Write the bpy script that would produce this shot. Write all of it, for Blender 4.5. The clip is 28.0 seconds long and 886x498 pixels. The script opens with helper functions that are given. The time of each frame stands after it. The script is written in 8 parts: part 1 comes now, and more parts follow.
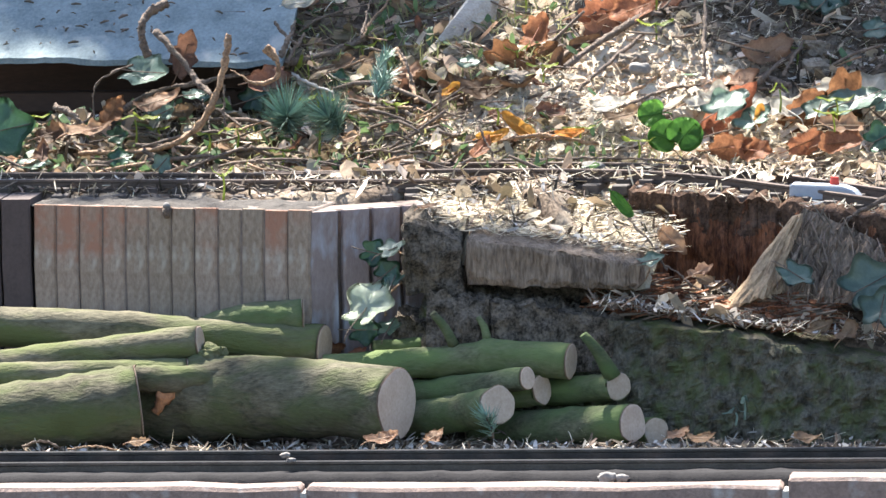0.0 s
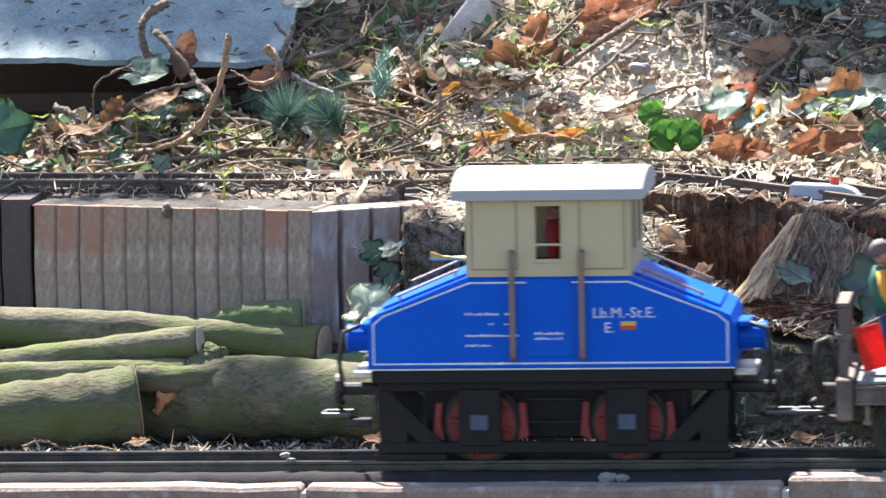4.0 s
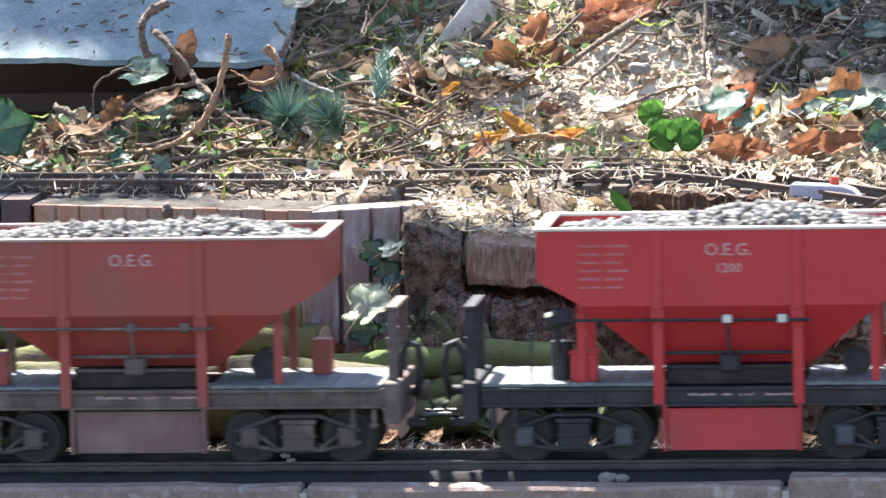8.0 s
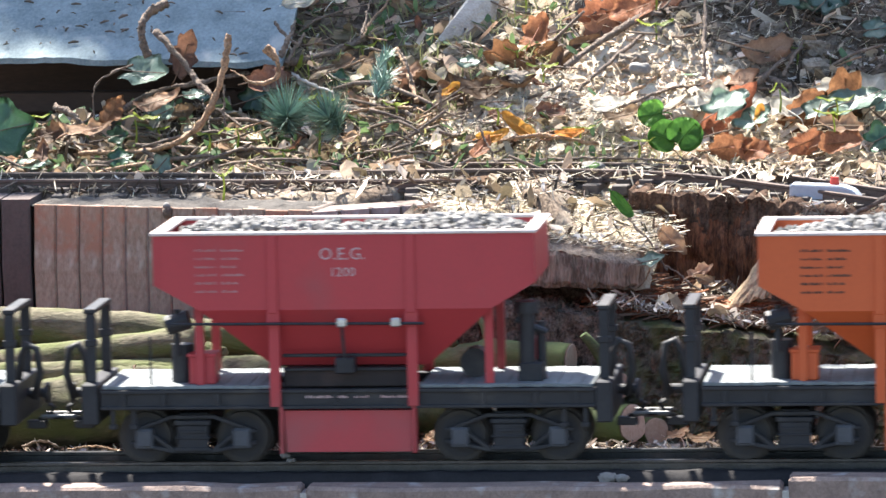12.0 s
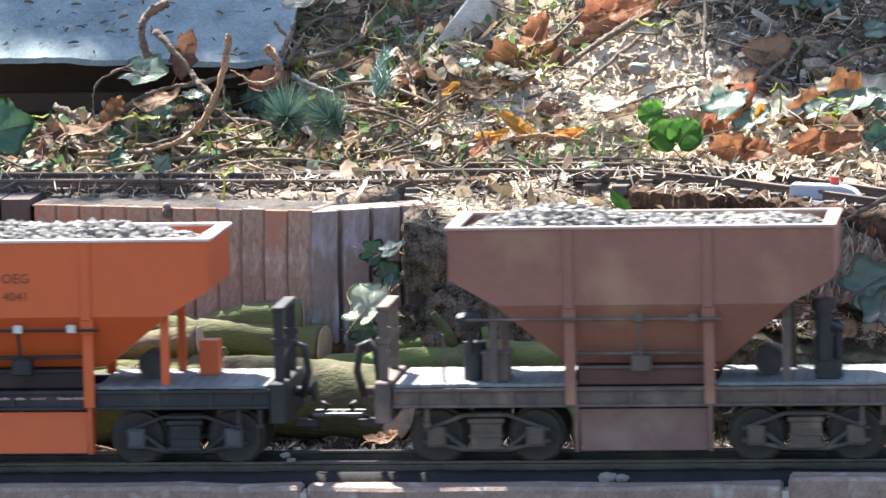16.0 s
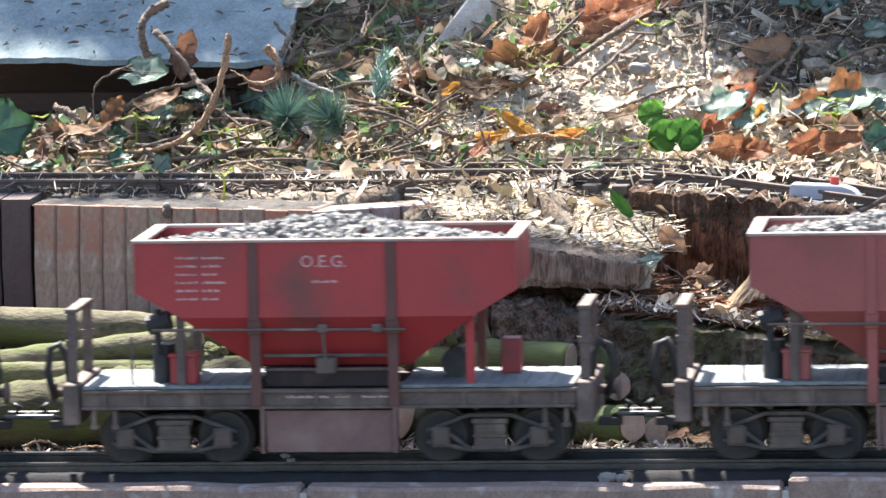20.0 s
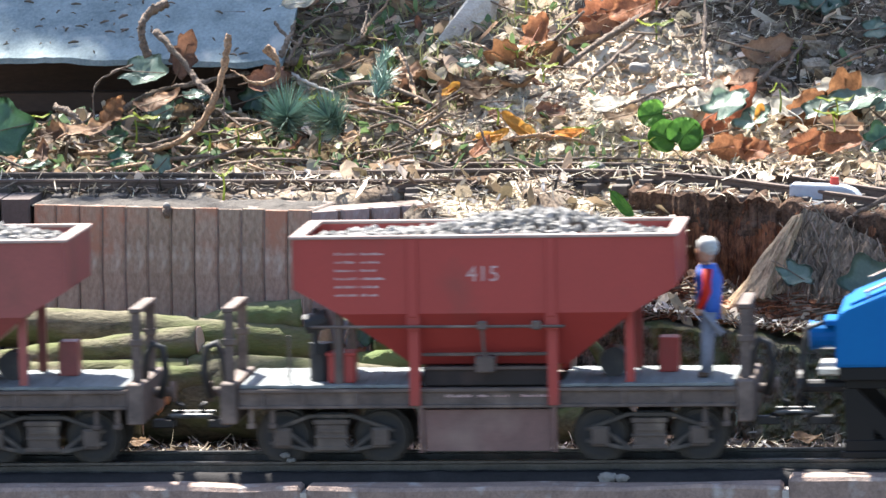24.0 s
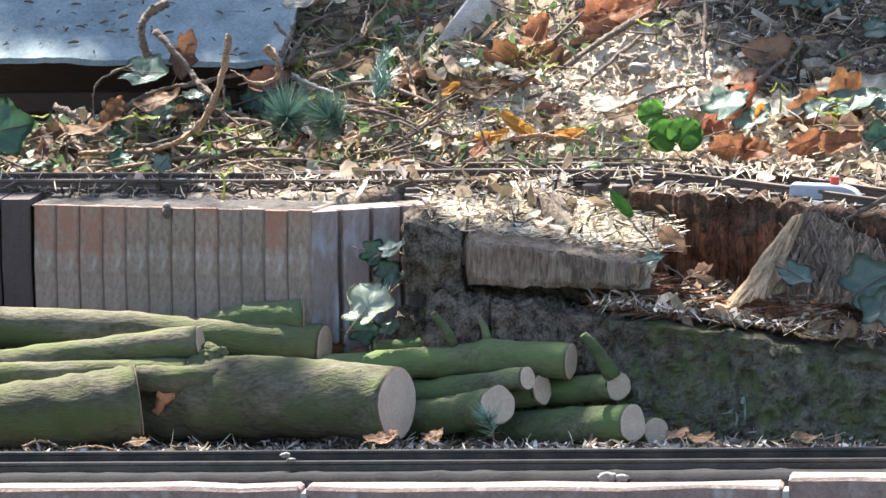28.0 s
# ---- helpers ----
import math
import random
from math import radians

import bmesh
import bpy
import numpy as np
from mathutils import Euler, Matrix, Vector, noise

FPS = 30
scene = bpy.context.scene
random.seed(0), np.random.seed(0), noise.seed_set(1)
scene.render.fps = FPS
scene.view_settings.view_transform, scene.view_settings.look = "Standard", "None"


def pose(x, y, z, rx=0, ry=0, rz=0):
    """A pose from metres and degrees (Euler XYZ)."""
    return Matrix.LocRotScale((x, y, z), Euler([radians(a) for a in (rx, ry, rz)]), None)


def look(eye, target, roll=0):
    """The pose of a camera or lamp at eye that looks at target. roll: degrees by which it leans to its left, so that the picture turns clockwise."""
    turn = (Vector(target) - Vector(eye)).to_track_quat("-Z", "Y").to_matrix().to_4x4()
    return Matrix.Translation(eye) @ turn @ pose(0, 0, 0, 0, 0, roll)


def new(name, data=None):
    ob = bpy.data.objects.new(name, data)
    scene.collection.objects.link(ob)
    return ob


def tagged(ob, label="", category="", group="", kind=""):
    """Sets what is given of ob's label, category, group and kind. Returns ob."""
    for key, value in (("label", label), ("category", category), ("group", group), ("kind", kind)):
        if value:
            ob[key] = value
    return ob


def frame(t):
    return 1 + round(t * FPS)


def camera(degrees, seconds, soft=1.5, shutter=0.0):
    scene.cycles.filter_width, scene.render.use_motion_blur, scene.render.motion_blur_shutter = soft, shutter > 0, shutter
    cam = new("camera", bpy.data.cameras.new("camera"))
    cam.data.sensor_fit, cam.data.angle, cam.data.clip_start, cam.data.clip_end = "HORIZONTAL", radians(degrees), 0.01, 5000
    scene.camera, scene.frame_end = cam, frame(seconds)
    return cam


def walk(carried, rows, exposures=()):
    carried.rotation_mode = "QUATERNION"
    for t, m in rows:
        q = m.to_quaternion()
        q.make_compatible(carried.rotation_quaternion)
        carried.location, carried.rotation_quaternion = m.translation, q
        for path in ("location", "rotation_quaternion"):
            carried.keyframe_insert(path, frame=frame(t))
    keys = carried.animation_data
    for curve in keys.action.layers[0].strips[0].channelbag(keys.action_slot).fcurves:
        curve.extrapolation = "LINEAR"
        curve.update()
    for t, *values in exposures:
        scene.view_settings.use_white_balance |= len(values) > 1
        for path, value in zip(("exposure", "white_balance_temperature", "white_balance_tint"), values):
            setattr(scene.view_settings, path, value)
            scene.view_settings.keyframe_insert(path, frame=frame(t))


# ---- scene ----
cam = camera(8.70, 28.0, soft=1.5, shutter=0.6)
view = look((0.3938, -3.5065, 0.5163), (0.0000, -0.0500, 0.1322), -1.25)
walk(cam, [(0.0, view), (28.0, view)], exposures=[(0.0, 2.22), (3.5, 2.24), (7.0, 2.42), (10.0, 2.36), (14.0, 2.3), (18.0, 2.32), (24.0, 2.3), (28.0, 2.22)])

# ---- light ----
SUN_TO = Vector((-0.28, 0.45, 0.85)).normalized()
world = bpy.data.worlds.new("world")
scene.world = world
world.use_nodes = True
wn = world.node_tree
sky = wn.nodes.new("ShaderNodeTexSky")
sky.sky_type = "NISHITA"
sky.sun_disc = False
sky.sun_elevation = math.asin(SUN_TO.z)
sky.sun_rotation = math.atan2(SUN_TO.x, SUN_TO.y)
wn.links.new(sky.outputs[0], wn.nodes["Background"].inputs[0])
wn.nodes["Background"].inputs[1].default_value = 0.084
sun = new("sun", bpy.data.lights.new("sun", "SUN"))
sun.data.energy, sun.data.angle, sun.data.color = 5.0, radians(0.5), (1.0, 0.95, 0.87)
sun.matrix_world = look(tuple(SUN_TO * 8), (0, 0, 0))

# ---- materials ----
MATS = {}


def mat(name, a, b=None, rough=0.7, metal=0.0, scale=60.0, fine=600.0, bump=0.3, spread=(0.35, 0.65), island=0.0, per=0.0,
        through_light=0.0, stretch=(1, 1, 1), stain=None, stain_at=(0.5, 0.7), stain_scale=25.0, gloss=0.4, coat=0.0, deep=0.0012):
    """A surface of two mixed tones at two scales, with fine relief, optional stains, and variation from piece to piece."""
    if name in MATS:
        return MATS[name]
    m = MATS[name] = bpy.data.materials.new(name)
    m.use_nodes = True
    nt = m.node_tree
    N, L = nt.nodes.new, nt.links.new
    bsdf = nt.nodes["Principled BSDF"]
    b = b or tuple(c * 0.6 for c in a)
    co = N("ShaderNodeTexCoord")
    mp = N("ShaderNodeMapping")
    mp.inputs["Scale"].default_value = stretch
    L(co.outputs["Object"], mp.inputs[0])
    n1, n2 = N("ShaderNodeTexNoise"), N("ShaderNodeTexNoise")
    for n, s, d in ((n1, scale, 5.0), (n2, fine, 4.0)):
        n.inputs["Scale"].default_value, n.inputs["Detail"].default_value = s, d
        n.inputs["Roughness"].default_value = 0.65
        L(mp.outputs[0], n.inputs["Vector"])
    mixn = N("ShaderNodeMath")
    mixn.operation = "MULTIPLY_ADD"
    mixn.inputs[1].default_value = 0.45
    sc = N("ShaderNodeMath")
    sc.operation = "MULTIPLY"
    sc.inputs[1].default_value = 0.55
    L(n1.outputs[0], sc.inputs[0])
    L(n2.outputs[0], mixn.inputs[0])
    L(sc.outputs[0], mixn.inputs[2])
    ramp = N("ShaderNodeMapRange")
    ramp.inputs[1].default_value, ramp.inputs[2].default_value = spread
    L(mixn.outputs[0], ramp.inputs[0])
    mix = N("ShaderNodeMix")
    mix.data_type = "RGBA"
    mix.inputs[6].default_value, mix.inputs[7].default_value = (*a, 1), (*b, 1)
    L(ramp.outputs[0], mix.inputs[0])
    col = mix.outputs[2]
    if stain:
        n3 = N("ShaderNodeTexNoise")
        n3.inputs["Scale"].default_value, n3.inputs["Detail"].default_value = stain_scale, 6.0
        L(mp.outputs[0], n3.inputs["Vector"])
        r3 = N("ShaderNodeMapRange")
        r3.inputs[1].default_value, r3.inputs[2].default_value = stain_at
        L(n3.outputs[0], r3.inputs[0])
        m3 = N("ShaderNodeMix")
        m3.data_type = "RGBA"
        m3.inputs[7].default_value = (*stain, 1)
        L(r3.outputs[0], m3.inputs[0])
        L(col, m3.inputs[6])
        col = m3.outputs[2]
    if island or per:
        hs = N("ShaderNodeHueSaturation")
        mr = N("ShaderNodeMapRange")
        k = island or per
        mr.inputs[3].default_value, mr.inputs[4].default_value = 1 - k, 1 + k
        src = N("ShaderNodeNewGeometry").outputs["Random Per Island"] if island else N("ShaderNodeObjectInfo").outputs["Random"]
        L(src, mr.inputs[0])
        L(mr.outputs[0], hs.inputs["Value"])
        mh = N("ShaderNodeMapRange")
        mh.inputs[3].default_value, mh.inputs[4].default_value = 0.5 + 0.04 * k, 0.5 - 0.04 * k
        L(src, mh.inputs[0])
        L(mh.outputs[0], hs.inputs["Hue"])
        L(col, hs.inputs["Color"])
        col = hs.outputs[0]
    L(col, bsdf.inputs["Base Color"])
    bsdf.inputs["Roughness"].default_value, bsdf.inputs["Metallic"].default_value = rough, metal
    bsdf.inputs["Specular IOR Level"].default_value = gloss
    bsdf.inputs["Coat Weight"].default_value = coat
    if bump:
        bp = N("ShaderNodeBump")
        bp.inputs["Strength"].default_value, bp.inputs["Distance"].default_value = bump, deep
        L(mixn.outputs[0], bp.inputs["Height"])
        L(bp.outputs[0], bsdf.inputs["Normal"])
    if through_light:
        tr = N("ShaderNodeBsdfTranslucent")
        L(col, tr.inputs[0])
        ms = N("ShaderNodeMixShader")
        ms.inputs[0].default_value = through_light
        L(bsdf.outputs[0], ms.inputs[1])
        L(tr.outputs[0], ms.inputs[2])
        L(ms.outputs[0], nt.nodes["Material Output"].inputs[0])
    return m


SOIL = mat("soil", (0.34, 0.285, 0.225), (0.075, 0.056, 0.043), 0.95, scale=45, fine=300, bump=1.0, deep=0.003, stain=(0.5, 0.445, 0.37), stain_at=(0.52, 0.68), stain_scale=22, gloss=0.2)
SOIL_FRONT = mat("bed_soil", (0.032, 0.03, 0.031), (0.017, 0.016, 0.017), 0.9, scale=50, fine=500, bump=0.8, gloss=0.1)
MAT_PALE = mat("needle_mat", (0.52, 0.45, 0.32), (0.26, 0.21, 0.14), 0.95, scale=60, fine=500, bump=1.0, deep=0.003)
STRAW = mat("straw", (0.82, 0.745, 0.59), (0.55, 0.46, 0.33), 0.75, island=0.4, through_light=0.15, bump=0.1, gloss=0.3)
BARKBIT = mat("bark_bits", (0.15, 0.112, 0.08), (0.045, 0.035, 0.026), 0.9, island=0.5, bump=0.3)
GREYBIT = mat("grey_bits", (0.56, 0.515, 0.455), (0.26, 0.23, 0.2), 0.85, island=0.4, bump=0.2)
TWIG = mat("twig_bark", (0.22, 0.16, 0.12), (0.075, 0.055, 0.042), 0.85, scale=160, fine=700, bump=1.0, deep=0.003, spread=(0.4, 0.6))
TWIG_PALE = mat("twig_pale", (0.42, 0.27, 0.16), (0.16, 0.09, 0.05), 0.75, scale=160, fine=700, bump=1.0, deep=0.003, spread=(0.4, 0.6))
DEADWOOD = mat("deadwood", (0.5, 0.46, 0.41), (0.25, 0.21, 0.18), 0.8, scale=40, fine=700, bump=0.6, stretch=(0.3, 1, 1))
RAIL = mat("rail_metal", (0.12, 0.118, 0.12), (0.06, 0.058, 0.058), 0.32, metal=0.85, bump=0.15)
RAIL_OLD = mat("rail_old", (0.13, 0.1, 0.085), (0.07, 0.055, 0.05), 0.5, metal=0.7, bump=0.1)
SLEEPER = mat("sleeper_plastic", (0.075, 0.058, 0.05), (0.04, 0.032, 0.028), 0.6, per=0.3)
KERB = mat("kerb_brick", (0.3, 0.22, 0.185), (0.16, 0.115, 0.098), 0.9, scale=70, fine=450, bump=0.8, deep=0.002, stain=(0.36, 0.33, 0.31), stain_at=(0.57, 0.7), stain_scale=60)
BLOCKDUST = mat("block_dust", (0.09, 0.078, 0.068), (0.04, 0.035, 0.031), 0.95, scale=90, fine=600, bump=1.0, deep=0.003)
MORTAR = mat("mortar", (0.5, 0.47, 0.43), (0.3, 0.28, 0.26), 0.95, fine=900, bump=0.8)
CLAY = mat("clay_block", (0.38, 0.295, 0.225), (0.19, 0.135, 0.098), 0.9, scale=38, fine=360, bump=1.0, deep=0.0025, spread=(0.38, 0.62), stretch=(1, 1, 0.5), stain=(0.48, 0.43, 0.36), stain_at=(0.52, 0.62), stain_scale=40, per=0.1, gloss=0.2)
CLAY_SKYLIT = mat("clay_skylit", (0.33, 0.262, 0.24), (0.21, 0.155, 0.14), 0.88, scale=40, fine=420, bump=0.8, deep=0.002, stretch=(1, 1, 0.4), stain=(0.55, 0.6, 0.67), stain_at=(0.5, 0.58), stain_scale=18, per=0.1)
CLAY_BARE = (0.32, 0.165, 0.11)
CLAY_GROOVE = mat("clay_groove", (0.23, 0.175, 0.145), (0.13, 0.1, 0.085), 0.95, scale=60, fine=420, bump=0.6)
CLAY_SHADED = mat("clay_shaded", (0.1, 0.072, 0.065), (0.06, 0.045, 0.04), 0.9, scale=40, fine=420, bump=0.5)
MOSSBARK = mat("mossy_bark", (0.185, 0.165, 0.115), (0.036, 0.034, 0.022), 0.92, scale=60, fine=460, bump=1.0, deep=0.0026, spread=(0.36, 0.64), stretch=(0.35, 1, 1), stain=(0.1, 0.115, 0.048), stain_at=(0.43, 0.62), stain_scale=48, per=0.12, gloss=0.15)
MOSSBARK_GREEN = mat("green_bark", (0.165, 0.16, 0.1), (0.036, 0.041, 0.022), 0.9, scale=60, fine=560, bump=1.0, deep=0.0016, spread=(0.36, 0.64), stretch=(0.4, 1, 1), stain=(0.095, 0.135, 0.05), stain_at=(0.38, 0.6), stain_scale=34, per=0.2, gloss=0.2)
CUT = mat("cut_wood", (0.57, 0.45, 0.35), (0.4, 0.29, 0.21), 0.75, scale=60, fine=500, bump=0.25, per=0.12)
FLAKE = mat("leaf_flakes", (0.37, 0.275, 0.18), (0.2, 0.145, 0.095), 0.7, island=0.5, through_light=0.3, bump=0.2, gloss=0.3)
FLAKE_PALE = mat("leaf_flakes_pale", (0.6, 0.52, 0.41), (0.4, 0.32, 0.235), 0.7, island=0.45, through_light=0.3, bump=0.2, gloss=0.3)
CRACK_SHADE = mat("crack_shade", (0.035, 0.028, 0.02), (0.02, 0.016, 0.012), 0.95)
CUT_RIM = mat("cut_rim_bark", (0.2, 0.13, 0.09), (0.1, 0.07, 0.05), 0.9)
STUMPBARK = mat("stump_bark", (0.19, 0.155, 0.12), (0.03, 0.025, 0.019), 0.95, scale=120, fine=560, bump=1.0, deep=0.004, spread=(0.41, 0.6), gloss=0.1)
STUMPMOSS = mat("stump_moss", (0.2, 0.178, 0.135), (0.04, 0.037, 0.028), 0.95, scale=80, fine=520, bump=1.0, deep=0.005, spread=(0.37, 0.63), stretch=(1, 1, 0.7), stain=(0.1, 0.115, 0.05), stain_at=(0.44, 0.68), stain_scale=85, gloss=0.1)
STUMPWOOD = mat("stump_wood", (0.33, 0.25, 0.185), (0.1, 0.072, 0.052), 0.9, scale=90, fine=600, bump=1.0, deep=0.004, spread=(0.4, 0.6), stretch=(1, 1, 0.15), gloss=0.15)
ROTWOOD = mat("rotten_wood", (0.27, 0.115, 0.06), (0.06, 0.028, 0.018), 0.95, scale=90, fine=600, bump=1.0, deep=0.004, spread=(0.4, 0.6), stretch=(1, 1, 0.25), gloss=0.1)
PALEWOOD = mat("pale_wood", (0.47, 0.345, 0.22), (0.2, 0.135, 0.085), 0.9, scale=110, fine=600, bump=1.0, deep=0.003, spread=(0.38, 0.62), stretch=(1, 1, 0.2), gloss=0.15)
TORN = mat("torn_wood", (0.72, 0.33, 0.15), (0.36, 0.17, 0.09), 0.85, scale=120, fine=600, bump=1.0, deep=0.003)
SLATE = mat("slate", (0.23, 0.275, 0.285), (0.12, 0.15, 0.16), 0.95, scale=45, fine=420, bump=0.7, deep=0.003, spread=(0.36, 0.64), stretch=(1, 0.5, 1), stain=(0.33, 0.34, 0.325), stain_at=(0.57, 0.68), stain_scale=30, gloss=0.04)
BOARD = mat("brown_board", (0.09, 0.05, 0.036), (0.045, 0.027, 0.02), 0.8, stretch=(0.2, 1, 1), bump=0.3)
LEAF = mat("leaf_green", (0.14, 0.31, 0.06), (0.07, 0.19, 0.04), 0.4, scale=90, through_light=0.55, per=0.25, bump=0.3)
WEED = mat("weed_green", (0.12, 0.19, 0.075), (0.06, 0.11, 0.05), 0.5, island=0.4, through_light=0.35, bump=0)
EARTH = mat("dark_earth", (0.14, 0.085, 0.058), (0.04, 0.025, 0.017), 0.95, scale=110, fine=500, bump=1.0, deep=0.004, spread=(0.4, 0.6), gloss=0.1)
# Near-white colour that stands in for the sun's glare on fallen leaves.
LEAF_GLARE = mat("leaf_glare", (0.66, 0.63, 0.56), (0.45, 0.42, 0.36), 0.6, scale=60, through_light=0.3, per=0.2, bump=0.4)
STRAND = mat("wood_strand", (0.24, 0.185, 0.14), (0.12, 0.09, 0.068), 0.9, island=0.35, gloss=0.1)
LEAF_BRIGHT = mat("leaf_bright", (0.36, 0.41, 0.09), (0.24, 0.31, 0.06), 0.45, scale=80, through_light=0.5, per=0.25, bump=0.2)
IVY = mat("ivy_green", (0.07, 0.15, 0.085), (0.04, 0.095, 0.055), 0.28, scale=70, through_light=0.2, per=0.3, bump=0.3, gloss=0.9)
# Ivy whitened in its colour to imitate glare from the sun.
IVY_GLARE = mat("ivy_glare", (0.52, 0.56, 0.46), (0.38, 0.44, 0.34), 0.36, scale=70, through_light=0.3, per=0.1, bump=0.3, gloss=0.8)
# Grey-green ivy, used too as a paler tone for sunlit leaves.
IVY_GREY = mat("ivy_grey", (0.22, 0.3, 0.24), (0.13, 0.2, 0.165), 0.36, scale=70, through_light=0.25, per=0.2, bump=0.3, gloss=0.8)
DEADLEAF = mat("dead_leaf", (0.5, 0.25, 0.13), (0.22, 0.1, 0.055), 0.6, scale=110, through_light=0.45, per=0.35, bump=0.4)
DEADLEAF_BROWN = mat("dead_leaf_brown", (0.26, 0.15, 0.095), (0.12, 0.07, 0.048), 0.65, scale=110, through_light=0.3, per=0.35, bump=0.5)
DEADLEAF_PALE = mat("dead_leaf_pale", (0.45, 0.32, 0.21), (0.27, 0.17, 0.11), 0.65, scale=60, through_light=0.35, per=0.3, bump=0.4)
DEADLEAF_YELLOW = mat("dead_leaf_yellow", (0.72, 0.42, 0.1), (0.5, 0.22, 0.05), 0.55, scale=50, through_light=0.5, per=0.2, bump=0.3)
NEEDLE = mat("spruce_needle", (0.27, 0.38, 0.3), (0.13, 0.23, 0.175), 0.45, island=0.35, through_light=0.15, bump=0)
MOSSTUFT = mat("tuft_green", (0.34, 0.34, 0.15), (0.17, 0.18, 0.07), 0.7, island=0.4, through_light=0.3, bump=0)
PEBBLE = mat("pebble", (0.24, 0.22, 0.205), (0.15, 0.14, 0.13), 0.85, per=0.3, bump=0.4)


def bare_end(m, level, colour):
    """The upper end of each clay rib is bare of the grey smear, with a ragged edge that differs from rib to rib."""
    nt = m.node_tree
    N, L = nt.nodes.new, nt.links.new
    bsdf = nt.nodes["Principled BSDF"]
    old = bsdf.inputs["Base Color"].links[0].from_socket
    co, sep, ns, inf = N("ShaderNodeTexCoord"), N("ShaderNodeSeparateXYZ"), N("ShaderNodeTexNoise"), N("ShaderNodeObjectInfo")
    L(co.outputs["Object"], sep.inputs[0])
    add = N("ShaderNodeVectorMath")
    L(co.outputs["Object"], add.inputs[0])
    L(inf.outputs["Location"], add.inputs[1])
    L(add.outputs[0], ns.inputs["Vector"])
    ns.inputs["Scale"].default_value, ns.inputs["Detail"].default_value = 24.0, 6.0
    k = N("ShaderNodeMath")
    k.operation = "MULTIPLY_ADD"
    k.inputs[1].default_value = 0.13
    L(ns.outputs[0], k.inputs[0])
    L(sep.outputs[2], k.inputs[2])
    r = N("ShaderNodeMapRange")
    r.inputs[1].default_value, r.inputs[2].default_value = level, level + 0.022
    vary = N("ShaderNodeMath")
    vary.operation = "MULTIPLY_ADD"
    vary.inputs[1].default_value = 0.045
    L(inf.outputs["Random"], vary.inputs[0])
    L(k.outputs[0], vary.inputs[2])
    L(vary.outputs[0], r.inputs[0])
    worn = N("ShaderNodeMath")
    worn.operation = "MULTIPLY"
    L(r.outputs[0], worn.inputs[0])
    n2, r2 = N("ShaderNodeTexNoise"), N("ShaderNodeMapRange")
    n2.inputs["Scale"].default_value, n2.inputs["Detail"].default_value = 110.0, 5.0
    L(add.outputs[0], n2.inputs["Vector"])
    r2.inputs[1].default_value, r2.inputs[2].default_value, r2.inputs[3].default_value = 0.4, 0.6, 0.35
    L(n2.outputs[0], r2.inputs[0])
    L(r2.outputs[0], worn.inputs[1])
    mx = N("ShaderNodeMix")
    mx.data_type = "RGBA"
    mx.inputs[7].default_value = (*colour, 1)
    L(worn.outputs[0], mx.inputs[0])
    L(old, mx.inputs[6])
    L(mx.outputs[2], bsdf.inputs["Base Color"])


bare_end(CLAY, 0.208, CLAY_BARE)


def dim_unseen_front(m):
    """Before the kerb the unseen ground is coloured dark to cut bounced light."""
    nt = m.node_tree
    N, L = nt.nodes.new, nt.links.new
    bsdf = nt.nodes["Principled BSDF"]
    old = bsdf.inputs["Base Color"].links[0].from_socket
    sep, r, mx = N("ShaderNodeSeparateXYZ"), N("ShaderNodeMapRange"), N("ShaderNodeMix")
    L(N("ShaderNodeTexCoord").outputs["Object"], sep.inputs[0])
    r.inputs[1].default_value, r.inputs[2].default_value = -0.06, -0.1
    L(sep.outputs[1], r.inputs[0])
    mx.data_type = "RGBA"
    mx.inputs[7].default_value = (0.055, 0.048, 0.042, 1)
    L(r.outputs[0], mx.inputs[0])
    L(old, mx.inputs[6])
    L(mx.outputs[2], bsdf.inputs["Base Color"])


GROUND = mat("ground_soil", (0.22, 0.17, 0.13), (0.045, 0.032, 0.024), 0.95, scale=60, fine=400, bump=1.0, deep=0.004, spread=(0.38, 0.62), stain=(0.42, 0.35, 0.27), stain_at=(0.5, 0.66), stain_scale=30, gloss=0.1)
dim_unseen_front(GROUND)


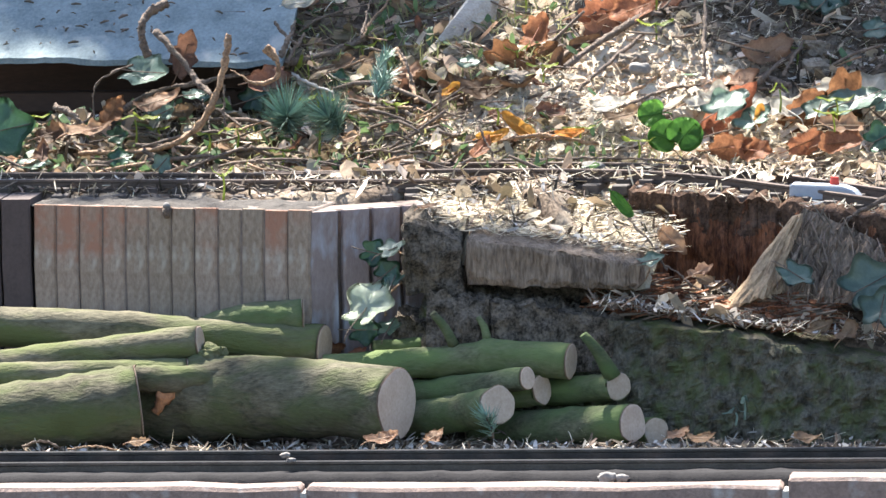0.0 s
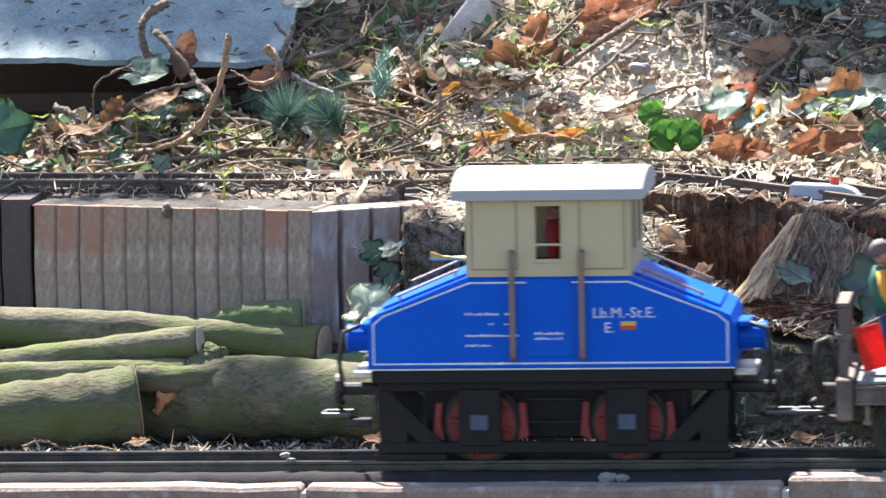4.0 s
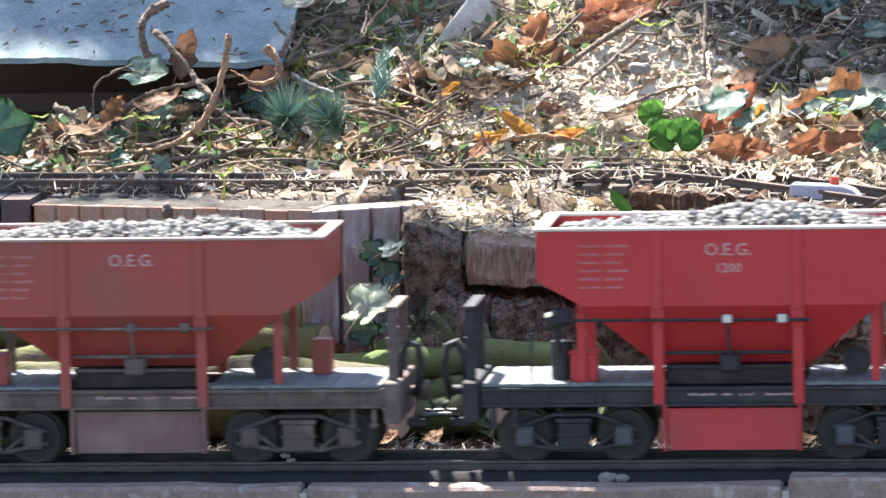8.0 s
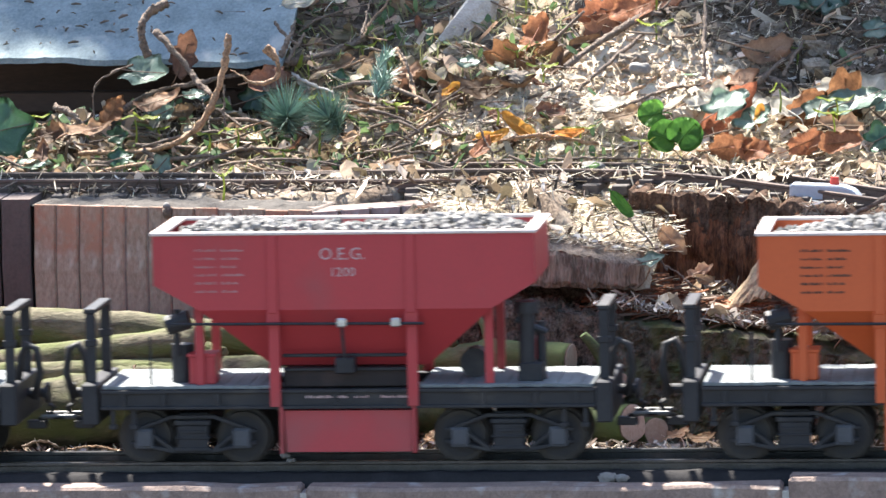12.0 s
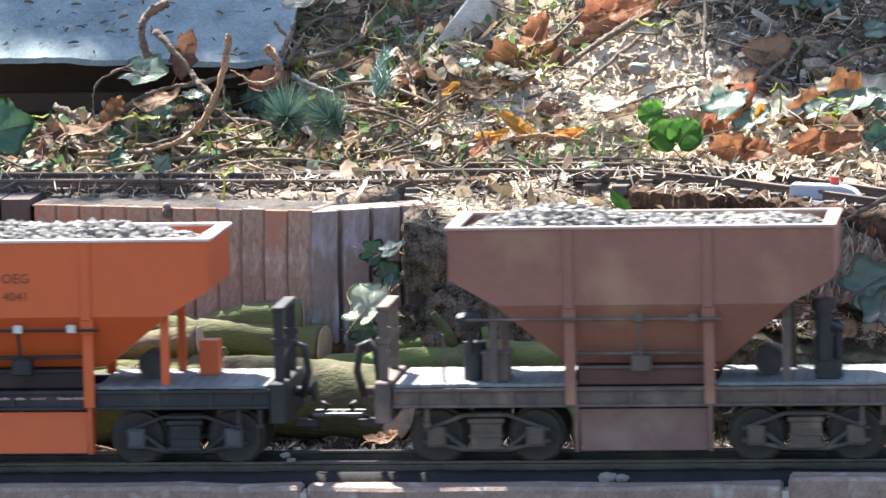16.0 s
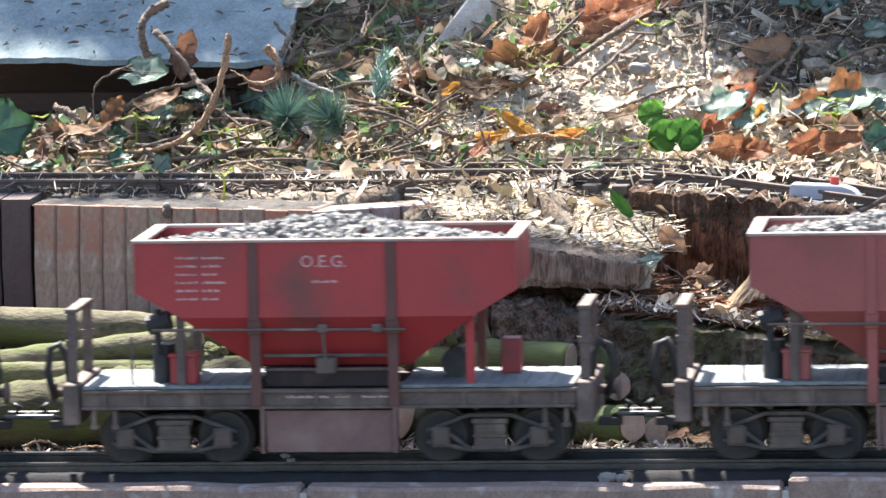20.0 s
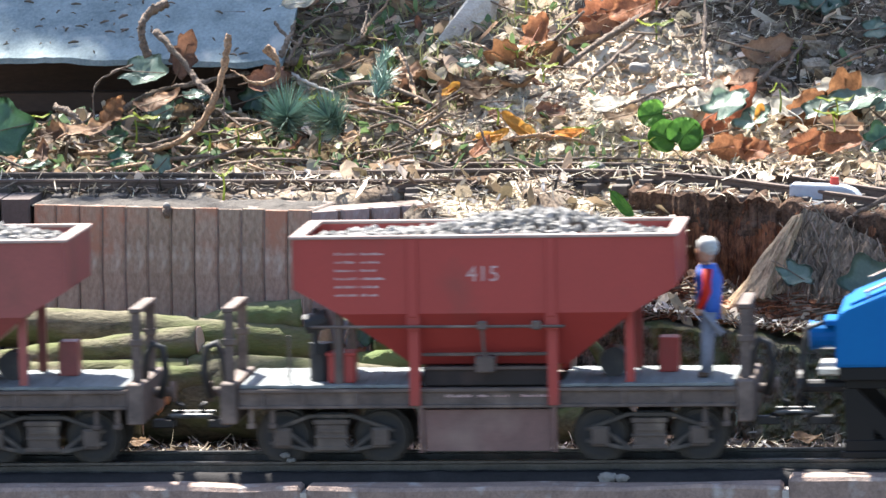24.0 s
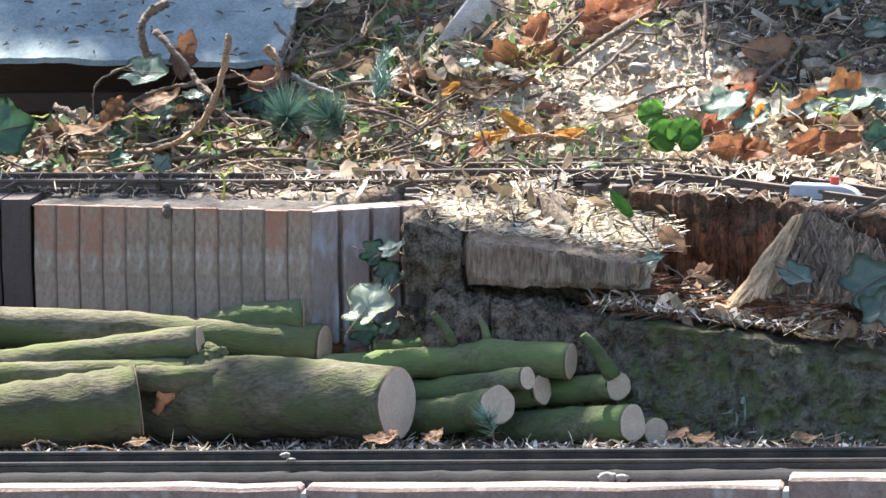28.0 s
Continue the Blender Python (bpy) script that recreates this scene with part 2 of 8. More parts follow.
def sand_sun_patches(m, spots, colour):
    """Ragged pale patches: bare sandy earth, and sunlit places brightened in the colour."""
    nt = m.node_tree
    N, L = nt.nodes.new, nt.links.new
    bsdf = nt.nodes["Principled BSDF"]
    co, ns = N("ShaderNodeTexCoord"), N("ShaderNodeTexNoise")
    ns.inputs["Scale"].default_value, ns.inputs["Detail"].default_value = 30.0, 7.0
    L(co.outputs["Object"], ns.inputs["Vector"])
    for x, y, rx, ry in spots:
        old = bsdf.inputs["Base Color"].links[0].from_socket
        mp, ln, ad, r, mx = N("ShaderNodeMapping"), N("ShaderNodeVectorMath"), N("ShaderNodeMath"), N("ShaderNodeMapRange"), N("ShaderNodeMix")
        mp.inputs["Scale"].default_value = (1 / rx, 1 / ry, 0)
        mp.inputs["Location"].default_value = (-x / rx, -y / ry, 0)
        L(co.outputs["Object"], mp.inputs[0])
        ln.operation = "LENGTH"
        L(mp.outputs[0], ln.inputs[0])
        ad.operation = "MULTIPLY_ADD"
        ad.inputs[1].default_value = 2.2
        L(ns.outputs[0], ad.inputs[0])
        L(ln.outputs["Value"], ad.inputs[2])
        r.inputs[1].default_value, r.inputs[2].default_value, r.inputs[3].default_value, r.inputs[4].default_value = 1.75, 2.25, 0.8, 0.0
        L(ad.outputs[0], r.inputs[0])
        mx.data_type = "RGBA"
        mx.inputs[7].default_value = (*colour, 1)
        L(r.outputs[0], mx.inputs[0])
        L(old, mx.inputs[6])
        L(mx.outputs[2], bsdf.inputs["Base Color"])


SANDY_SUNLIT = [(0.028, 0.484, 0.05, 0.03), (0.066, 0.526, 0.045, 0.042), (0.105, 0.5, 0.05, 0.032), (0.14, 0.458, 0.06, 0.02), (0.225, 0.456, 0.05, 0.018), (0.03, 0.425, 0.06, 0.025), (0.12, 0.42, 0.07, 0.024), (0.22, 0.415, 0.07, 0.02), (-0.035, 0.42, 0.05, 0.03), (-0.012, 0.452, 0.04, 0.025)]
sand_sun_patches(GROUND, SANDY_SUNLIT, (0.64, 0.55, 0.43))

# ---- building helpers ----
MM = 0.001


def part(name, bm, material, parent=None, label="", smooth=False, scale=1.0):
    """Links a bmesh as one mesh object, under a thing or under a part."""
    me = bpy.data.meshes.new(name)
    if scale != 1.0:
        bmesh.ops.scale(bm, vec=(scale,) * 3, verts=bm.verts)
    bm.to_mesh(me)
    bm.free()
    for m in material if isinstance(material, (list, tuple)) else [material]:
        me.materials.append(m)
    if smooth:
        for p in me.polygons:
            p.use_smooth = True
    ob = new(name, me)
    ob.parent = parent
    if label:
        tagged(ob, label)
    return ob


def arrays(name, verts, faces, material, parent=None, smooth=False):
    me = bpy.data.meshes.new(name)
    me.from_pydata([tuple(v) for v in verts], [], faces)
    me.materials.append(material)
    if smooth:
        me.shade_smooth()
    ob = new(name, me)
    ob.parent = parent
    return ob


def thing(name, label, category, group="", kind="", at=None):
    ob = tagged(new(name), label, category, group, kind)
    if at is not None:
        ob.matrix_basis = at if isinstance(at, Matrix) else Matrix.Translation(at)
    return ob


def box(bm, x0, x1, y0, y1, z0, z1, bevel=0.0, m=None, mi=0):
    had_v, had_f = set(bm.verts), set(bm.faces)
    for v in bmesh.ops.create_cube(bm, size=1.0)["verts"]:
        v.co = Vector((x0 + (v.co.x + 0.5) * (x1 - x0), y0 + (v.co.y + 0.5) * (y1 - y0), z0 + (v.co.z + 0.5) * (z1 - z0)))
    if bevel:
        bmesh.ops.bevel(bm, geom=list({e for f in bm.faces if f not in had_f for e in f.edges}), offset=bevel, segments=1, affect="EDGES", profile=0.5)
    for f in bm.faces:
        if f not in had_f:
            f.material_index = mi
    vs = [v for v in bm.verts if v not in had_v]
    if m is not None:
        bmesh.ops.transform(bm, matrix=m, verts=vs)
    return vs


def cyl(bm, p, q, r, n=12, r2=None, mi=0):
    """A rod from p to q."""
    p, q = Vector(p), Vector(q)
    d = q - p
    m = Matrix.Translation((p + q) / 2) @ d.to_track_quat("Z", "Y").to_matrix().to_4x4()
    g = bmesh.ops.create_cone(bm, cap_ends=True, segments=n, radius1=r, radius2=r if r2 is None else r2, depth=d.length, matrix=m)
    for f in {f for v in g["verts"] for f in v.link_faces}:
        f.material_index = mi
    return g["verts"]


def tube(bm, pts, radii, n=8, rough=0.0, seed=0, mi=0):
    """A bent, tapering tube along points, with an uneven skin."""
    pts = [Vector(p) for p in pts]
    if not isinstance(radii, (list, tuple)):
        radii = [radii] * len(pts)
    rings = []
    for i, p in enumerate(pts):
        d = (pts[min(i + 1, len(pts) - 1)] - pts[max(i - 1, 0)]).normalized()
        side = d.cross(Vector((0.13, 0.31, 0.94))).normalized()
        up = side.cross(d)
        ring = []
        for k in range(n):
            a = 2 * math.pi * k / n
            c = side * math.cos(a) + up * math.sin(a)
            w = 1 + rough * noise.noise(Vector((c.x * 1.7 + seed, c.y * 1.7 + i * 0.3, c.z * 1.7 + seed * 3.1)))
            ring.append(bm.verts.new(p + c * radii[i] * w))
        rings.append(ring)
    for a, b in zip(rings, rings[1:]):
        for k in range(n):
            f = bm.faces.new((a[k], a[(k + 1) % n], b[(k + 1) % n], b[k]))
            f.material_index, f.smooth = mi, True
    for ring, flip in ((rings[0], True), (rings[-1], False)):
        f = bm.faces.new(ring[::-1] if flip else ring)
        f.material_index = mi
    return rings


def smooth_line(ctrl, n):
    """Points along a soft curve through the given ones."""
    c = [Vector(p) for p in ctrl]
    c = [2 * c[0] - c[1]] + c + [2 * c[-1] - c[-2]]
    out = []
    segs = len(c) - 3
    for i in range(n):
        u = i / (n - 1) * segs
        k = min(int(u), segs - 1)
        f = u - k
        p0, p1, p2, p3 = c[k:k + 4]
        out.append(0.5 * (2 * p1 + (p2 - p0) * f + (2 * p0 - 5 * p1 + 4 * p2 - p3) * f * f + (3 * p1 - p0 - 3 * p2 + p3) * f ** 3))
    return out


def lump(bm, size, at, seed=0, rough=0.25, cuts=8, freq=2.2, m=None, fibre=0.0, ball=0.0, grain=(1, 1, 1)):
    """A chunk: a block with rounded corners and a broken, noisy skin (size in metres)."""
    target, bm = bm, bmesh.new()
    bmesh.ops.create_cube(bm, size=2.0)
    bmesh.ops.subdivide_edges(bm, edges=bm.edges[:], cuts=cuts, use_grid_fill=True)
    vs = bm.verts[:]
    off = Vector((seed * 7.3, seed * 3.7, seed * 1.9))
    for v in vs:
        c = v.co.copy()
        s = Vector((abs(c.x) ** 8 + abs(c.y) ** 8 + abs(c.z) ** 8, 0, 0)).x ** (1 / 8)
        c /= s ** 0.55
        c = c.lerp(v.co.normalized() * 1.1, ball)
        k = noise.fractal(Vector((c.x * grain[0], c.y * grain[1], c.z * grain[2])) * freq + off, 1.0, 2.0, 5)
        col = noise.noise(Vector((c.x * freq * 4, c.y * freq * 4, 0)) + off) * fibre
        n = c.normalized()
        c += n * (k * rough) + Vector((n.x, n.y, n.z * 0.4)) * col
        v.co = Vector((c.x * size[0] / 2, c.y * size[1] / 2, c.z * size[2] / 2))
    bmesh.ops.transform(bm, matrix=Matrix.Translation(at) @ (m or Matrix()), verts=vs)
    bm.verts.index_update()
    made = [target.verts.new(v.co) for v in bm.verts]
    for f in bm.faces:
        target.faces.new([made[v.index] for v in f.verts])
    bm.free()


# ---- ground: one sheet, a low bed in front, a terrace and a bank behind ----
def smoothstep(a, b, v):
    t = np.clip((v - a) / (b - a), 0, 1)
    return t * t * (3 - 2 * t)


def wobble(x, y, f, s):
    return (np.sin(x * f + 1.3 * s) * np.cos(y * f * 1.17 + s) + 0.6 * np.sin(x * f * 2.1 + y * f * 1.7 + 2.2 * s) + 0.4 * np.cos(x * f * 3.7 - y * f * 4.1 + s)) / 2


def ground_z(x, y):
    x, y = np.asarray(x, float), np.asarray(y, float)
    z = -0.075 + 0.058 * smoothstep(-0.062, -0.054, y) + 0.005 * smoothstep(0.035, 0.055, y)
    edge = 0.225 + 0.09 * smoothstep(-0.09, -0.03, x) - 0.115 * smoothstep(-0.02, 0.05, x)
    low = 0.055 * smoothstep(0.0, 0.05, x) * smoothstep(0.155, 0.185, y)
    z = z + np.maximum(0.140 * smoothstep(edge, edge + 0.025, y) * (1 - 0.45 * smoothstep(0.03, 0.1, x) * (1 - smoothstep(0.298, 0.325, y))), low)
    z = z + 0.0075 * smoothstep(edge + 0.005, edge + 0.035, y) * (1 - smoothstep(0.345, 0.375, y)) * (1 - smoothstep(0.02, 0.1, x))
    near = np.exp(-((x / 3.0) ** 4))
    rise = np.clip(y - 0.372, 0, None)
    cave = 1 - smoothstep(-0.215, -0.18, x)
    rise = rise * (1 - cave) + np.minimum(rise, 0.078) * cave - 0.11 * cave * smoothstep(0.455, 0.49, y)
    bank = 0.45 + 0.03 * smoothstep(-0.05, 0.2, x)
    z = z + near * np.minimum(rise * bank + (0.010 * wobble(x, y, 22, 1.0) + 0.006 * wobble(x, y, 55, 4.0)) * smoothstep(0, 0.05, rise), 1.1)
    fine = 0.0042 * wobble(x + 0.6 * y, 0.8 * y, 150, 7.0) * smoothstep(0.02, 0.08, rise) * (1 - cave) + 0.0030 * wobble(x, y, 90, 2.0) + 0.0012 * wobble(x, y, 260, 3.0)
    return z + fine * smoothstep(-0.05, 0.05, y) * near


def axis(lo, hi, step, far):
    core = list(np.arange(lo, hi + step / 2, step))
    out, d = [], step
    p = hi
    while p < far:
        d *= 1.35
        p += d
        out.append(p)
    left, d, p = [], step, lo
    while p > -far:
        d *= 1.35
        p -= d
        left.append(p)
    return np.array(left[::-1] + core + out)


gx, gy = axis(-0.48, 0.42, 0.004, 60.0), axis(-0.09, 0.8, 0.004, 60.0)
GX, GY = np.meshgrid(gx, gy)
GZ = ground_z(GX, GY)
gverts = np.stack([GX, GY, GZ], -1).reshape(-1, 3)
nx = len(gx)
gfaces = [(j * nx + i, j * nx + i + 1, (j + 1) * nx + i + 1, (j + 1) * nx + i) for j in range(len(gy) - 1) for i in range(nx - 1)]
ground = tagged(arrays("ground", gverts, gfaces, GROUND, smooth=True), "brown forest soil bank strewn with litter", "ground", kind="structure")


# ---- brick kerb in front of the track ----
kerb = thing("kerb", "weathered red brick kerb along the garden track", "kerb", kind="structure")
for i, (x0, x1, zt) in enumerate([(-0.62, -0.305, -0.0085), (-0.300, -0.087, -0.0085), (-0.084, 0.203, -0.009), (0.2065, 0.42, -0.0045), (0.424, 0.66, -0.0085)]):
    bm = bmesh.new()
    box(bm, x0, x1, -0.073, -0.051, -0.074, zt, 0.002)
    bmesh.ops.subdivide_edges(bm, edges=bm.edges[:], cuts=5, use_grid_fill=True)
    for v in bm.verts:
        v.co += Vector((0, 0.3, 1)) * 0.0016 * noise.fractal(v.co * 60, 1.0, 2.0, 4)
    part("brick", bm, KERB, kerb)
bm = bmesh.new()
for x in (-0.3025, -0.0855, 0.20475, 0.422):
    box(bm, x - 0.002, x + 0.002, -0.0715, -0.053, -0.073, -0.0125, 0)
part("mortar_joint", bm, MORTAR, kerb)


# ---- the tracks ----
def rail_profile(bm, pts, h=0.0083, head=0.0016, foot=0.0034):
    prof = [(-foot, -h), (foot, -h), (foot, -h + 0.0011), (0.0007, -h + 0.0018), (0.0007, -0.0026), (head, -0.002), (head, -0.0004), (head - 0.0004, 0),
            (-head + 0.0004, 0), (-head, -0.0004), (-head, -0.002), (-0.0007, -0.0026), (-0.0007, -h + 0.0018), (-foot, -h + 0.0011)]
    rings = []
    for i, p in enumerate(pts):
        d = (pts[min(i + 1, len(pts) - 1)] - pts[max(i - 1, 0)])
        s = Vector((-d.y, d.x, 0)).normalized()
        rings.append([bm.verts.new(p + s * a + Vector((0, 0, b))) for a, b in prof])
    n = len(prof)
    for a, b in zip(rings, rings[1:]):
        for k in range(n):
            bm.faces.new((a[k], a[(k + 1) % n], b[(k + 1) % n], b[k]))
    bm.faces.new(rings[0][::-1])
    bm.faces.new(rings[-1])


SLEEPER_ME = {}


def sleeper_mesh(low=False):
    """One sleeper with its rail chairs; the low kind, sunk in its bed, has small ones."""
    if low not in SLEEPER_ME:
        bm = bmesh.new()
        box(bm, -0.0055, 0.0055, -0.042, 0.042, -0.0155, -0.0086, 0.0006)
        for s in (-1, 1):
            box(bm, -0.0048, 0.0048, s * 0.0225 + 0.0034, s * 0.0225 + (0.0058 if low else 0.0078), -0.009, -0.0066 if low else -0.0052, 0.0005)
            box(bm, -0.0048, 0.0048, s * 0.0225 - (0.0058 if low else 0.0078), s * 0.0225 - 0.0034, -0.009, -0.0066 if low else -0.0052, 0.0005)
        me = SLEEPER_ME[low] = bpy.data.meshes.new("sleeper")
        bm.to_mesh(me)
        bm.free()
        me.materials.append(SLEEPER)
    return SLEEPER_ME[low]


def track(label, line, metal, gap, rails=(1, -1)):
    """A garden railway track along a centre line at rail-head height."""
    t = thing("model_railway_track", label, "railway track", kind="structure")
    length = sum((b - a).length for a, b in zip(line, line[1:]))
    for s in rails:
        bm = bmesh.new()
        pts = []
        for i, p in enumerate(line):
            d = line[min(i + 1, len(line) - 1)] - line[max(i - 1, 0)]
            pts.append(p + Vector((-d.y, d.x, 0)).normalized() * 0.0225 * s)
        rail_profile(bm, pts)
        part("rail", bm, metal, t, "dull worn metal rail")
    count, acc, nxt = 0, 0.0, gap / 2
    for a, b in zip(line, line[1:]):
        seg = (b - a).length
        while nxt <= acc + seg:
            p = a.lerp(b, (nxt - acc) / seg)
            d = b - a
            sl = new("sleeper", sleeper_mesh(metal is RAIL))
            sl.parent = t
            sl.matrix_basis = Matrix.Translation(p) @ pose(0, 0, 0, 0, 0, math.degrees(math.atan2(d.y, d.x)) + random.uniform(-1.5, 1.5))
            nxt += gap
        acc += seg
    return t


front_track = track("dark garden railway track running straight past the kerb", [Vector((-5.0 + 0.5 * i, 0, 0)) for i in range(21)], RAIL, 0.034)
upper_line = smooth_line([(-0.62, 0.285, 0.146), (-0.3411, 0.2870, 0.1463), (-0.1754, 0.2950, 0.1437), (-0.0156, 0.3150, 0.1404)], 24)
upper_track = track("weathered upper garden track half buried in litter", upper_line, RAIL_OLD, 0.019)
side_line = smooth_line([(-0.1605, 0.3500, 0.1434), (-0.0195, 0.3520, 0.1436), (0.0872, 0.3450, 0.1424), (0.1524, 0.3250, 0.1391), (0.1982, 0.3050, 0.1350), (0.2583, 0.2800, 0.1284)], 24)
side_track = track("weathered curving garden track on the terrace edge", side_line, RAIL_OLD, 0.0195)

# near-black soil bed between the front rails
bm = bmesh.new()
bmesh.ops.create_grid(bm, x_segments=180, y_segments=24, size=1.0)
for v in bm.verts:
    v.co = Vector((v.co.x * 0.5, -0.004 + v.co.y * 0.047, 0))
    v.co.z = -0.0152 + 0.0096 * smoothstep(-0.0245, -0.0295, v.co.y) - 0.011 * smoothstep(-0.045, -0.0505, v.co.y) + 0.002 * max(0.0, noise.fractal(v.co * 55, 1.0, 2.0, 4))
tagged(part("track_bed", bm, SOIL_FRONT, None, smooth=True), "near-black soil between the sleepers", "track bed", kind="structure")

# ---- grooved clay blocks of the terrace edge ----
BLOCK_AT = Matrix.Translation((-0.3005, 0.214, 0)) @ pose(0, 0, 0, 0, 0.9, -9) @ Matrix.Translation((0.299, -0.2, 0))
block = thing("clay_block", "grooved clay block with grey smears and bare red top", "clay block", at=BLOCK_AT)
bm = bmesh.new()
box(bm, -0.2985, -0.1105, 0.2014, 0.26, -0.012, 0.1345, 0.001)
part("core", bm, CLAY_GROOVE, block)


def rib_mesh(w, h, d):
    bm = bmesh.new()
    nz = 7
    rows = []
    for k in range(nz + 1):
        z = h * k / nz
        j = 0.0004 * math.sin(k * 2.1)
        rows.append([bm.verts.new((x + j, y, z)) for x, y in ((-w / 2, d), (-w / 2, 0.0012), (-w / 2 + 0.0012, 0), (w / 2 - 0.0012, 0), (w / 2, 0.0012), (w / 2, d))])
    for a, b in zip(rows, rows[1:]):
        for k in range(5):
            bm.faces.new((a[k], a[k + 1], b[k + 1], b[k]))
    bm.faces.new(rows[-1])
    bm.faces.new(rows[0][::-1])
    return bm


base_rib = part("rib", rib_mesh(0.0149, 0.146, 0.004), [CLAY], block)
edges = [-0.299 + 0.01574 * i for i in range(13)]
for i in range(12):
    w = edges[i + 1] - edges[i]
    lower = base_rib if i == 0 else new("rib", base_rib.data)
    lower.parent = block
    lower.matrix_basis = Matrix.Translation((edges[i] + w / 2, 0.200 + 0.0006 * math.sin(i * 5), -0.0115 + 0.0008 * math.sin(i * 3.1)))
bm = bmesh.new()
bmesh.ops.create_grid(bm, x_segments=110, y_segments=14, size=1.0)
for v in bm.verts:
    x, y = -0.206 + v.co.x * 0.096, 0.228 + v.co.y * 0.027
    x0 = min(1.0, (1 - abs(v.co.x)) * 14, (1 - abs(v.co.y)) * 4)
    v.co = Vector((x, y, 0.1335 + (0.0022 + 0.0028 * max(-0.7, noise.fractal(Vector((x, y, 3)) * 75, 1.0, 2.0, 4))) * x0))
part("mortar_cap", bm, BLOCKDUST, block, "dusty crumbling mortar on the block top", smooth=True)
# the flank, turned away from the front; bluish skylight is put into its colour
flank = thing("clay_block", "pale flank of a grooved clay block, blue skylight in its smears", "clay block")
dirv = Vector((0.82, 0.574, 0)).normalized()
corner = BLOCK_AT @ Vector((-0.1095, 0.2, -0.012))
turn = math.degrees(math.atan2(dirv.y, dirv.x))
bm = bmesh.new()
box(bm, 0.004, 0.094, 0.004, 0.03, -0.012, 0.1345, 0.001)
bmesh.ops.transform(bm, matrix=pose(corner.x, corner.y + 0.003, -0.004, 0, 0.5, turn), verts=bm.verts)
part("core", bm, CLAY_GROOVE, flank)
for i, (a, w) in enumerate([(0.0, 0.0205), (0.0245, 0.019), (0.047, 0.019), (0.0695, 0.019)]):
    o = part("rib", rib_mesh(w, 0.1465, 0.0045), CLAY_SKYLIT, flank)
    o.matrix_basis = pose(corner.x, corner.y, -0.016, 0, 0.5, turn) @ Matrix.Translation((a + w / 2, 0, 0))
# A brown block beside it, with its shade put into the dark colour.
dark = thing("clay_block", "brown clay block beside the grey one, shade in its colour", "clay block")
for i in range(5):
    o = part("rib", rib_mesh(0.019, 0.15, 0.05), CLAY_SHADED, dark)
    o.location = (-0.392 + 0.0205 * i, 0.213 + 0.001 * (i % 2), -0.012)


# ---- the rotten tree stump ----
stump = thing("tree_stump", "rotten tree stump with mossy bark and crumbling red heartwood", "tree stump")
bm = bmesh.new()
NU, NV = 300, 70
top_line = [(-0.0437, 0.1920, 0.0692), (-0.0364, 0.1870, 0.0763), (0.0042, 0.1820, 0.0737), (0.0518, 0.1770, 0.0648), (0.0741, 0.1700, 0.0629), (0.1618, 0.1500, 0.0546), (0.2050, 0.1420, 0.0445), (0.2577, 0.1380, 0.0367), (0.3749, 0.1500, 0.0135)]
tops = smooth_line(top_line, NU)
rows = []
for i, t in enumerate(tops):
    col = []
    for k in range(NV):
        f = k / (NV - 1)
        z = -0.02 + (t.z + 0.02) * min(1.0, f * 1.25)
        y = t.y - 0.022 * (1 - f) + max(0.0, f - 0.8) * 0.35
        if f > 0.8:
            z = t.z + 0.012 * (f - 0.8)
        q = Vector((t.x, y, z))
        furrow = noise.fractal(Vector((q.x * 75, q.z * 14, 3.3)), 1.0, 2.0, 5)
        knob = noise.fractal(q * 38, 1.0, 2.0, 4)
        q.y += 0.006 * furrow + 0.007 * knob + 0.0032 * noise.fractal(q * 150, 0.8, 2.0, 4)
        q.z += 0.0035 * noise.noise(q * 80) * (f > 0.3)
        q.x += 0.002 * noise.noise(q * 95)
        col.append(bm.verts.new(q))
    rows.append(col)
for a, b in zip(rows, rows[1:]):
    for k in range(NV - 1):
        bm.faces.new((a[k], b[k], b[k + 1], a[k + 1]))
back = [bm.verts.new((r[-1].co.x, r[-1].co.y + 0.03, -0.02)) for r in rows]
for i in range(NU - 1):
    bm.faces.new((rows[i][-1], rows[i + 1][-1], back[i + 1], back[i]))
part("bark_wall", bm, STUMPMOSS, stump, "dark furrowed bark with green moss")


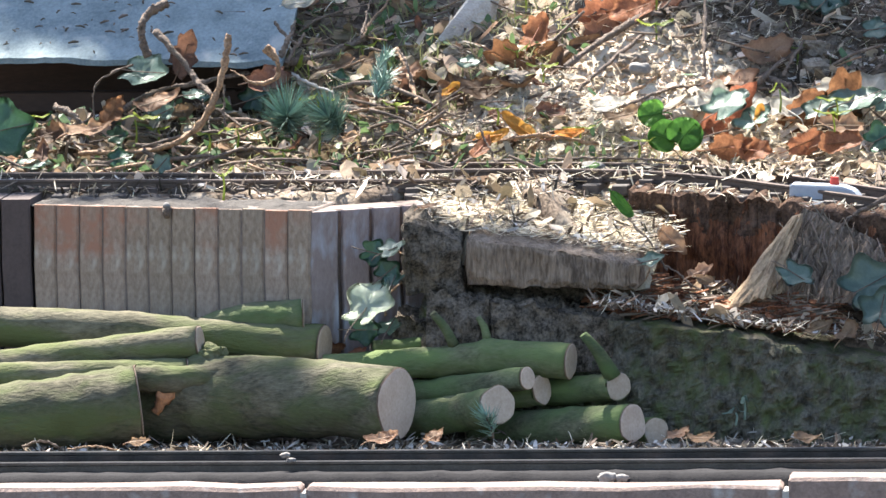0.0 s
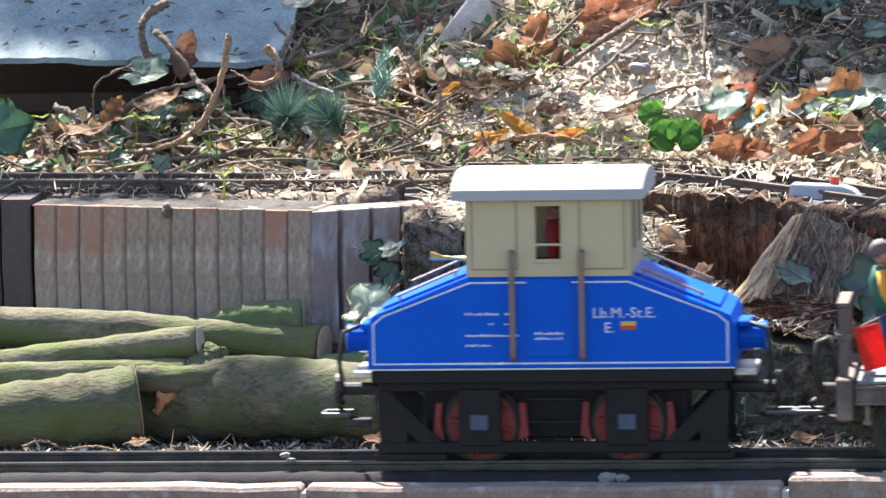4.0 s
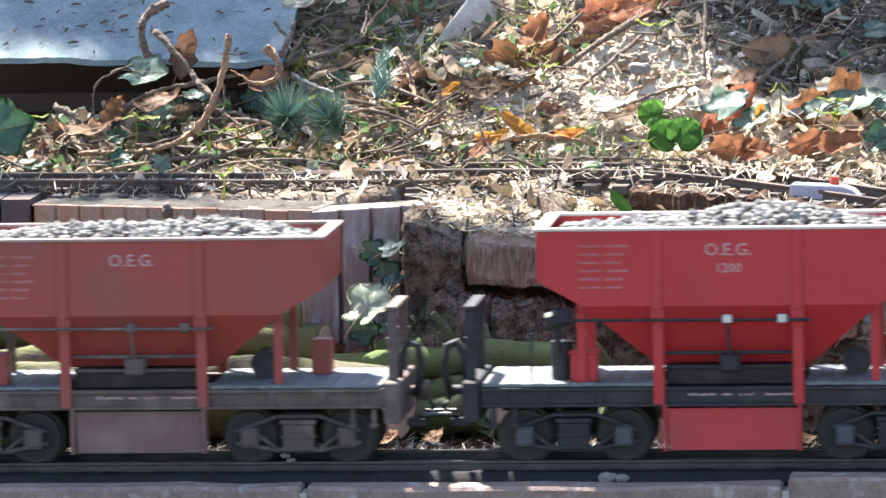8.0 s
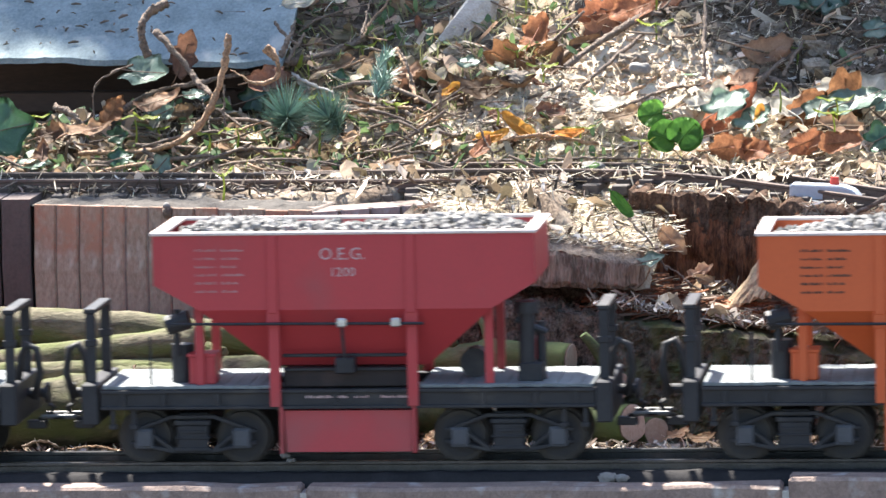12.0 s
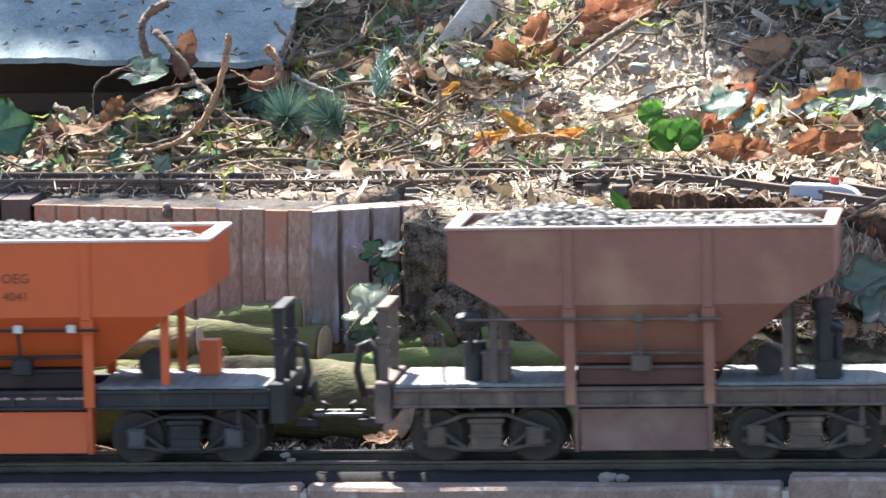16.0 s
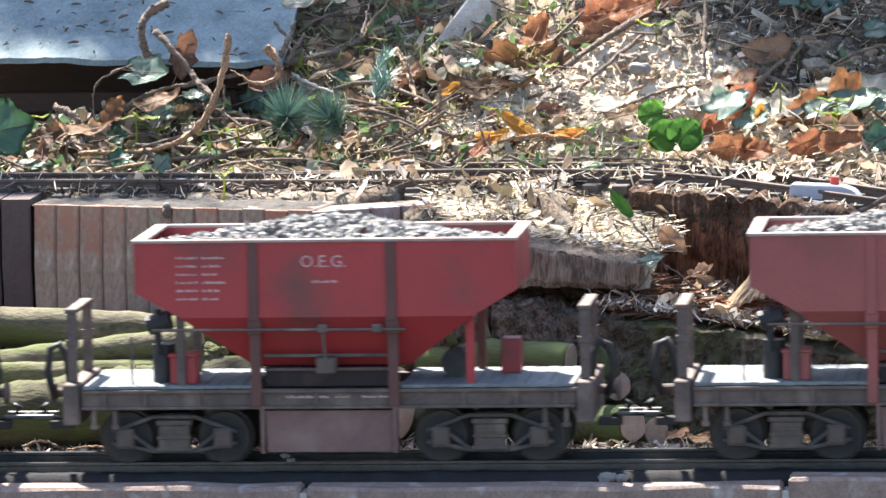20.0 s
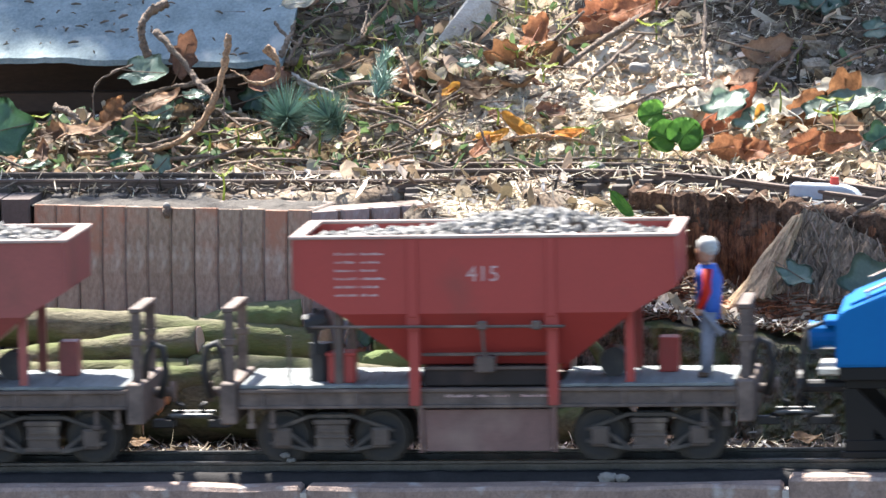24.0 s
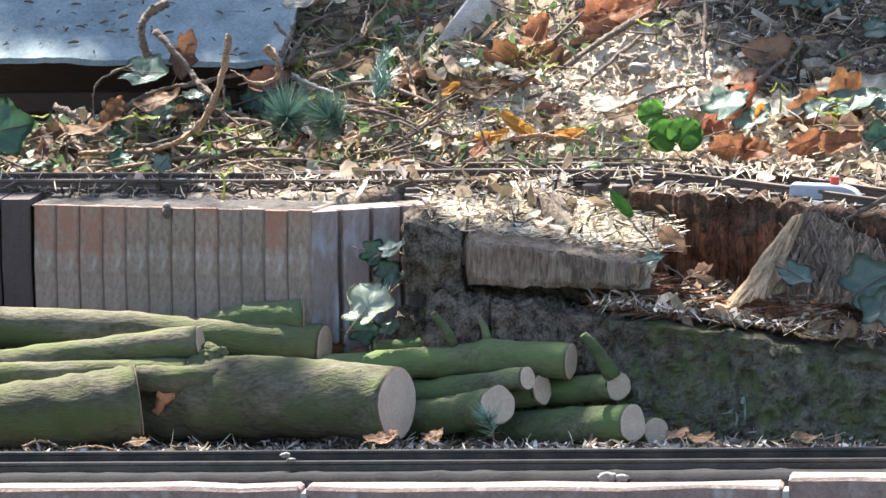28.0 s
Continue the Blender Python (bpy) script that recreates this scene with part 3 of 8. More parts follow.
def split_block(bm, x0, x1, y0, y1, low, high, seed, fibre=0.0016, rough=0.0012, step=0.0011, lean=0.0):
    """A split piece of stump wood: an upright fibrous front and sides, a broken top and a ragged foot."""
    nx, ny, nz = max(6, int((x1 - x0) / step)), max(6, int((y1 - y0) / step / 2)), 26
    off = Vector((seed * 3.1, seed * 1.7, seed * 5.3))
    way = [(x0, y1 + (y0 - y1) * i / ny, -1, 0) for i in range(ny)] + [(x0 + (x1 - x0) * i / nx, y0, 0, -1) for i in range(nx)] + [(x1, y0 + (y1 - y0) * i / ny, 1, 0) for i in range(ny + 1)]
    cols = []
    for x, y, ox, oy in way:
        lo, hi = low(x) + 0.003 * noise.noise(Vector((x * 140, y * 140, seed))), high(x, y)
        col = []
        for k in range(nz + 1):
            f = k / nz
            q = Vector((x, y, lo + (hi - lo) * f))
            d = fibre * noise.fractal(Vector((x * 260, y * 260, q.z * 18)) + off, 0.9, 2.0, 4) + rough * 2 * noise.fractal(q * 45 + off, 1.0, 2.0, 4)
            d -= 0.0012 * max(0.0, f - 0.9) / 0.1 + 0.002 * max(0.0, 0.15 - f) / 0.15
            q += Vector((ox, oy, 0)) * d + Vector((0, lean * (1 - f), 0))
            col.append(bm.verts.new(q))
        cols.append(col)
    for a, b in zip(cols, cols[1:]):
        for k in range(nz):
            bm.faces.new((a[k], b[k], b[k + 1], a[k + 1]))
    grid = {}
    for i in range(nx + 1):
        for j in range(ny + 1):
            if i == 0:
                v = cols[ny - j][-1]
            elif j == 0:
                v = cols[ny + i][-1]
            elif i == nx:
                v = cols[ny + nx + j][-1]
            else:
                x, y = x0 + (x1 - x0) * i / nx, y0 + (y1 - y0) * j / ny
                v = bm.verts.new((x, y, high(x, y) + rough * 1.5 * noise.fractal(Vector((x, y, seed)) * 110, 1.0, 2.0, 4)))
            grid[i, j] = v
    for i in range(nx):
        for j in range(ny):
            bm.faces.new((grid[i, j], grid[i + 1, j], grid[i + 1, j + 1], grid[i, j + 1]))
    bm.faces.new([grid[i, ny] for i in range(nx + 1)][::-1] + [cols[0][k] for k in range(nz - 1, -1, -1)] + [cols[-1][k] for k in range(nz)])
    bm.faces.new([c[0] for c in cols][::-1])


def chunk_top(x, y):
    return 0.1130 - 0.14 * (x + 0.0104) + 0.15 * (y - 0.17) + 0.0012 * math.sin(x * 60) * math.cos(y * 70)


bm = bmesh.new()
split_block(bm, -0.0500, -0.0150, 0.170, 0.222, lambda x: 0.078, lambda x, y: 0.1245 - 0.42 * max(0.0, x + 0.0425) + 0.1 * (y - 0.17), 3, 0.0012, 0.0032)
part("bark_chunk", bm, STUMPBARK, stump, "dark upright chunk of bark")
bm = bmesh.new()
split_block(bm, -0.0100, 0.1000, 0.170, 0.245, lambda x: 0.0852 - 0.045 * (x + 0.01), chunk_top, 8, 0.0017, 0.0014)
part("wood_chunk", bm, STUMPWOOD, stump, "tan split block of weathered wood")
for k, (x0, x1, y0, zt) in enumerate(((-0.0350, 0.0060, 0.158, 0.0795), (0.0068, 0.0480, 0.160, 0.0745), (0.0490, 0.0850, 0.162, 0.0670), (-0.0580, -0.0360, 0.166, 0.0640))):
    bm = bmesh.new()
    split_block(bm, x0, x1, y0, 0.21, lambda x: 0.03, lambda x, y, zt=zt, x0=x0: zt - 0.12 * (x - x0) + 0.05 * (y - 0.16), 31 + k, 0.0014, 0.0034, lean=-0.006)
    part("bark_plate", bm, STUMPBARK, stump, "grey-brown furrowed plate of bark")
bm = bmesh.new()
lump(bm, (0.125, 0.05, 0.03), (0.0395, 0.2320, 0.0655), 9, 0.3, 20, 2.8, fibre=0.1)
part("wood_base", bm, STUMPBARK, stump, "dark decayed wood")
# the hollow behind: a wall of red rotten fibres below a dark layer of earth
bm = bmesh.new()
wall_line = smooth_line([(0.085, 0.287, 0.1312), (0.152, 0.273, 0.1285), (0.198, 0.252, 0.1245), (0.258, 0.228, 0.1175), (0.31, 0.207, 0.111)], 240)
rows = []
for t in wall_line:
    col = []
    for k in range(46):
        f = k / 45
        q = Vector((t.x, t.y - 0.012 * (1 - f) ** 2, 0.045 + (t.z + 0.004 * noise.fractal(Vector((t.x * 90, 2, 1)), 0.9, 2.0, 4) - 0.045) * f))
        q.y += 0.0045 * noise.fractal(Vector((q.x * 150, q.z * 13, 4.4)), 0.9, 2.0, 5) + 0.006 * noise.fractal(q * 38, 1.0, 2.0, 4)
        col.append(bm.verts.new(q))
    rows.append(col)
for a, b in zip(rows, rows[1:]):
    for k in range(45):
        fc = bm.faces.new((a[k], b[k], b[k + 1], a[k + 1]))
        fc.material_index = 1 if k / 45 + 0.22 * noise.fractal(Vector((a[k].co.x * 90, a[k].co.z * 60, 1)), 0.8, 2.0, 5) > 0.78 else 0
for a, b in zip(rows, rows[1:]):
    lip = [bm.verts.new(v[-1].co + Vector((0.004, 0.03, 0.003 + 0.003 * noise.fractal(v[-1].co * 120, 1.0, 2.0, 3)))) for v in (a, b)]
    bm.faces.new((a[-1], b[-1], lip[1], lip[0])).material_index = 1
part("rotten_core", bm, [ROTWOOD, EARTH], stump, "red-brown crumbling heartwood")
# the frayed mass that hangs beside the wedge
ridge = smooth_line([(0.2030, 0.236, 0.1250), (0.2222, 0.234, 0.1165), (0.2440, 0.230, 0.1068), (0.2660, 0.226, 0.0940), (0.2900, 0.222, 0.0850)], 150)
hem = smooth_line([(0.1800, 0.192, 0.0740), (0.2000, 0.188, 0.0672), (0.2300, 0.186, 0.0680), (0.2560, 0.184, 0.0590), (0.2800, 0.184, 0.0540)], 150)
bm = bmesh.new()
rows = []
for i, (t, h) in enumerate(zip(ridge, hem)):
    col = []
    for k in range(36):
        f = k / 35
        q = t.lerp(h, f) + Vector((0, 0, 0.004 * math.sin(f * 3.14)))
        w = noise.fractal(Vector((i * 0.16, f * 2.2, 8.1)), 0.9, 2.0, 5)
        q += Vector((0.002 * noise.noise(Vector((i * 0.2, f * 5, 2))), -0.0055 * w - 0.004 * noise.noise(q * 70), 0.004 * w * (0.3 + f)))
        col.append(bm.verts.new(q))
    rows.append(col)
for a, b in zip(rows, rows[1:]):
    for k in range(35):
        bm.faces.new((a[k], a[k + 1], b[k + 1], b[k]))
part("frayed_wood", bm, STUMPWOOD, stump, "frayed grey-brown root wood")
bm = bmesh.new()
shred = random.Random(5)
for i in range(170):
    u, v = shred.random(), shred.random()
    k = int(u * 149)
    p = ridge[k].lerp(hem[k], v * 0.9) + Vector((0, -0.004 - 0.002 * shred.random(), 0.001))
    d = (hem[k] - ridge[k]).normalized() + Vector((shred.gauss(0.35, 0.3), shred.gauss(0, 0.1), shred.gauss(0, 0.12)))
    d = d * shred.uniform(0.006, 0.02)
    r = shred.uniform(0.0002, 0.0007)
    tube(bm, smooth_line([p - d * 0.5, p + Vector((0, -0.0015, 0.0008)), p + d * 0.5], 4), [r * 0.6, r, r, r * 0.3], 4, 0.3, i)
part("shredded_wood", bm, STRAND, stump, "frayed grey-brown wood fibres")
bm = bmesh.new()
top_w, foot_w = Vector((0.1990, 0.2200, 0.1220)), Vector((0.1715, 0.1960, 0.0710))
rows = []
for k in range(31):
    f = k / 30
    c = top_w.lerp(foot_w, f) + Vector((0.0012, 0, 0.001)) * noise.noise(Vector((f * 5, 7, 1)))
    wx, wy = 0.0036 + 0.0135 * f ** 1.15, 0.004 + 0.009 * f
    ring = []
    for j in range(56):
        a = 2 * math.pi * j / 56
        g = 1 + 0.4 * noise.noise(Vector((math.cos(a) * 2.2, math.sin(a) * 2.2, f * 2.6))) + 0.22 * noise.noise(Vector((math.cos(a) * 9, math.sin(a) * 9, f * 4))) + 0.12 * noise.noise(Vector((math.cos(a) * 19, math.sin(a) * 19, f * 7)))
        q = c + Vector((math.cos(a) * wx, math.sin(a) * wy, 0.25 * math.cos(a) * wx)) * g
        if k == 30:
            q += Vector((0.002, 0, -0.006)) * noise.noise(Vector((a * 3, 1, 2)))
        ring.append(bm.verts.new(q))
    rows.append(ring)
for a, b in zip(rows, rows[1:]):
    for j in range(56):
        bm.faces.new((a[j], a[(j + 1) % 56], b[(j + 1) % 56], b[j]))
bm.faces.new(rows[0][::-1])
bm.faces.new(rows[-1])
part("root_wedge", bm, PALEWOOD, stump, "pale split root wedge")
for name, material, n, seed in (("rotten_debris", ROTWOOD, 420, 6), ("grey_debris", STRAND, 320, 7)):
    bm = bmesh.new()
    sp = random.Random(seed)
    for i in range(n):
        u, v = sp.random(), sp.random()
        p = Vector((0.0737, 0.1760, 0.0673)).lerp(Vector((0.2180, 0.1560, 0.0543)), u) + Vector((0, 0.04 * v, 0.014 * v + 0.006 * v * math.sin(u * 9)))
        L, w, h = sp.uniform(0.006, 0.034), sp.uniform(0.0006, 0.0028), sp.uniform(0.0003, 0.0009)
        m = Matrix.Translation(p) @ pose(0, 0, 0, sp.gauss(0, 30), sp.gauss(0, 9), sp.gauss(0, 22))
        vs = box(bm, -L / 2, L / 2, -w / 2, w / 2, -h / 2, h / 2, 0, m)
        for q in vs:
            q.co += Vector((noise.noise(q.co * 400), noise.noise(q.co * 400 + Vector((3, 1, 2))), noise.noise(q.co * 300))) * 0.0016
    ob = part(name, bm, material, stump, "crumbling rotten splinters")
    ob["kind"] = "stuff"

# ---- sawn logs ----
def log(label, ctrl, r0, r1, material, seed, slant=0.2, n=40, knots=(), stub=()):
    """A sawn branch: rough bark, a bare cut face with rings at the far end, and knots or stubs."""
    t = thing("sawn_log", label, "log", "pile of sawn branches")
    pts = smooth_line(ctrl, n)
    radii = []
    for i in range(n):
        f = i / (n - 1)
        r = r0 + (r1 - r0) * f
        for kf, kr in knots:
            r += kr * math.exp(-((f - kf) / 0.03) ** 2)
        radii.append(r)
    bm = bmesh.new()
    rings = tube(bm, pts, radii, 22, 0.1, seed)
    for ring in rings:
        for v in ring:
            v.co += Vector((noise.noise(v.co * 60), noise.noise(v.co * 60 + Vector((9, 1, 4))), noise.noise(v.co * 60 + Vector((3, 8, 2))))) * 0.0009
    axis_d = (pts[-1] - pts[-2]).normalized()
    for v in rings[-1]:
        v.co += axis_d * slant * (v.co.y - pts[-1].y)
    part("bark", bm, material, t)
    for end, inner in ((-1, -2), (0, 1)):
        d = (pts[end] - pts[inner]).normalized()
        r = radii[end]
        bm = bmesh.new()
        rr = [0.0, 0.07, 0.3, 0.6, 0.88, 0.96, 0.99]
        prev = None
        nrm = d
        side = nrm.cross(Vector((0.13, 0.31, 0.94))).normalized()
        upv = side.cross(nrm)
        for j, q in enumerate(rr):
            if j == 0:
                prev = [bm.verts.new(pts[end] + nrm * 0.0012)]
                continue
            ring = []
            for k in range(22):
                a = 2 * math.pi * k / 22
                c = side * math.cos(a) + upv * math.sin(a)
                w = 1 + 0.1 * noise.noise(Vector((c.x * 1.7 + seed, c.y * 1.7 + (n - 1 if end else 0) * 0.3, c.z * 1.7 + seed * 3.1)))
                ring.append(bm.verts.new(pts[end] + c * r * q * w + nrm * (0.0014 if j < 5 else 0.0010 if j < 6 else 0.0003)))
            for k in range(22):
                if len(prev) == 1:
                    fc = bm.faces.new((prev[0], ring[k], ring[(k + 1) % 22]))
                else:
                    fc = bm.faces.new((prev[k], ring[k], ring[(k + 1) % 22], prev[(k + 1) % 22]))
                fc.material_index = 1 if j == 6 else 0
            prev = ring
        if end:
            for v in bm.verts:
                v.co += axis_d * slant * (v.co.y - pts[-1].y)
        part("cut_face", bm, [CUT, CUT_RIM], t, "pale sawn cut face")
    for a, b, ra, rb in stub:
        bm = bmesh.new()
        tube(bm, smooth_line([a, (Vector(a) + Vector(b)) / 2 + Vector((0.001, 0, 0.001)), b], 7), [ra + (rb - ra) * i / 6 for i in range(7)], 10, 0.12, seed)
        part("side_branch", bm, material, t, "short green side branch")
    return t


big_log = log("thick mossy sawn log with a pale cut face", [(-0.2165, 0.1510, 0.0140), (-0.1583, 0.1320, 0.0187), (-0.1011, 0.1120, 0.0197), (-0.0483, 0.0920, 0.0189)], 0.0275, 0.0235, MOSSBARK, 1, 0.04, knots=((0.24, 0.003),))
bm = bmesh.new()
lump(bm, (0.017, 0.016, 0.016), (-0.1705, 0.1350, 0.0431), 21, 0.45, 8, 1.6, ball=0.7)
part("knot", bm, MOSSBARK, big_log, "rough broken knot")
bm = bmesh.new()
tube(bm, smooth_line([(-0.1884, 0.1235, 0.0389), (-0.1945, 0.1165, 0.0283), (-0.1997, 0.1135, 0.0201), (-0.2043, 0.1135, 0.0107)], 22), [0.0022 + 0.0026 * math.sin(3.14 * i / 21) for i in range(22)], 10, 1.2, 5)
for v in bm.verts:
    v.co += Vector((noise.noise(v.co * 260), 0.5 * noise.noise(v.co * 260 + Vector((4, 2, 1))), noise.noise(v.co * 260 + Vector((1, 5, 2))))) * 0.0022
part("torn_edge", bm, TORN, big_log, "torn orange-brown wood at the broken end")
# A near-black strand paints the shade inside the crack.
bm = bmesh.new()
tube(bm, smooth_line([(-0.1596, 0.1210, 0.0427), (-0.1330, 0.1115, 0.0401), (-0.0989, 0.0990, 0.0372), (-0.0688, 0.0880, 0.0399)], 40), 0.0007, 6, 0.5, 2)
part("crack", bm, CRACK_SHADE, big_log, "drying crack along the bark, its shade a dark strand")
log("thick mossy log with a sunlit green top", [(-0.3352, 0.1000, 0.0076), (-0.2804, 0.1000, 0.0120), (-0.2404, 0.1000, 0.0164), (-0.2138, 0.1000, 0.0192)], 0.021, 0.0245, MOSSBARK, 2, -0.22)
log("long mossy branch at the back of the pile", [(-0.3574, 0.1650, 0.0622), (-0.2577, 0.1650, 0.0585), (-0.1730, 0.1630, 0.0519), (-0.1024, 0.1600, 0.0474)], 0.0125, 0.0135, MOSSBARK, 3, 0.2)
log("short mossy branch lying on the pile", [(-0.1808, 0.1680, 0.0602), (-0.1553, 0.1680, 0.0650), (-0.1166, 0.1660, 0.0648)], 0.006, 0.0118, MOSSBARK_GREEN, 4, -0.2)
log("grey-green branch sawn off slantwise", [(-0.3534, 0.1400, 0.0324), (-0.2722, 0.1400, 0.0424), (-0.1794, 0.1380, 0.0533)], 0.0105, 0.0105, MOSSBARK, 5, 0.08)
log("mossy branch lying between two logs", [(-0.3504, 0.1250, 0.0319), (-0.2515, 0.1250, 0.0341), (-0.1863, 0.1280, 0.0347)], 0.0095, 0.0095, MOSSBARK, 6, -0.1)
log("mossy branch half hidden behind thick logs", [(-0.2170, 0.1150, 0.0337), (-0.1953, 0.1150, 0.0322), (-0.1532, 0.1250, 0.0331)], 0.0085, 0.0085, MOSSBARK, 16)
log("long green branch with a fresh cut end", [(-0.1004, 0.1500, 0.0341), (-0.0403, 0.1500, 0.0369), (0.0108, 0.1470, 0.0409), (0.0575, 0.1400, 0.0386)], 0.0085, 0.0118, MOSSBARK_GREEN, 7, 0.1, knots=((0.62, 0.0022),),
    stub=(((-0.0170, 0.1480, 0.0483), (-0.0297, 0.1430, 0.0700), 0.0035, 0.0024), ((0.0042, 0.1500, 0.0515), (-0.0019, 0.1550, 0.0654), 0.003, 0.0018)))
log("thin green branch above the pile", [(-0.0711, 0.1650, 0.0443), (-0.0346, 0.1650, 0.0462), (0.0018, 0.1650, 0.0474), (0.0476, 0.1600, 0.0462)], 0.0055, 0.0065, MOSSBARK_GREEN, 8)
log("green branch with a small white cut end", [(-0.0596, 0.1550, 0.0138), (-0.0178, 0.1400, 0.0211), (0.0319, 0.1200, 0.0307)], 0.0095, 0.0075, MOSSBARK_GREEN, 9)
log("brown branch with a round cut end", [(-0.0197, 0.1550, 0.0099), (0.0102, 0.1470, 0.0163), (0.0391, 0.1370, 0.0211)], 0.0095, 0.0098, MOSSBARK_GREEN, 10)
log("green branch with a broad pale cut face", [(-0.0599, 0.1550, -0.0008), (-0.0204, 0.1280, 0.0064), (0.0148, 0.1020, 0.0160)], 0.0115, 0.0128, MOSSBARK_GREEN, 11, slant=0.3)
log("smooth green log on the ground with a pale cut end", [(-0.0056, 0.1550, -0.0073), (0.0476, 0.1300, -0.0018), (0.0992, 0.1050, 0.0036)], 0.0115, 0.0123, MOSSBARK_GREEN, 12)
log("green branch with a pale pinkish cut end", [(0.0265, 0.1650, 0.0137), (0.0608, 0.1480, 0.0194), (0.0880, 0.1330, 0.0235)], 0.0085, 0.0092, MOSSBARK_GREEN, 13, 0.45,
    stub=(((0.0857, 0.1320, 0.0294), (0.0676, 0.1270, 0.0575), 0.0055, 0.0026),))
log("branch with a pale pinkish cut end on the ground", [(0.0740, 0.1550, -0.0107), (0.0933, 0.1400, -0.0072), (0.1124, 0.1250, -0.0044)], 0.009, 0.0088, MOSSBARK_GREEN, 14, slant=0.45)

# ---- slate slab over a timber frame ----
slab = thing("slate_slab", "blue-grey weathered slate slab with pale streaks", "stone slab")
bm = bmesh.new()
bmesh.ops.create_grid(bm, x_segments=60, y_segments=40, size=0.5)
ext = bmesh.ops.extrude_face_region(bm, geom=bm.faces[:])
for v in [e for e in ext["geom"] if isinstance(e, bmesh.types.BMVert)]:
    v.co.z -= 1.0
for v in bm.verts:
    low = v.co.z < -0.5
    c = Vector((v.co.x, v.co.y, 0))
    x = -0.352 + c.x * 0.37 + 0.006 * noise.noise(Vector((c.y * 7, 1, 1)))
    y = 0.602 + c.y * 0.28 + 0.005 * noise.fractal(Vector((c.x * 9, c.y * 2, 5)), 1.0, 2.0, 4)
    if c.x > 0.25:
        x -= 0.10 * max(0, c.y + 0.2) * (c.x - 0.25) * 1.5
    z = (0.0015 * noise.fractal(Vector((x * 20, y * 8, 2)), 1.0, 2.0, 4)) - (0.0040 + 0.001 * noise.noise(Vector((x * 60, 0, 0))) if low else 0)
    v.co = Vector((x, y, z + 0.2100 + (y - 0.462) * 0.36 - 0.03 * (x + 0.3)))
part("slab", bm, SLATE, slab)
frame_thing = thing("timber_frame", "dark brown timber frame under the slate slab", "timber frame")
for k, (y0, z0, z1) in enumerate([(0.52, 0.168, 0.182), (0.66, 0.06, 0.27)]):
    bm = bmesh.new()
    box(bm, -0.56, -0.185, y0, y0 + 0.02, z0, z1, 0.001)
    part("board", bm, BOARD, frame_thing)
for x in (-0.47, -0.215):
    bm = bmesh.new()
    box(bm, x - 0.012, x + 0.012, 0.54, 0.57, 0.06, 0.236, 0.001)
    part("post", bm, BOARD, frame_thing)

# ---- the train ----
FRAME_BLACK = mat("frame_black", (0.03, 0.03, 0.034), (0.017, 0.017, 0.02), 0.5, gloss=0.3, scale=80, stain=(0.05, 0.045, 0.043), stain_at=(0.56, 0.75), stain_scale=60)
FRAME_DUSTY = mat("frame_dusty", (0.135, 0.1, 0.086), (0.065, 0.05, 0.044), 0.75, scale=70, stain=(0.2, 0.15, 0.125), stain_at=(0.52, 0.75), stain_scale=50)
BOGIE_BLACK = mat("bogie_black", (0.028, 0.028, 0.032), (0.016, 0.016, 0.018), 0.55, gloss=0.3, stain=(0.05, 0.047, 0.045), stain_at=(0.55, 0.75), stain_scale=70)
BOGIE_DUSTY = mat("bogie_dusty", (0.07, 0.06, 0.053), (0.034, 0.03, 0.027), 0.8, stain=(0.15, 0.12, 0.1), stain_at=(0.5, 0.75), stain_scale=60)
WHEEL_STEEL = mat("wheel_steel", (0.05, 0.045, 0.042), (0.025, 0.022, 0.02), 0.5, metal=0.4)
PLANK = mat("deck_plank", (0.2, 0.222, 0.228), (0.12, 0.13, 0.132), 0.8, per=0.1, stretch=(1, 0.2, 1))
LIP_DIRTY = mat("dirty_rim", (0.42, 0.33, 0.3), (0.24, 0.16, 0.14), 0.75, scale=50)
LIP = mat("pale_rim", (0.7, 0.62, 0.58), (0.45, 0.34, 0.31), 0.6, scale=40)
BRIGHT = mat("bright_metal", (0.6, 0.6, 0.58), (0.4, 0.4, 0.38), 0.35, metal=0.8)
LETTER_WHITE = mat("lettering_white", (0.5, 0.38, 0.37), (0.42, 0.24, 0.23), 0.7, bump=0)
LETTER_FAINT = mat("lettering_faint", (0.42, 0.21, 0.2), (0.36, 0.13, 0.125), 0.7, bump=0)
LETTER_DARK = mat("lettering_dark", (0.1, 0.05, 0.03), (0.06, 0.03, 0.02), 0.7, bump=0)
GRAVEL = mat("gravel", (0.3, 0.287, 0.268), (0.11, 0.106, 0.102), 0.9, island=0.45, bump=0.5, scale=150)
LOOPSTEEL = mat("loop_steel", (0.13, 0.13, 0.125), (0.07, 0.07, 0.07), 0.55, metal=0.5)
HOSE = mat("rubber_hose", (0.03, 0.03, 0.032), rough=0.6)


def words(text, size, at, material, parent, label=""):
    """Flat raised lettering on a side that faces the camera's way (-y)."""
    cu = bpy.data.curves.new("lettering", "FONT")
    cu.body, cu.size, cu.extrude, cu.align_x, cu.align_y = text, size * MM, 0.0001, "CENTER", "CENTER"
    cu.resolution_u = 2
    tmp = new("lettering", cu)
    me = bpy.data.meshes.new_from_object(tmp)
    bpy.data.objects.remove(tmp)
    me.materials.clear()
    me.materials.append(material)
    ob = new("lettering", me)
    ob.parent = parent
    ob.matrix_basis = Matrix.Translation([c * MM for c in at]) @ pose(0, 0, 0, 90)
    if label:
        tagged(ob, label)
    return ob


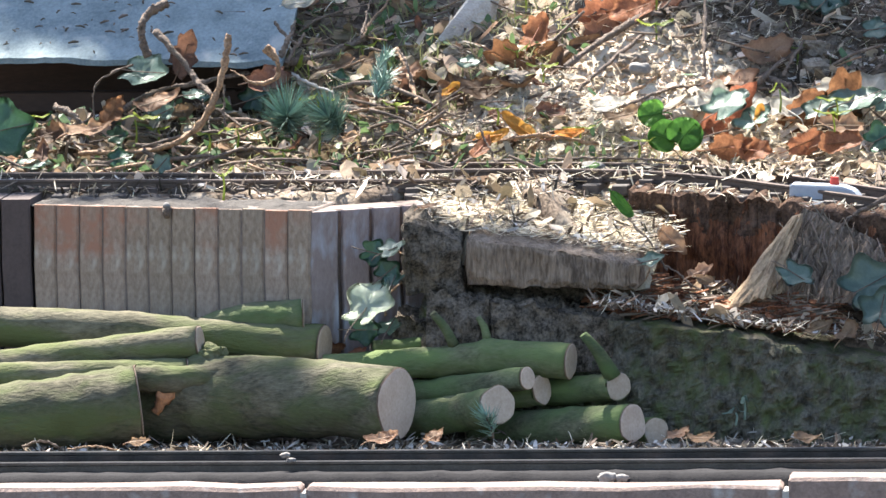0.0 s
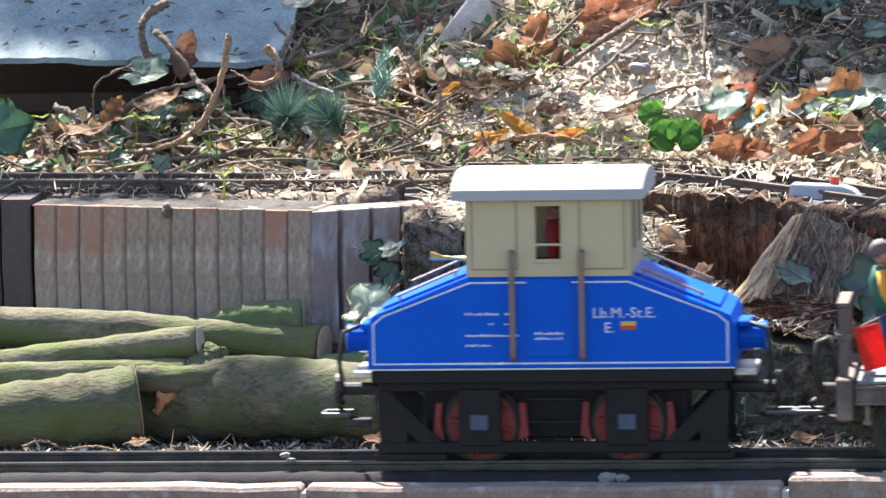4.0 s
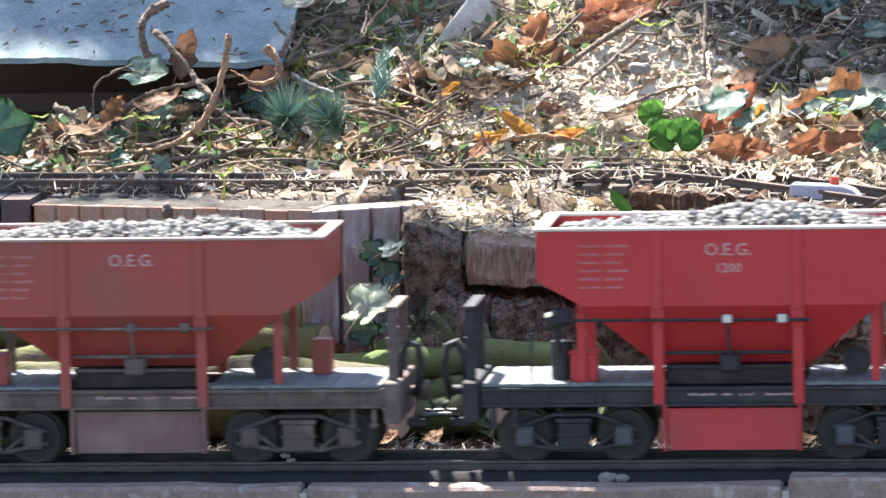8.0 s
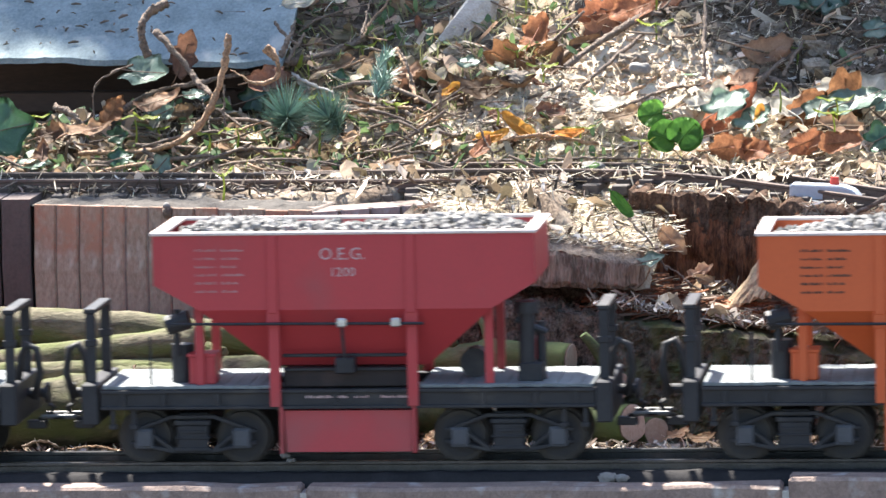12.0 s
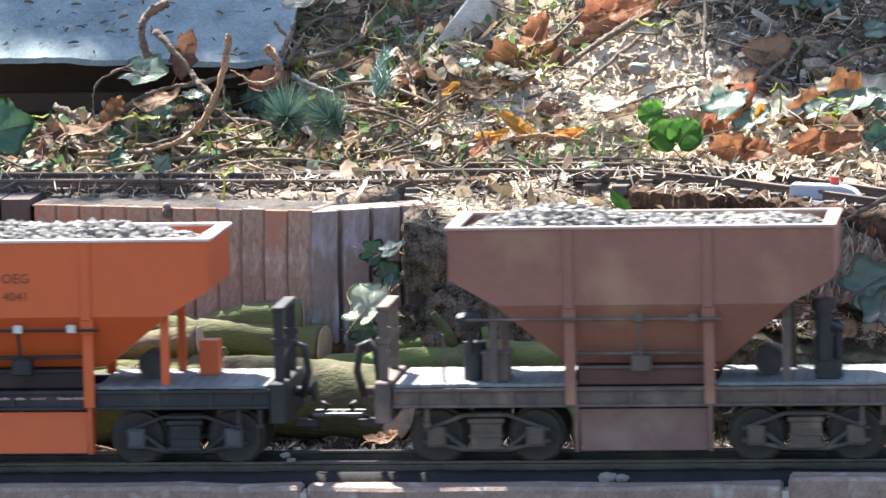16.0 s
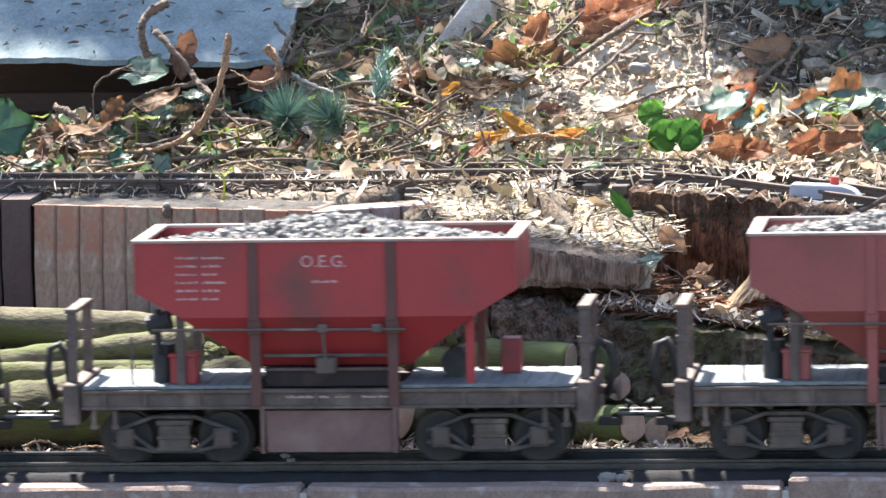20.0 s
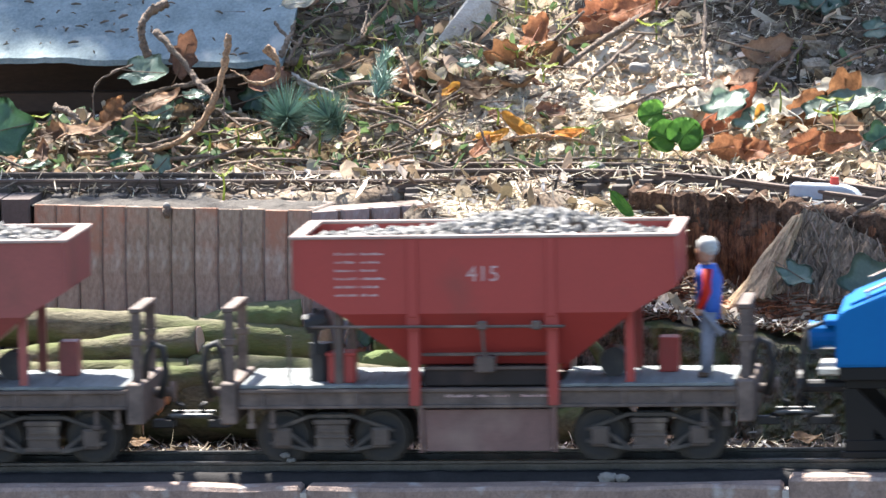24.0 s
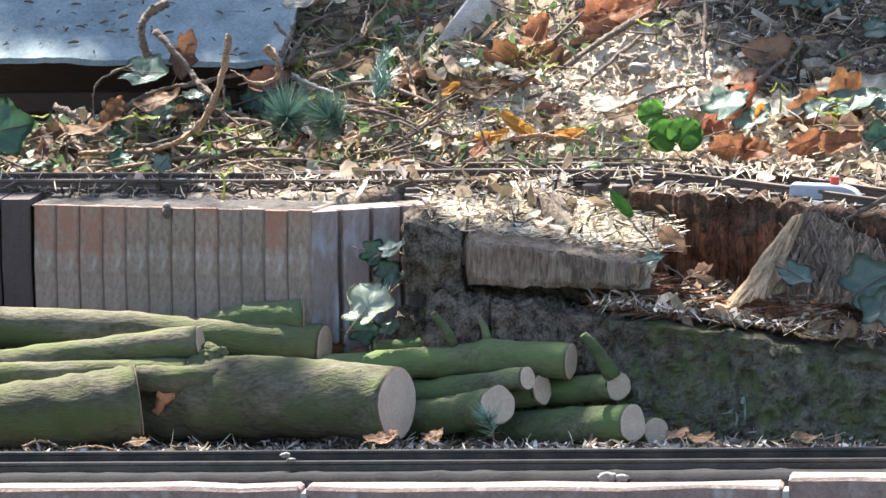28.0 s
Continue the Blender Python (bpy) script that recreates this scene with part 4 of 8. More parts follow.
def bars(rows, material, parent, y, seed=0, label="small unreadable lettering"):
    bm = bmesh.new()
    ink_rng = random.Random(seed + 11)
    for x0, x1, z in rows:
        x = x0
        while x < x1 - 0.8:
            w = min(ink_rng.uniform(0.7, 1.5), x1 - x)
            h = ink_rng.choice((0.5, 0.65, 0.8))
            box(bm, x, x + w, y - 0.12, y + 0.1, z - 0.7, z - 0.7 + 2 * h)
            x += w + ink_rng.choice((0.25, 0.3, 0.35, 1.1))
    return part("lettering", bm, material, parent, label, scale=MM)


def loop_prism(bm, loops, cap_top=False, cap_bottom=True):
    rings = [[bm.verts.new(p) for p in l] for l in loops]
    n = len(rings[0])
    for a, b in zip(rings, rings[1:]):
        for k in range(n):
            bm.faces.new((a[k], a[(k + 1) % n], b[(k + 1) % n], b[k]))
    if cap_bottom:
        bm.faces.new(rings[-1])
    if cap_top:
        bm.faces.new(rings[0][::-1])


def rect(x0, x1, y, z):
    return [(x0, -y, z), (x0, y, z), (x1, y, z), (x1, -y, z)]


WHEELSETS = []


def wheelset(name, r, parent, x, material, disc, spokes=0, tyre=None):
    """Two flanged wheels on one axle, which roll together."""
    w = new(name)
    w.parent = parent
    w.matrix_basis = Matrix.Translation((x * MM, 0, r * MM))
    bm = bmesh.new()
    cyl(bm, (0, -26, 0), (0, 26, 0), 1.8, 10)
    part("axle", bm, WHEEL_STEEL, w, scale=MM)
    for s in (-1, 1):
        bm = bmesh.new()
        cyl(bm, (0, s * 20, 0), (0, s * 21.2, 0), r + 2.2, 28)
        cyl(bm, (0, s * 21.2, 0), (0, s * 26.2, 0), r, 28)
        wh = part("wheel", bm, tyre or material, w, scale=MM)
        bm = bmesh.new()
        if spokes:
            cyl(bm, (0, s * 26.2, 0), (0, s * 26.6, 0), r - 1.6, 26)
            for k in range(spokes):
                a = 2 * math.pi * k / spokes
                cyl(bm, (0, s * 26.8, 0), ((r - 3) * math.cos(a), s * 26.8, (r - 3) * math.sin(a)), 1.9, 6)
            cyl(bm, (0, s * 26.2, 0), (0, s * 27.6, 0), 5, 14)
        else:
            cyl(bm, (0, s * 26.2, 0), (0, s * 26.6, 0), r - 2.6, 24)
            cyl(bm, (0, s * 26.2, 0), (0, s * 27.4, 0), 4, 14)
        part("wheel_disc", bm, disc, wh, scale=MM)
    WHEELSETS.append((w, x, r))
    return w


BOX_DUSTY = mat("axle_box_dusty", (0.115, 0.088, 0.074), (0.06, 0.047, 0.04), 0.85, stain=(0.16, 0.125, 0.1), stain_scale=60)
BOX_GREY = mat("axle_box_grey", (0.075, 0.078, 0.088), (0.04, 0.041, 0.046), 0.6)


def bogie(parent, x, material, dusty):
    b = new("bogie")
    b.parent = parent
    for s in (-1, 1):
        y = s * 33
        bm = bmesh.new()
        for a, c in (((-38, 20), (-13, 29)), ((-13, 29), (13, 29)), ((13, 29), (38, 20)), ((-38, 13), (-13, 8)), ((-13, 8), (13, 8)), ((13, 8), (38, 13)), ((-28, 20), (-13, 9)), ((28, 20), (13, 9))):
            p, q = Vector((x + a[0], y, a[1])), Vector((x + c[0], y, c[1]))
            d = q - p
            m = Matrix.Translation((p + q) / 2) @ pose(0, 0, 0, 0, -math.degrees(math.atan2(d.z, d.x)), 0)
            box(bm, -d.length / 2 - 0.6, d.length / 2 + 0.6, -1.6, 1.6, -1.2, 1.2, 0.3, m)
        part("side_frame", bm, material, b, scale=MM)
        for dx in (-30, 30):
            bm = bmesh.new()
            box(bm, x + dx - 5.5, x + dx + 5.5, y - 3 if s < 0 else y - 2, y + 2 if s < 0 else y + 3, 9.5, 22, 0.8)
            box(bm, x + dx - 4.5, x + dx + 4.5, y + s * 3 - 0.8, y + s * 3 + 0.8, 11, 21, 0.5)
            part("axle_box", bm, BOX_DUSTY if dusty else BOX_GREY, b, scale=MM)
        bm = bmesh.new()
        box(bm, x - 9.5, x + 9.5, y - 2.4, y + 2.4, 9, 24, 0.6)
        box(bm, x - 11, x + 11, y - 3, y + 3, 24, 27, 0.4)
        box(bm, x - 10.5, x + 10.5, y - 3, y + 3, 15.5, 17, 0.3)
        box(bm, x - 11, x + 11, y - 3, y + 3, 8, 10.5, 0.4)
        box(bm, x - 8, x + 8, y + s * 2.4 - 0.6, y + s * 2.4 + 0.6, 19, 21, 0.2)
        part("spring_block", bm, BOX_DUSTY if dusty else material, b, scale=MM)
    bm = bmesh.new()
    box(bm, x - 9, x + 9, -31, 31, 18, 31, 0.5)
    part("bolster", bm, FRAME_BLACK, b, scale=MM)
    for dx in (-30, 30):
        wheelset("wheelset", 15.5, b, x + dx, WHEEL_STEEL, FRAME_BLACK)
    return b


def coupler(parent, x, s, reach):
    """A hook-and-loop coupler at one end; s is the way it points."""
    c = new("coupler")
    c.parent = parent
    bm = bmesh.new()
    box(bm, min(x, x + s * reach * 0.55), max(x, x + s * reach * 0.55), -4, 4, 18, 23, 0.6)
    part("shank", bm, FRAME_BLACK, c, scale=MM)
    bm = bmesh.new()
    e = x + s * (reach + 2)
    m = x + s * reach * 0.45
    for p, q in (((m, -8, 26), (e, -8, 26)), ((e, -8, 26), (e, 8, 26)), ((e, 8, 26), (m, 8, 26))):
        cyl(bm, p, q, 1.5, 8)
    part("loop", bm, LOOPSTEEL, c, "worn coupling loop", scale=MM)
    bm = bmesh.new()
    tube(bm, [(x + s * reach * 0.3, 0, 23), (x + s * reach * 0.6, 0, 25), (x + s * reach * 0.75, 0, 31), (x + s * reach * 0.6, 0, 33)], 1.6, 6)
    part("hook", bm, FRAME_BLACK, c, scale=MM)
    return c


OUTLET_SHADE = mat("outlet_shade", (0.03, 0.019, 0.017), (0.016, 0.012, 0.012), 0.7, stain=(0.06, 0.035, 0.03), stain_scale=60)
CHUTE_DUSTY = mat("chute_dusty", (0.19, 0.105, 0.092), (0.12, 0.075, 0.066), 0.8, stain=(0.23, 0.155, 0.13))


def hopper_wagon(label, paint, dusty, reach=(24, 24), boxes=True, seed=0, rib_paint=None, dark_legs=False, brake_stand=False, up=0.0):
    """A model bogie hopper wagon; x runs along the track from the hopper's left rim, z from the rail head."""
    frame_mat, bog = (FRAME_DUSTY, BOGIE_DUSTY) if dusty else (FRAME_BLACK, BOGIE_BLACK)
    w = thing("hopper_wagon", label, "model wagon", "hopper wagons of the train")
    hop = new("hopper")
    hop.parent = w
    bm = bmesh.new()
    t = 1.6
    loop_prism(bm, [rect(1.5, 233.5, 45, 136.5 + up), rect(1.5, 233.5, 45, 106 + up), rect(29, 207, 45, 90.5 + up), rect(70, 166, 22, 59), rect(82, 154, 16, 57)])
    loop_prism(bm, [rect(1.5 + t, 233.5 - t, 45 - t, 136.5 + up)[::-1], rect(1.5 + t, 233.5 - t, 45 - t, 110 + up)[::-1]], cap_bottom=True)
    part("hopper_body", bm, paint, hop, scale=MM)
    bm = bmesh.new()
    box(bm, 0, 235, -46.5, -42.6, 136 + up, 138.2 + up, 0.5)
    box(bm, 0, 235, 42.6, 46.5, 136 + up, 138.2 + up, 0.5)
    box(bm, 0, 8, -42.6, 42.6, 136 + up, 138.0 + up, 0.4)
    box(bm, 227, 235, -42.6, 42.6, 136 + up, 138.0 + up, 0.4)
    part("hopper_rim", bm, LIP_DIRTY if dusty else LIP, hop, "pale hopper rim", scale=MM)
    for s in (-1, 1):
        for x in (74, 158):
            bm = bmesh.new()
            box(bm, x - 3, x + 3, s * 45 - 1.4, s * 45 + 1.4, 88.5 + up, 135.8 + up, 0.3)
            part("rib", bm, rib_paint or paint, hop, scale=MM)
            bm = bmesh.new()
            box(bm, x - 3.2, x + 3.2, s * 41.5 - 1.2, s * 41.5 + 1.2, 36, 88.5 + up, 0.3)
            box(bm, x - 4.2, x + 4.2, s * 44 - 1, s * 44 + 1, 80 + up, 89.5 + up, 0.3)
            part("post", bm, rib_paint or paint, hop, scale=MM)
        for x in (27, 204):
            bm = bmesh.new()
            box(bm, x - 2.6, x + 2.6, s * 33 - 2, s * 33 + 2, 48, 93 + up, 0.3)
            part("leg", bm, frame_mat if dark_legs or (dusty and x < 100) else paint, hop, scale=MM)
    for x in (4.5, 230.5):
        bm = bmesh.new()
        box(bm, x - 1.3, x + 1.3, -45.25, -44.5, 106.5 + up, 135.5 + up, 0)
        for k in range(9):
            cyl(bm, (x, -45.4, 108 + up + 3.1 * k), (x, -44.6, 108 + up + 3.1 * k), 0.6, 6)
        part("rivet_strip", bm, paint, hop, scale=MM)
    bm = bmesh.new()
    cyl(bm, (12, -47.4, 83.5 + 0.8 * up), (166, -47.4, 83 + 0.8 * up), 0.9, 8)
    part("brake_rod", bm, frame_mat, hop, "thin control rod", scale=MM)
    for x in (116, 149):
        bm = bmesh.new()
        box(bm, x - 3, x + 3, -49.2, -46, 81 + 0.8 * up, 86.5 + 0.8 * up, 0.8)
        part("rod_bracket", bm, BRIGHT if not dusty else frame_mat, hop, "small metal bracket", scale=MM)
    # Near-black stands for the shaded opening; the brown wagon's box is brown.
    bm = bmesh.new()
    box(bm, 78, 154.4, -31, -16, 46.6, 58, 0.5)
    part("outlet", bm, RED_GRIMY if dark_legs else OUTLET_SHADE, hop, "outlet box coloured dark for the shaded opening", scale=MM)
    for k, z in enumerate((66, 57.5)):
        bm = bmesh.new()
        box(bm, 77.5, 154.8, -33.0, -30.9, z - 1.0, z + 1.0, 0.3)
        part("cross_bar", bm, frame_mat, hop, scale=MM)
    bm = bmesh.new()
    loop_prism(bm, [[(78, -38, 33), (78, -26, 33), (158, -26, 33), (158, -38, 33)], [(80, -40, 8), (80, -37, 8), (156, -37, 8), (156, -40, 8)]], cap_top=True)
    for x in (77, 158):
        box(bm, x - 1, x + 1.2, -41.5, -30, 7, 36, 0.3)
    part("discharge_chute", bm, CHUTE_DUSTY if dusty else paint, hop, "dusty discharge plate between the bogies", scale=MM)
    bm = bmesh.new()
    cyl(bm, (116, -47.4, 83 + 0.8 * up), (117, -44, 64), 1.1, 8)
    box(bm, 111, 123, -45, -33, 56, 66, 1.0)
    part("outlet_lever", bm, frame_mat, hop, "dark outlet lever and catch", scale=MM)
    # underframe
    und = new("underframe")
    und.parent = w
    for s in (-1, 1):
        bm = bmesh.new()
        y = s * 38
        box(bm, -34, 268, y - 1, y + 1, 35, 46, 0)
        box(bm, -34, 268, y - 3.2, y + 3.2, 44.2, 46.4, 0.3)
        box(bm, -34, 268, y - 3.2, y + 3.2, 34.4, 36.4, 0.3)
        for x in (-20, 5, 38, 110, 200, 232, 256):
            box(bm, x - 1.5, x + 1.5, y - 2.6, y + 2.6, 36, 45, 0.2)
        part("side_sill", bm, frame_mat, und, scale=MM)
    bm = bmesh.new()
    box(bm, -30, 262, -10, 10, 31, 44, 0)
    part("centre_sill", bm, FRAME_BLACK, und, scale=MM)
    for x in (-42, 272):
        bm = bmesh.new()
        box(bm, x - 3.5, x + 6.5, -41, 41, 25, 50, 0.8)
        part("headstock", bm, frame_mat, und, scale=MM)
        rail = new("end_railing")
        rail.parent = w
        for y in (-27, 27):
            bm = bmesh.new()
            box(bm, x - 2, x + 4, y - 1.5, y + 1.5, 50, 92, 0.4)
            box(bm, x - 3, x + 5, y - 2.4, y + 2.4, 72, 76, 0.4)
            part("railing_post", bm, frame_mat, rail, scale=MM)
        bm = bmesh.new()
        box(bm, x - 3, x + 4.5, -29, 29, 92, 95, 0.5)
        part("top_bar", bm, frame_mat, rail, scale=MM)
        s = -1 if x < 0 else 1
        bm = bmesh.new()
        e = x + (-3.5 if s < 0 else 6.5)
        cyl(bm, (e - s, 0, 40), (e + s * 11, 0, 40), 3.0, 12)
        cyl(bm, (e + s * 11, 0, 40), (e + s * 13.5, 0, 40), 6.5, 18)
        part("buffer", bm, frame_mat, und, "round centre buffer", scale=MM)
        bm = bmesh.new()
        tube(bm, [(x + s * 3, -14, 45), (x + s * 5, -14, 64), (x + s * 9, -14, 72), (x + s * 15, -14, 69), (x + s * 17, -14, 54), (x + s * 13, -14, 38)], 2.4, 8)
        part("brake_hose", bm, HOSE, w, "curved black brake hose", scale=MM)
    for k in range(40):
        x = -33 + k * 7.5
        if 68 < x < 160:
            continue
        bm = bmesh.new()
        dz = 0.12 * math.sin(k * 3.3 + seed)
        box(bm, x + 0.1, x + 7.35, -40 + 0.5 * math.sin(k * 7 + seed), 40, 46.8 + dz, 48.8 + dz, 0.2)
        part("deck_plank", bm, PLANK, und, "greyed deck plank", scale=MM)
    for s in (-1, 1):
        for x in (-27, -14, 249, 262):
            bm = bmesh.new()
            box(bm, x - 1.4, x + 1.4, s * 37 - 1.2, s * 37 + 1.2, 24, 35, 0.3)
            box(bm, x - 2.4, x + 2.4, s * 37 - 1.8, s * 37 + 1.8, 22, 25, 0.3)
            part("hanger", bm, frame_mat, und, scale=MM)
    for x in (21.5, 215):
        bogie(w, x, bog, dusty)
    coupler(w, -45, -1, reach[0])
    coupler(w, 278, 1, reach[1])
    if boxes:
        bm = bmesh.new()
        box(bm, 20, 36, -32, -14, 48.6, 66, 0.8)
        box(bm, 19, 37, -33, -13, 65.6, 67.4, 0.3)
        part("valve_box", bm, frame_mat if dark_legs else paint, w, "painted control box", scale=MM)
        bm = bmesh.new()
        box(bm, 218, 230, 10, 26, 48.6, 70, 0.6)
        part("valve_box", bm, frame_mat if dark_legs else paint, w, "painted control box", scale=MM)
    bm = bmesh.new()
    cyl(bm, (14, -18, 48.5), (14, -18, 72), 7, 16)
    cyl(bm, (6, -26, 84), (20, -26, 88), 6, 14)
    cyl(bm, (12, -26, 66), (12, -26, 94), 2.2, 8)
    part("brake_valve", bm, FRAME_BLACK, w, "dark brake gear", scale=MM)
    if brake_stand:
        bm = bmesh.new()
        cyl(bm, (226, -22, 48.5), (226, -22, 90), 5, 14)
        cyl(bm, (226, -22, 90), (226, -22, 97), 7.5, 14)
        cyl(bm, (234, -16, 48.5), (234, -16, 84), 3, 10)
        cyl(bm, (219, -22, 86), (238, -22, 78), 2, 8)
        box(bm, 221, 236, -28, -12, 48.6, 60, 0.8)
        part("brake_stand", bm, FRAME_BLACK, w, "dark brake stand", scale=MM)
    bm = bmesh.new()
    cyl(bm, (192, -8, 57.6), (192, 8, 57.6), 9, 18)
    part("air_tank", bm, FRAME_BLACK, w, "dark round air tank", scale=MM)
    bm = bmesh.new()
    cyl(bm, (-4, -30, 48.5), (-4, -30, 78), 0.8, 6)
    part("hand_brake", bm, frame_mat, w, scale=MM)
    return w


def gravel_load(label, seed, up=0.0):
    """A heap of broken stones that fills a hopper."""
    rng = np.random.default_rng(seed)
    ico = bmesh.new()
    bmesh.ops.create_icosphere(ico, subdivisions=1, radius=1.0)
    base = np.array([v.co[:] for v in ico.verts])
    tris = np.array([[v.index for v in f.verts] for f in ico.faces])
    ico.free()
    V, F = [], []
    n = 1700
    xs, ys = rng.uniform(9, 226, n), rng.uniform(-40, 40, n)
    hx = 1 - np.abs((xs - 117.5) / 117.5) ** 3
    hump = 0.65 + 0.35 * np.sin(xs / 31.0 + seed) * np.cos(ys / 23.0 + seed * 2)
    zs = 127.5 + up + 19.0 * hx * (1 - (np.abs(ys) / 48) ** 2.2) * hump + rng.uniform(-1.5, 1.5, n)
    for i in range(n):
        r = rng.uniform(1.4, 3.7)
        pts = base * (1 + rng.uniform(-0.32, 0.32, (len(base), 1))) * r * rng.uniform(0.65, 1.15, 3)
        a = rng.uniform(0, 6.3, 2)
        ca, sa = math.cos(a[0]), math.sin(a[0])
        pts = pts @ np.array([[ca, -sa, 0], [sa, ca, 0], [0, 0, 1]])
        F.append(tris + len(V) * len(base))
        V.append(pts + (xs[i], ys[i], zs[i]))
    floor_v = np.array([[5, -42, 124 + up], [5, 42, 124 + up], [230, 42, 124 + up], [230, -42, 124 + up]], float)
    verts = np.concatenate(V + [floor_v]) * MM
    faces = [tuple(f) for f in np.concatenate(F)] + [tuple(len(V) * len(base) + k for k in (0, 3, 2, 1))]
    return tagged(arrays("gravel_load", verts, faces, GRAVEL), label, "gravel", "gravel loads", "stuff")


def paint_of(name, a, b, dirt, amount=(0.46, 0.66), rough=0.5, k=17.0):
    return mat(name, a, b, rough, scale=18, fine=500, bump=0.08, stain=dirt, stain_at=amount, stain_scale=k)


RED_FADED = paint_of("paint_faded_red", (0.32, 0.057, 0.045), (0.27, 0.05, 0.04), (0.23, 0.07, 0.055))
RED_BRIGHT = paint_of("paint_bright_red", (0.46, 0.03, 0.032), (0.4, 0.027, 0.03), (0.29, 0.05, 0.05), (0.6, 0.8))
RED_PINK = paint_of("paint_pinkish_red", (0.42, 0.042, 0.048), (0.36, 0.04, 0.045), (0.28, 0.07, 0.07), (0.55, 0.8))
ORANGE = paint_of("paint_orange", (0.57, 0.105, 0.028), (0.5, 0.09, 0.026), (0.34, 0.11, 0.045), (0.6, 0.85))
BROWN = paint_of("paint_brown", (0.27, 0.12, 0.085), (0.2, 0.085, 0.065), (0.34, 0.2, 0.12), (0.48, 0.7), 0.7)
RED_DARK = paint_of("paint_dark_red", (0.36, 0.038, 0.04), (0.25, 0.033, 0.035), (0.14, 0.048, 0.043), (0.48, 0.66))
RED_GRIMY = mat("paint_grimy", (0.12, 0.05, 0.042), (0.08, 0.035, 0.03), 0.6)
RED_BROWN = paint_of("paint_brownish_red", (0.3, 0.08, 0.07), (0.22, 0.06, 0.055), (0.17, 0.06, 0.05), (0.48, 0.7))
RED_415 = paint_of("paint_red", (0.34, 0.045, 0.038), (0.29, 0.04, 0.034), (0.19, 0.05, 0.04), (0.55, 0.75))

TABLE_ROWS = [(27 + dx, 27 + dx + wd, 127 - 5.0 * k) for k in range(6) for dx, wd in ((0, 13), (16, 14 - (k % 3) * 2))]
SILL_BARS = [(92, 118, 41.5), (122, 132, 41.5), (138, 156, 41.5)]
trainset = []       # (thing, offset along the train in metres)
WAGONS = [
    ("faded red hopper wagon on dusty brown frame, heaped with gravel", RED_FADED, True, 0.3277, (24, 22), None, "O.E.G.", "", LETTER_WHITE),
    ("bright red hopper wagon on a black frame, heaped with gravel", RED_BRIGHT, False, 0.6894, (22, 22), None, "O.E.G.", "1200", LETTER_WHITE),
    ("pinkish red hopper wagon on a black frame, heaped with gravel", RED_PINK, False, 1.0538, (22, 23), None, "O.E.G.", "1200", LETTER_WHITE),
    ("orange model hopper wagon with black lettering, heaped with gravel", ORANGE, False, 1.4201, (23, 28), None, "OEG", "4041", LETTER_DARK),
    ("dusty brown unlettered model hopper wagon loaded with gravel", BROWN, True, 1.7981, (28, 28), None, "", "", None),
    ("dark red model hopper wagon with grimy ribs, loaded with gravel", RED_DARK, True, 2.1765, (28, 27), RED_GRIMY, "O.E.G.", "bar", LETTER_WHITE),
    ("brownish red unlettered model hopper wagon loaded with gravel", RED_BROWN, True, 2.5495, (27, 25), None, "", "", None),
    ("weathered red model hopper wagon numbered 415, loaded with gravel", RED_415, True, 2.9208, (25, 26), None, "415", "", LETTER_WHITE),
]
HEIGHTS = (2.0, 5.5, 5.0, 1.5, 6.5, 0.5, 1.5, 2.0)      # how much taller than the lowest each hopper body is
for i, (label, paint, dusty, off, reach, ribp, w1, w2, ink) in enumerate(WAGONS):
    up = HEIGHTS[i]
    w = hopper_wagon(label, paint, dusty, reach, True, i, ribp, i == 4, i in (2, 4), up)
    if w1:
        dz = 20 if w1 == "415" else (20 if w1 == "OEG" else 10)
        words(w1, 13.5 if w1 == "415" else 10.5 if w1 != "OEG" else 8.5, (117 if w1 != "OEG" else 115, -45.2, 134 - dz + up), ink, w)
    if w2 == "bar":
        bars([(110, 126, 112 + up)], ink, w, -45.2)
    elif w2:
        words(w2, 8.0, (117 if w1 != "OEG" else 115, -45.2, (113 if w1 != "OEG" else 103) + up), ink, w)
    if ink:
        bars([(a, b, z + up) for a, b, z in TABLE_ROWS], LETTER_FAINT if i < 3 else ink, w, -45.2)
        bars(SILL_BARS, LETTER_WHITE, w, -39.2)
    trainset.append((w, off))
    g = gravel_load("heap of grey broken stone in a model hopper", 40 + i, up)
    trainset.append((g, off))

# ---- the two electric locomotives ----
BLUE_A = mat("paint_blue", (0.0, 0.085, 0.5), (0.0, 0.075, 0.44), 0.35, scale=12, fine=400, bump=0.02, gloss=0.12)
BLUE_B = mat("paint_mid_blue", (0.0, 0.118, 0.34), (0.0, 0.105, 0.31), 0.4, scale=12, fine=400, bump=0.02, gloss=0.15)
BEIGE = mat("paint_beige", (0.45, 0.37, 0.225), (0.42, 0.345, 0.21), 0.5, scale=15, bump=0.03)
CREAM = mat("paint_cream", (0.6, 0.585, 0.52), (0.55, 0.53, 0.47), 0.5, scale=15, bump=0.03)
ROOF = mat("roof_grey", (0.34, 0.34, 0.345), (0.3, 0.3, 0.305), 0.55, scale=20, bump=0.05)
BROWNROD = mat("handrail_brown", (0.24, 0.15, 0.11), (0.17, 0.11, 0.08), 0.5)
WHEELRED = mat("wheel_red", (0.5, 0.035, 0.025), (0.36, 0.03, 0.025), 0.5)
LOCO_BLACK = mat("loco_black", (0.006, 0.006, 0.007), (0.004, 0.004, 0.005), 0.5, bump=0.05, gloss=0.25)
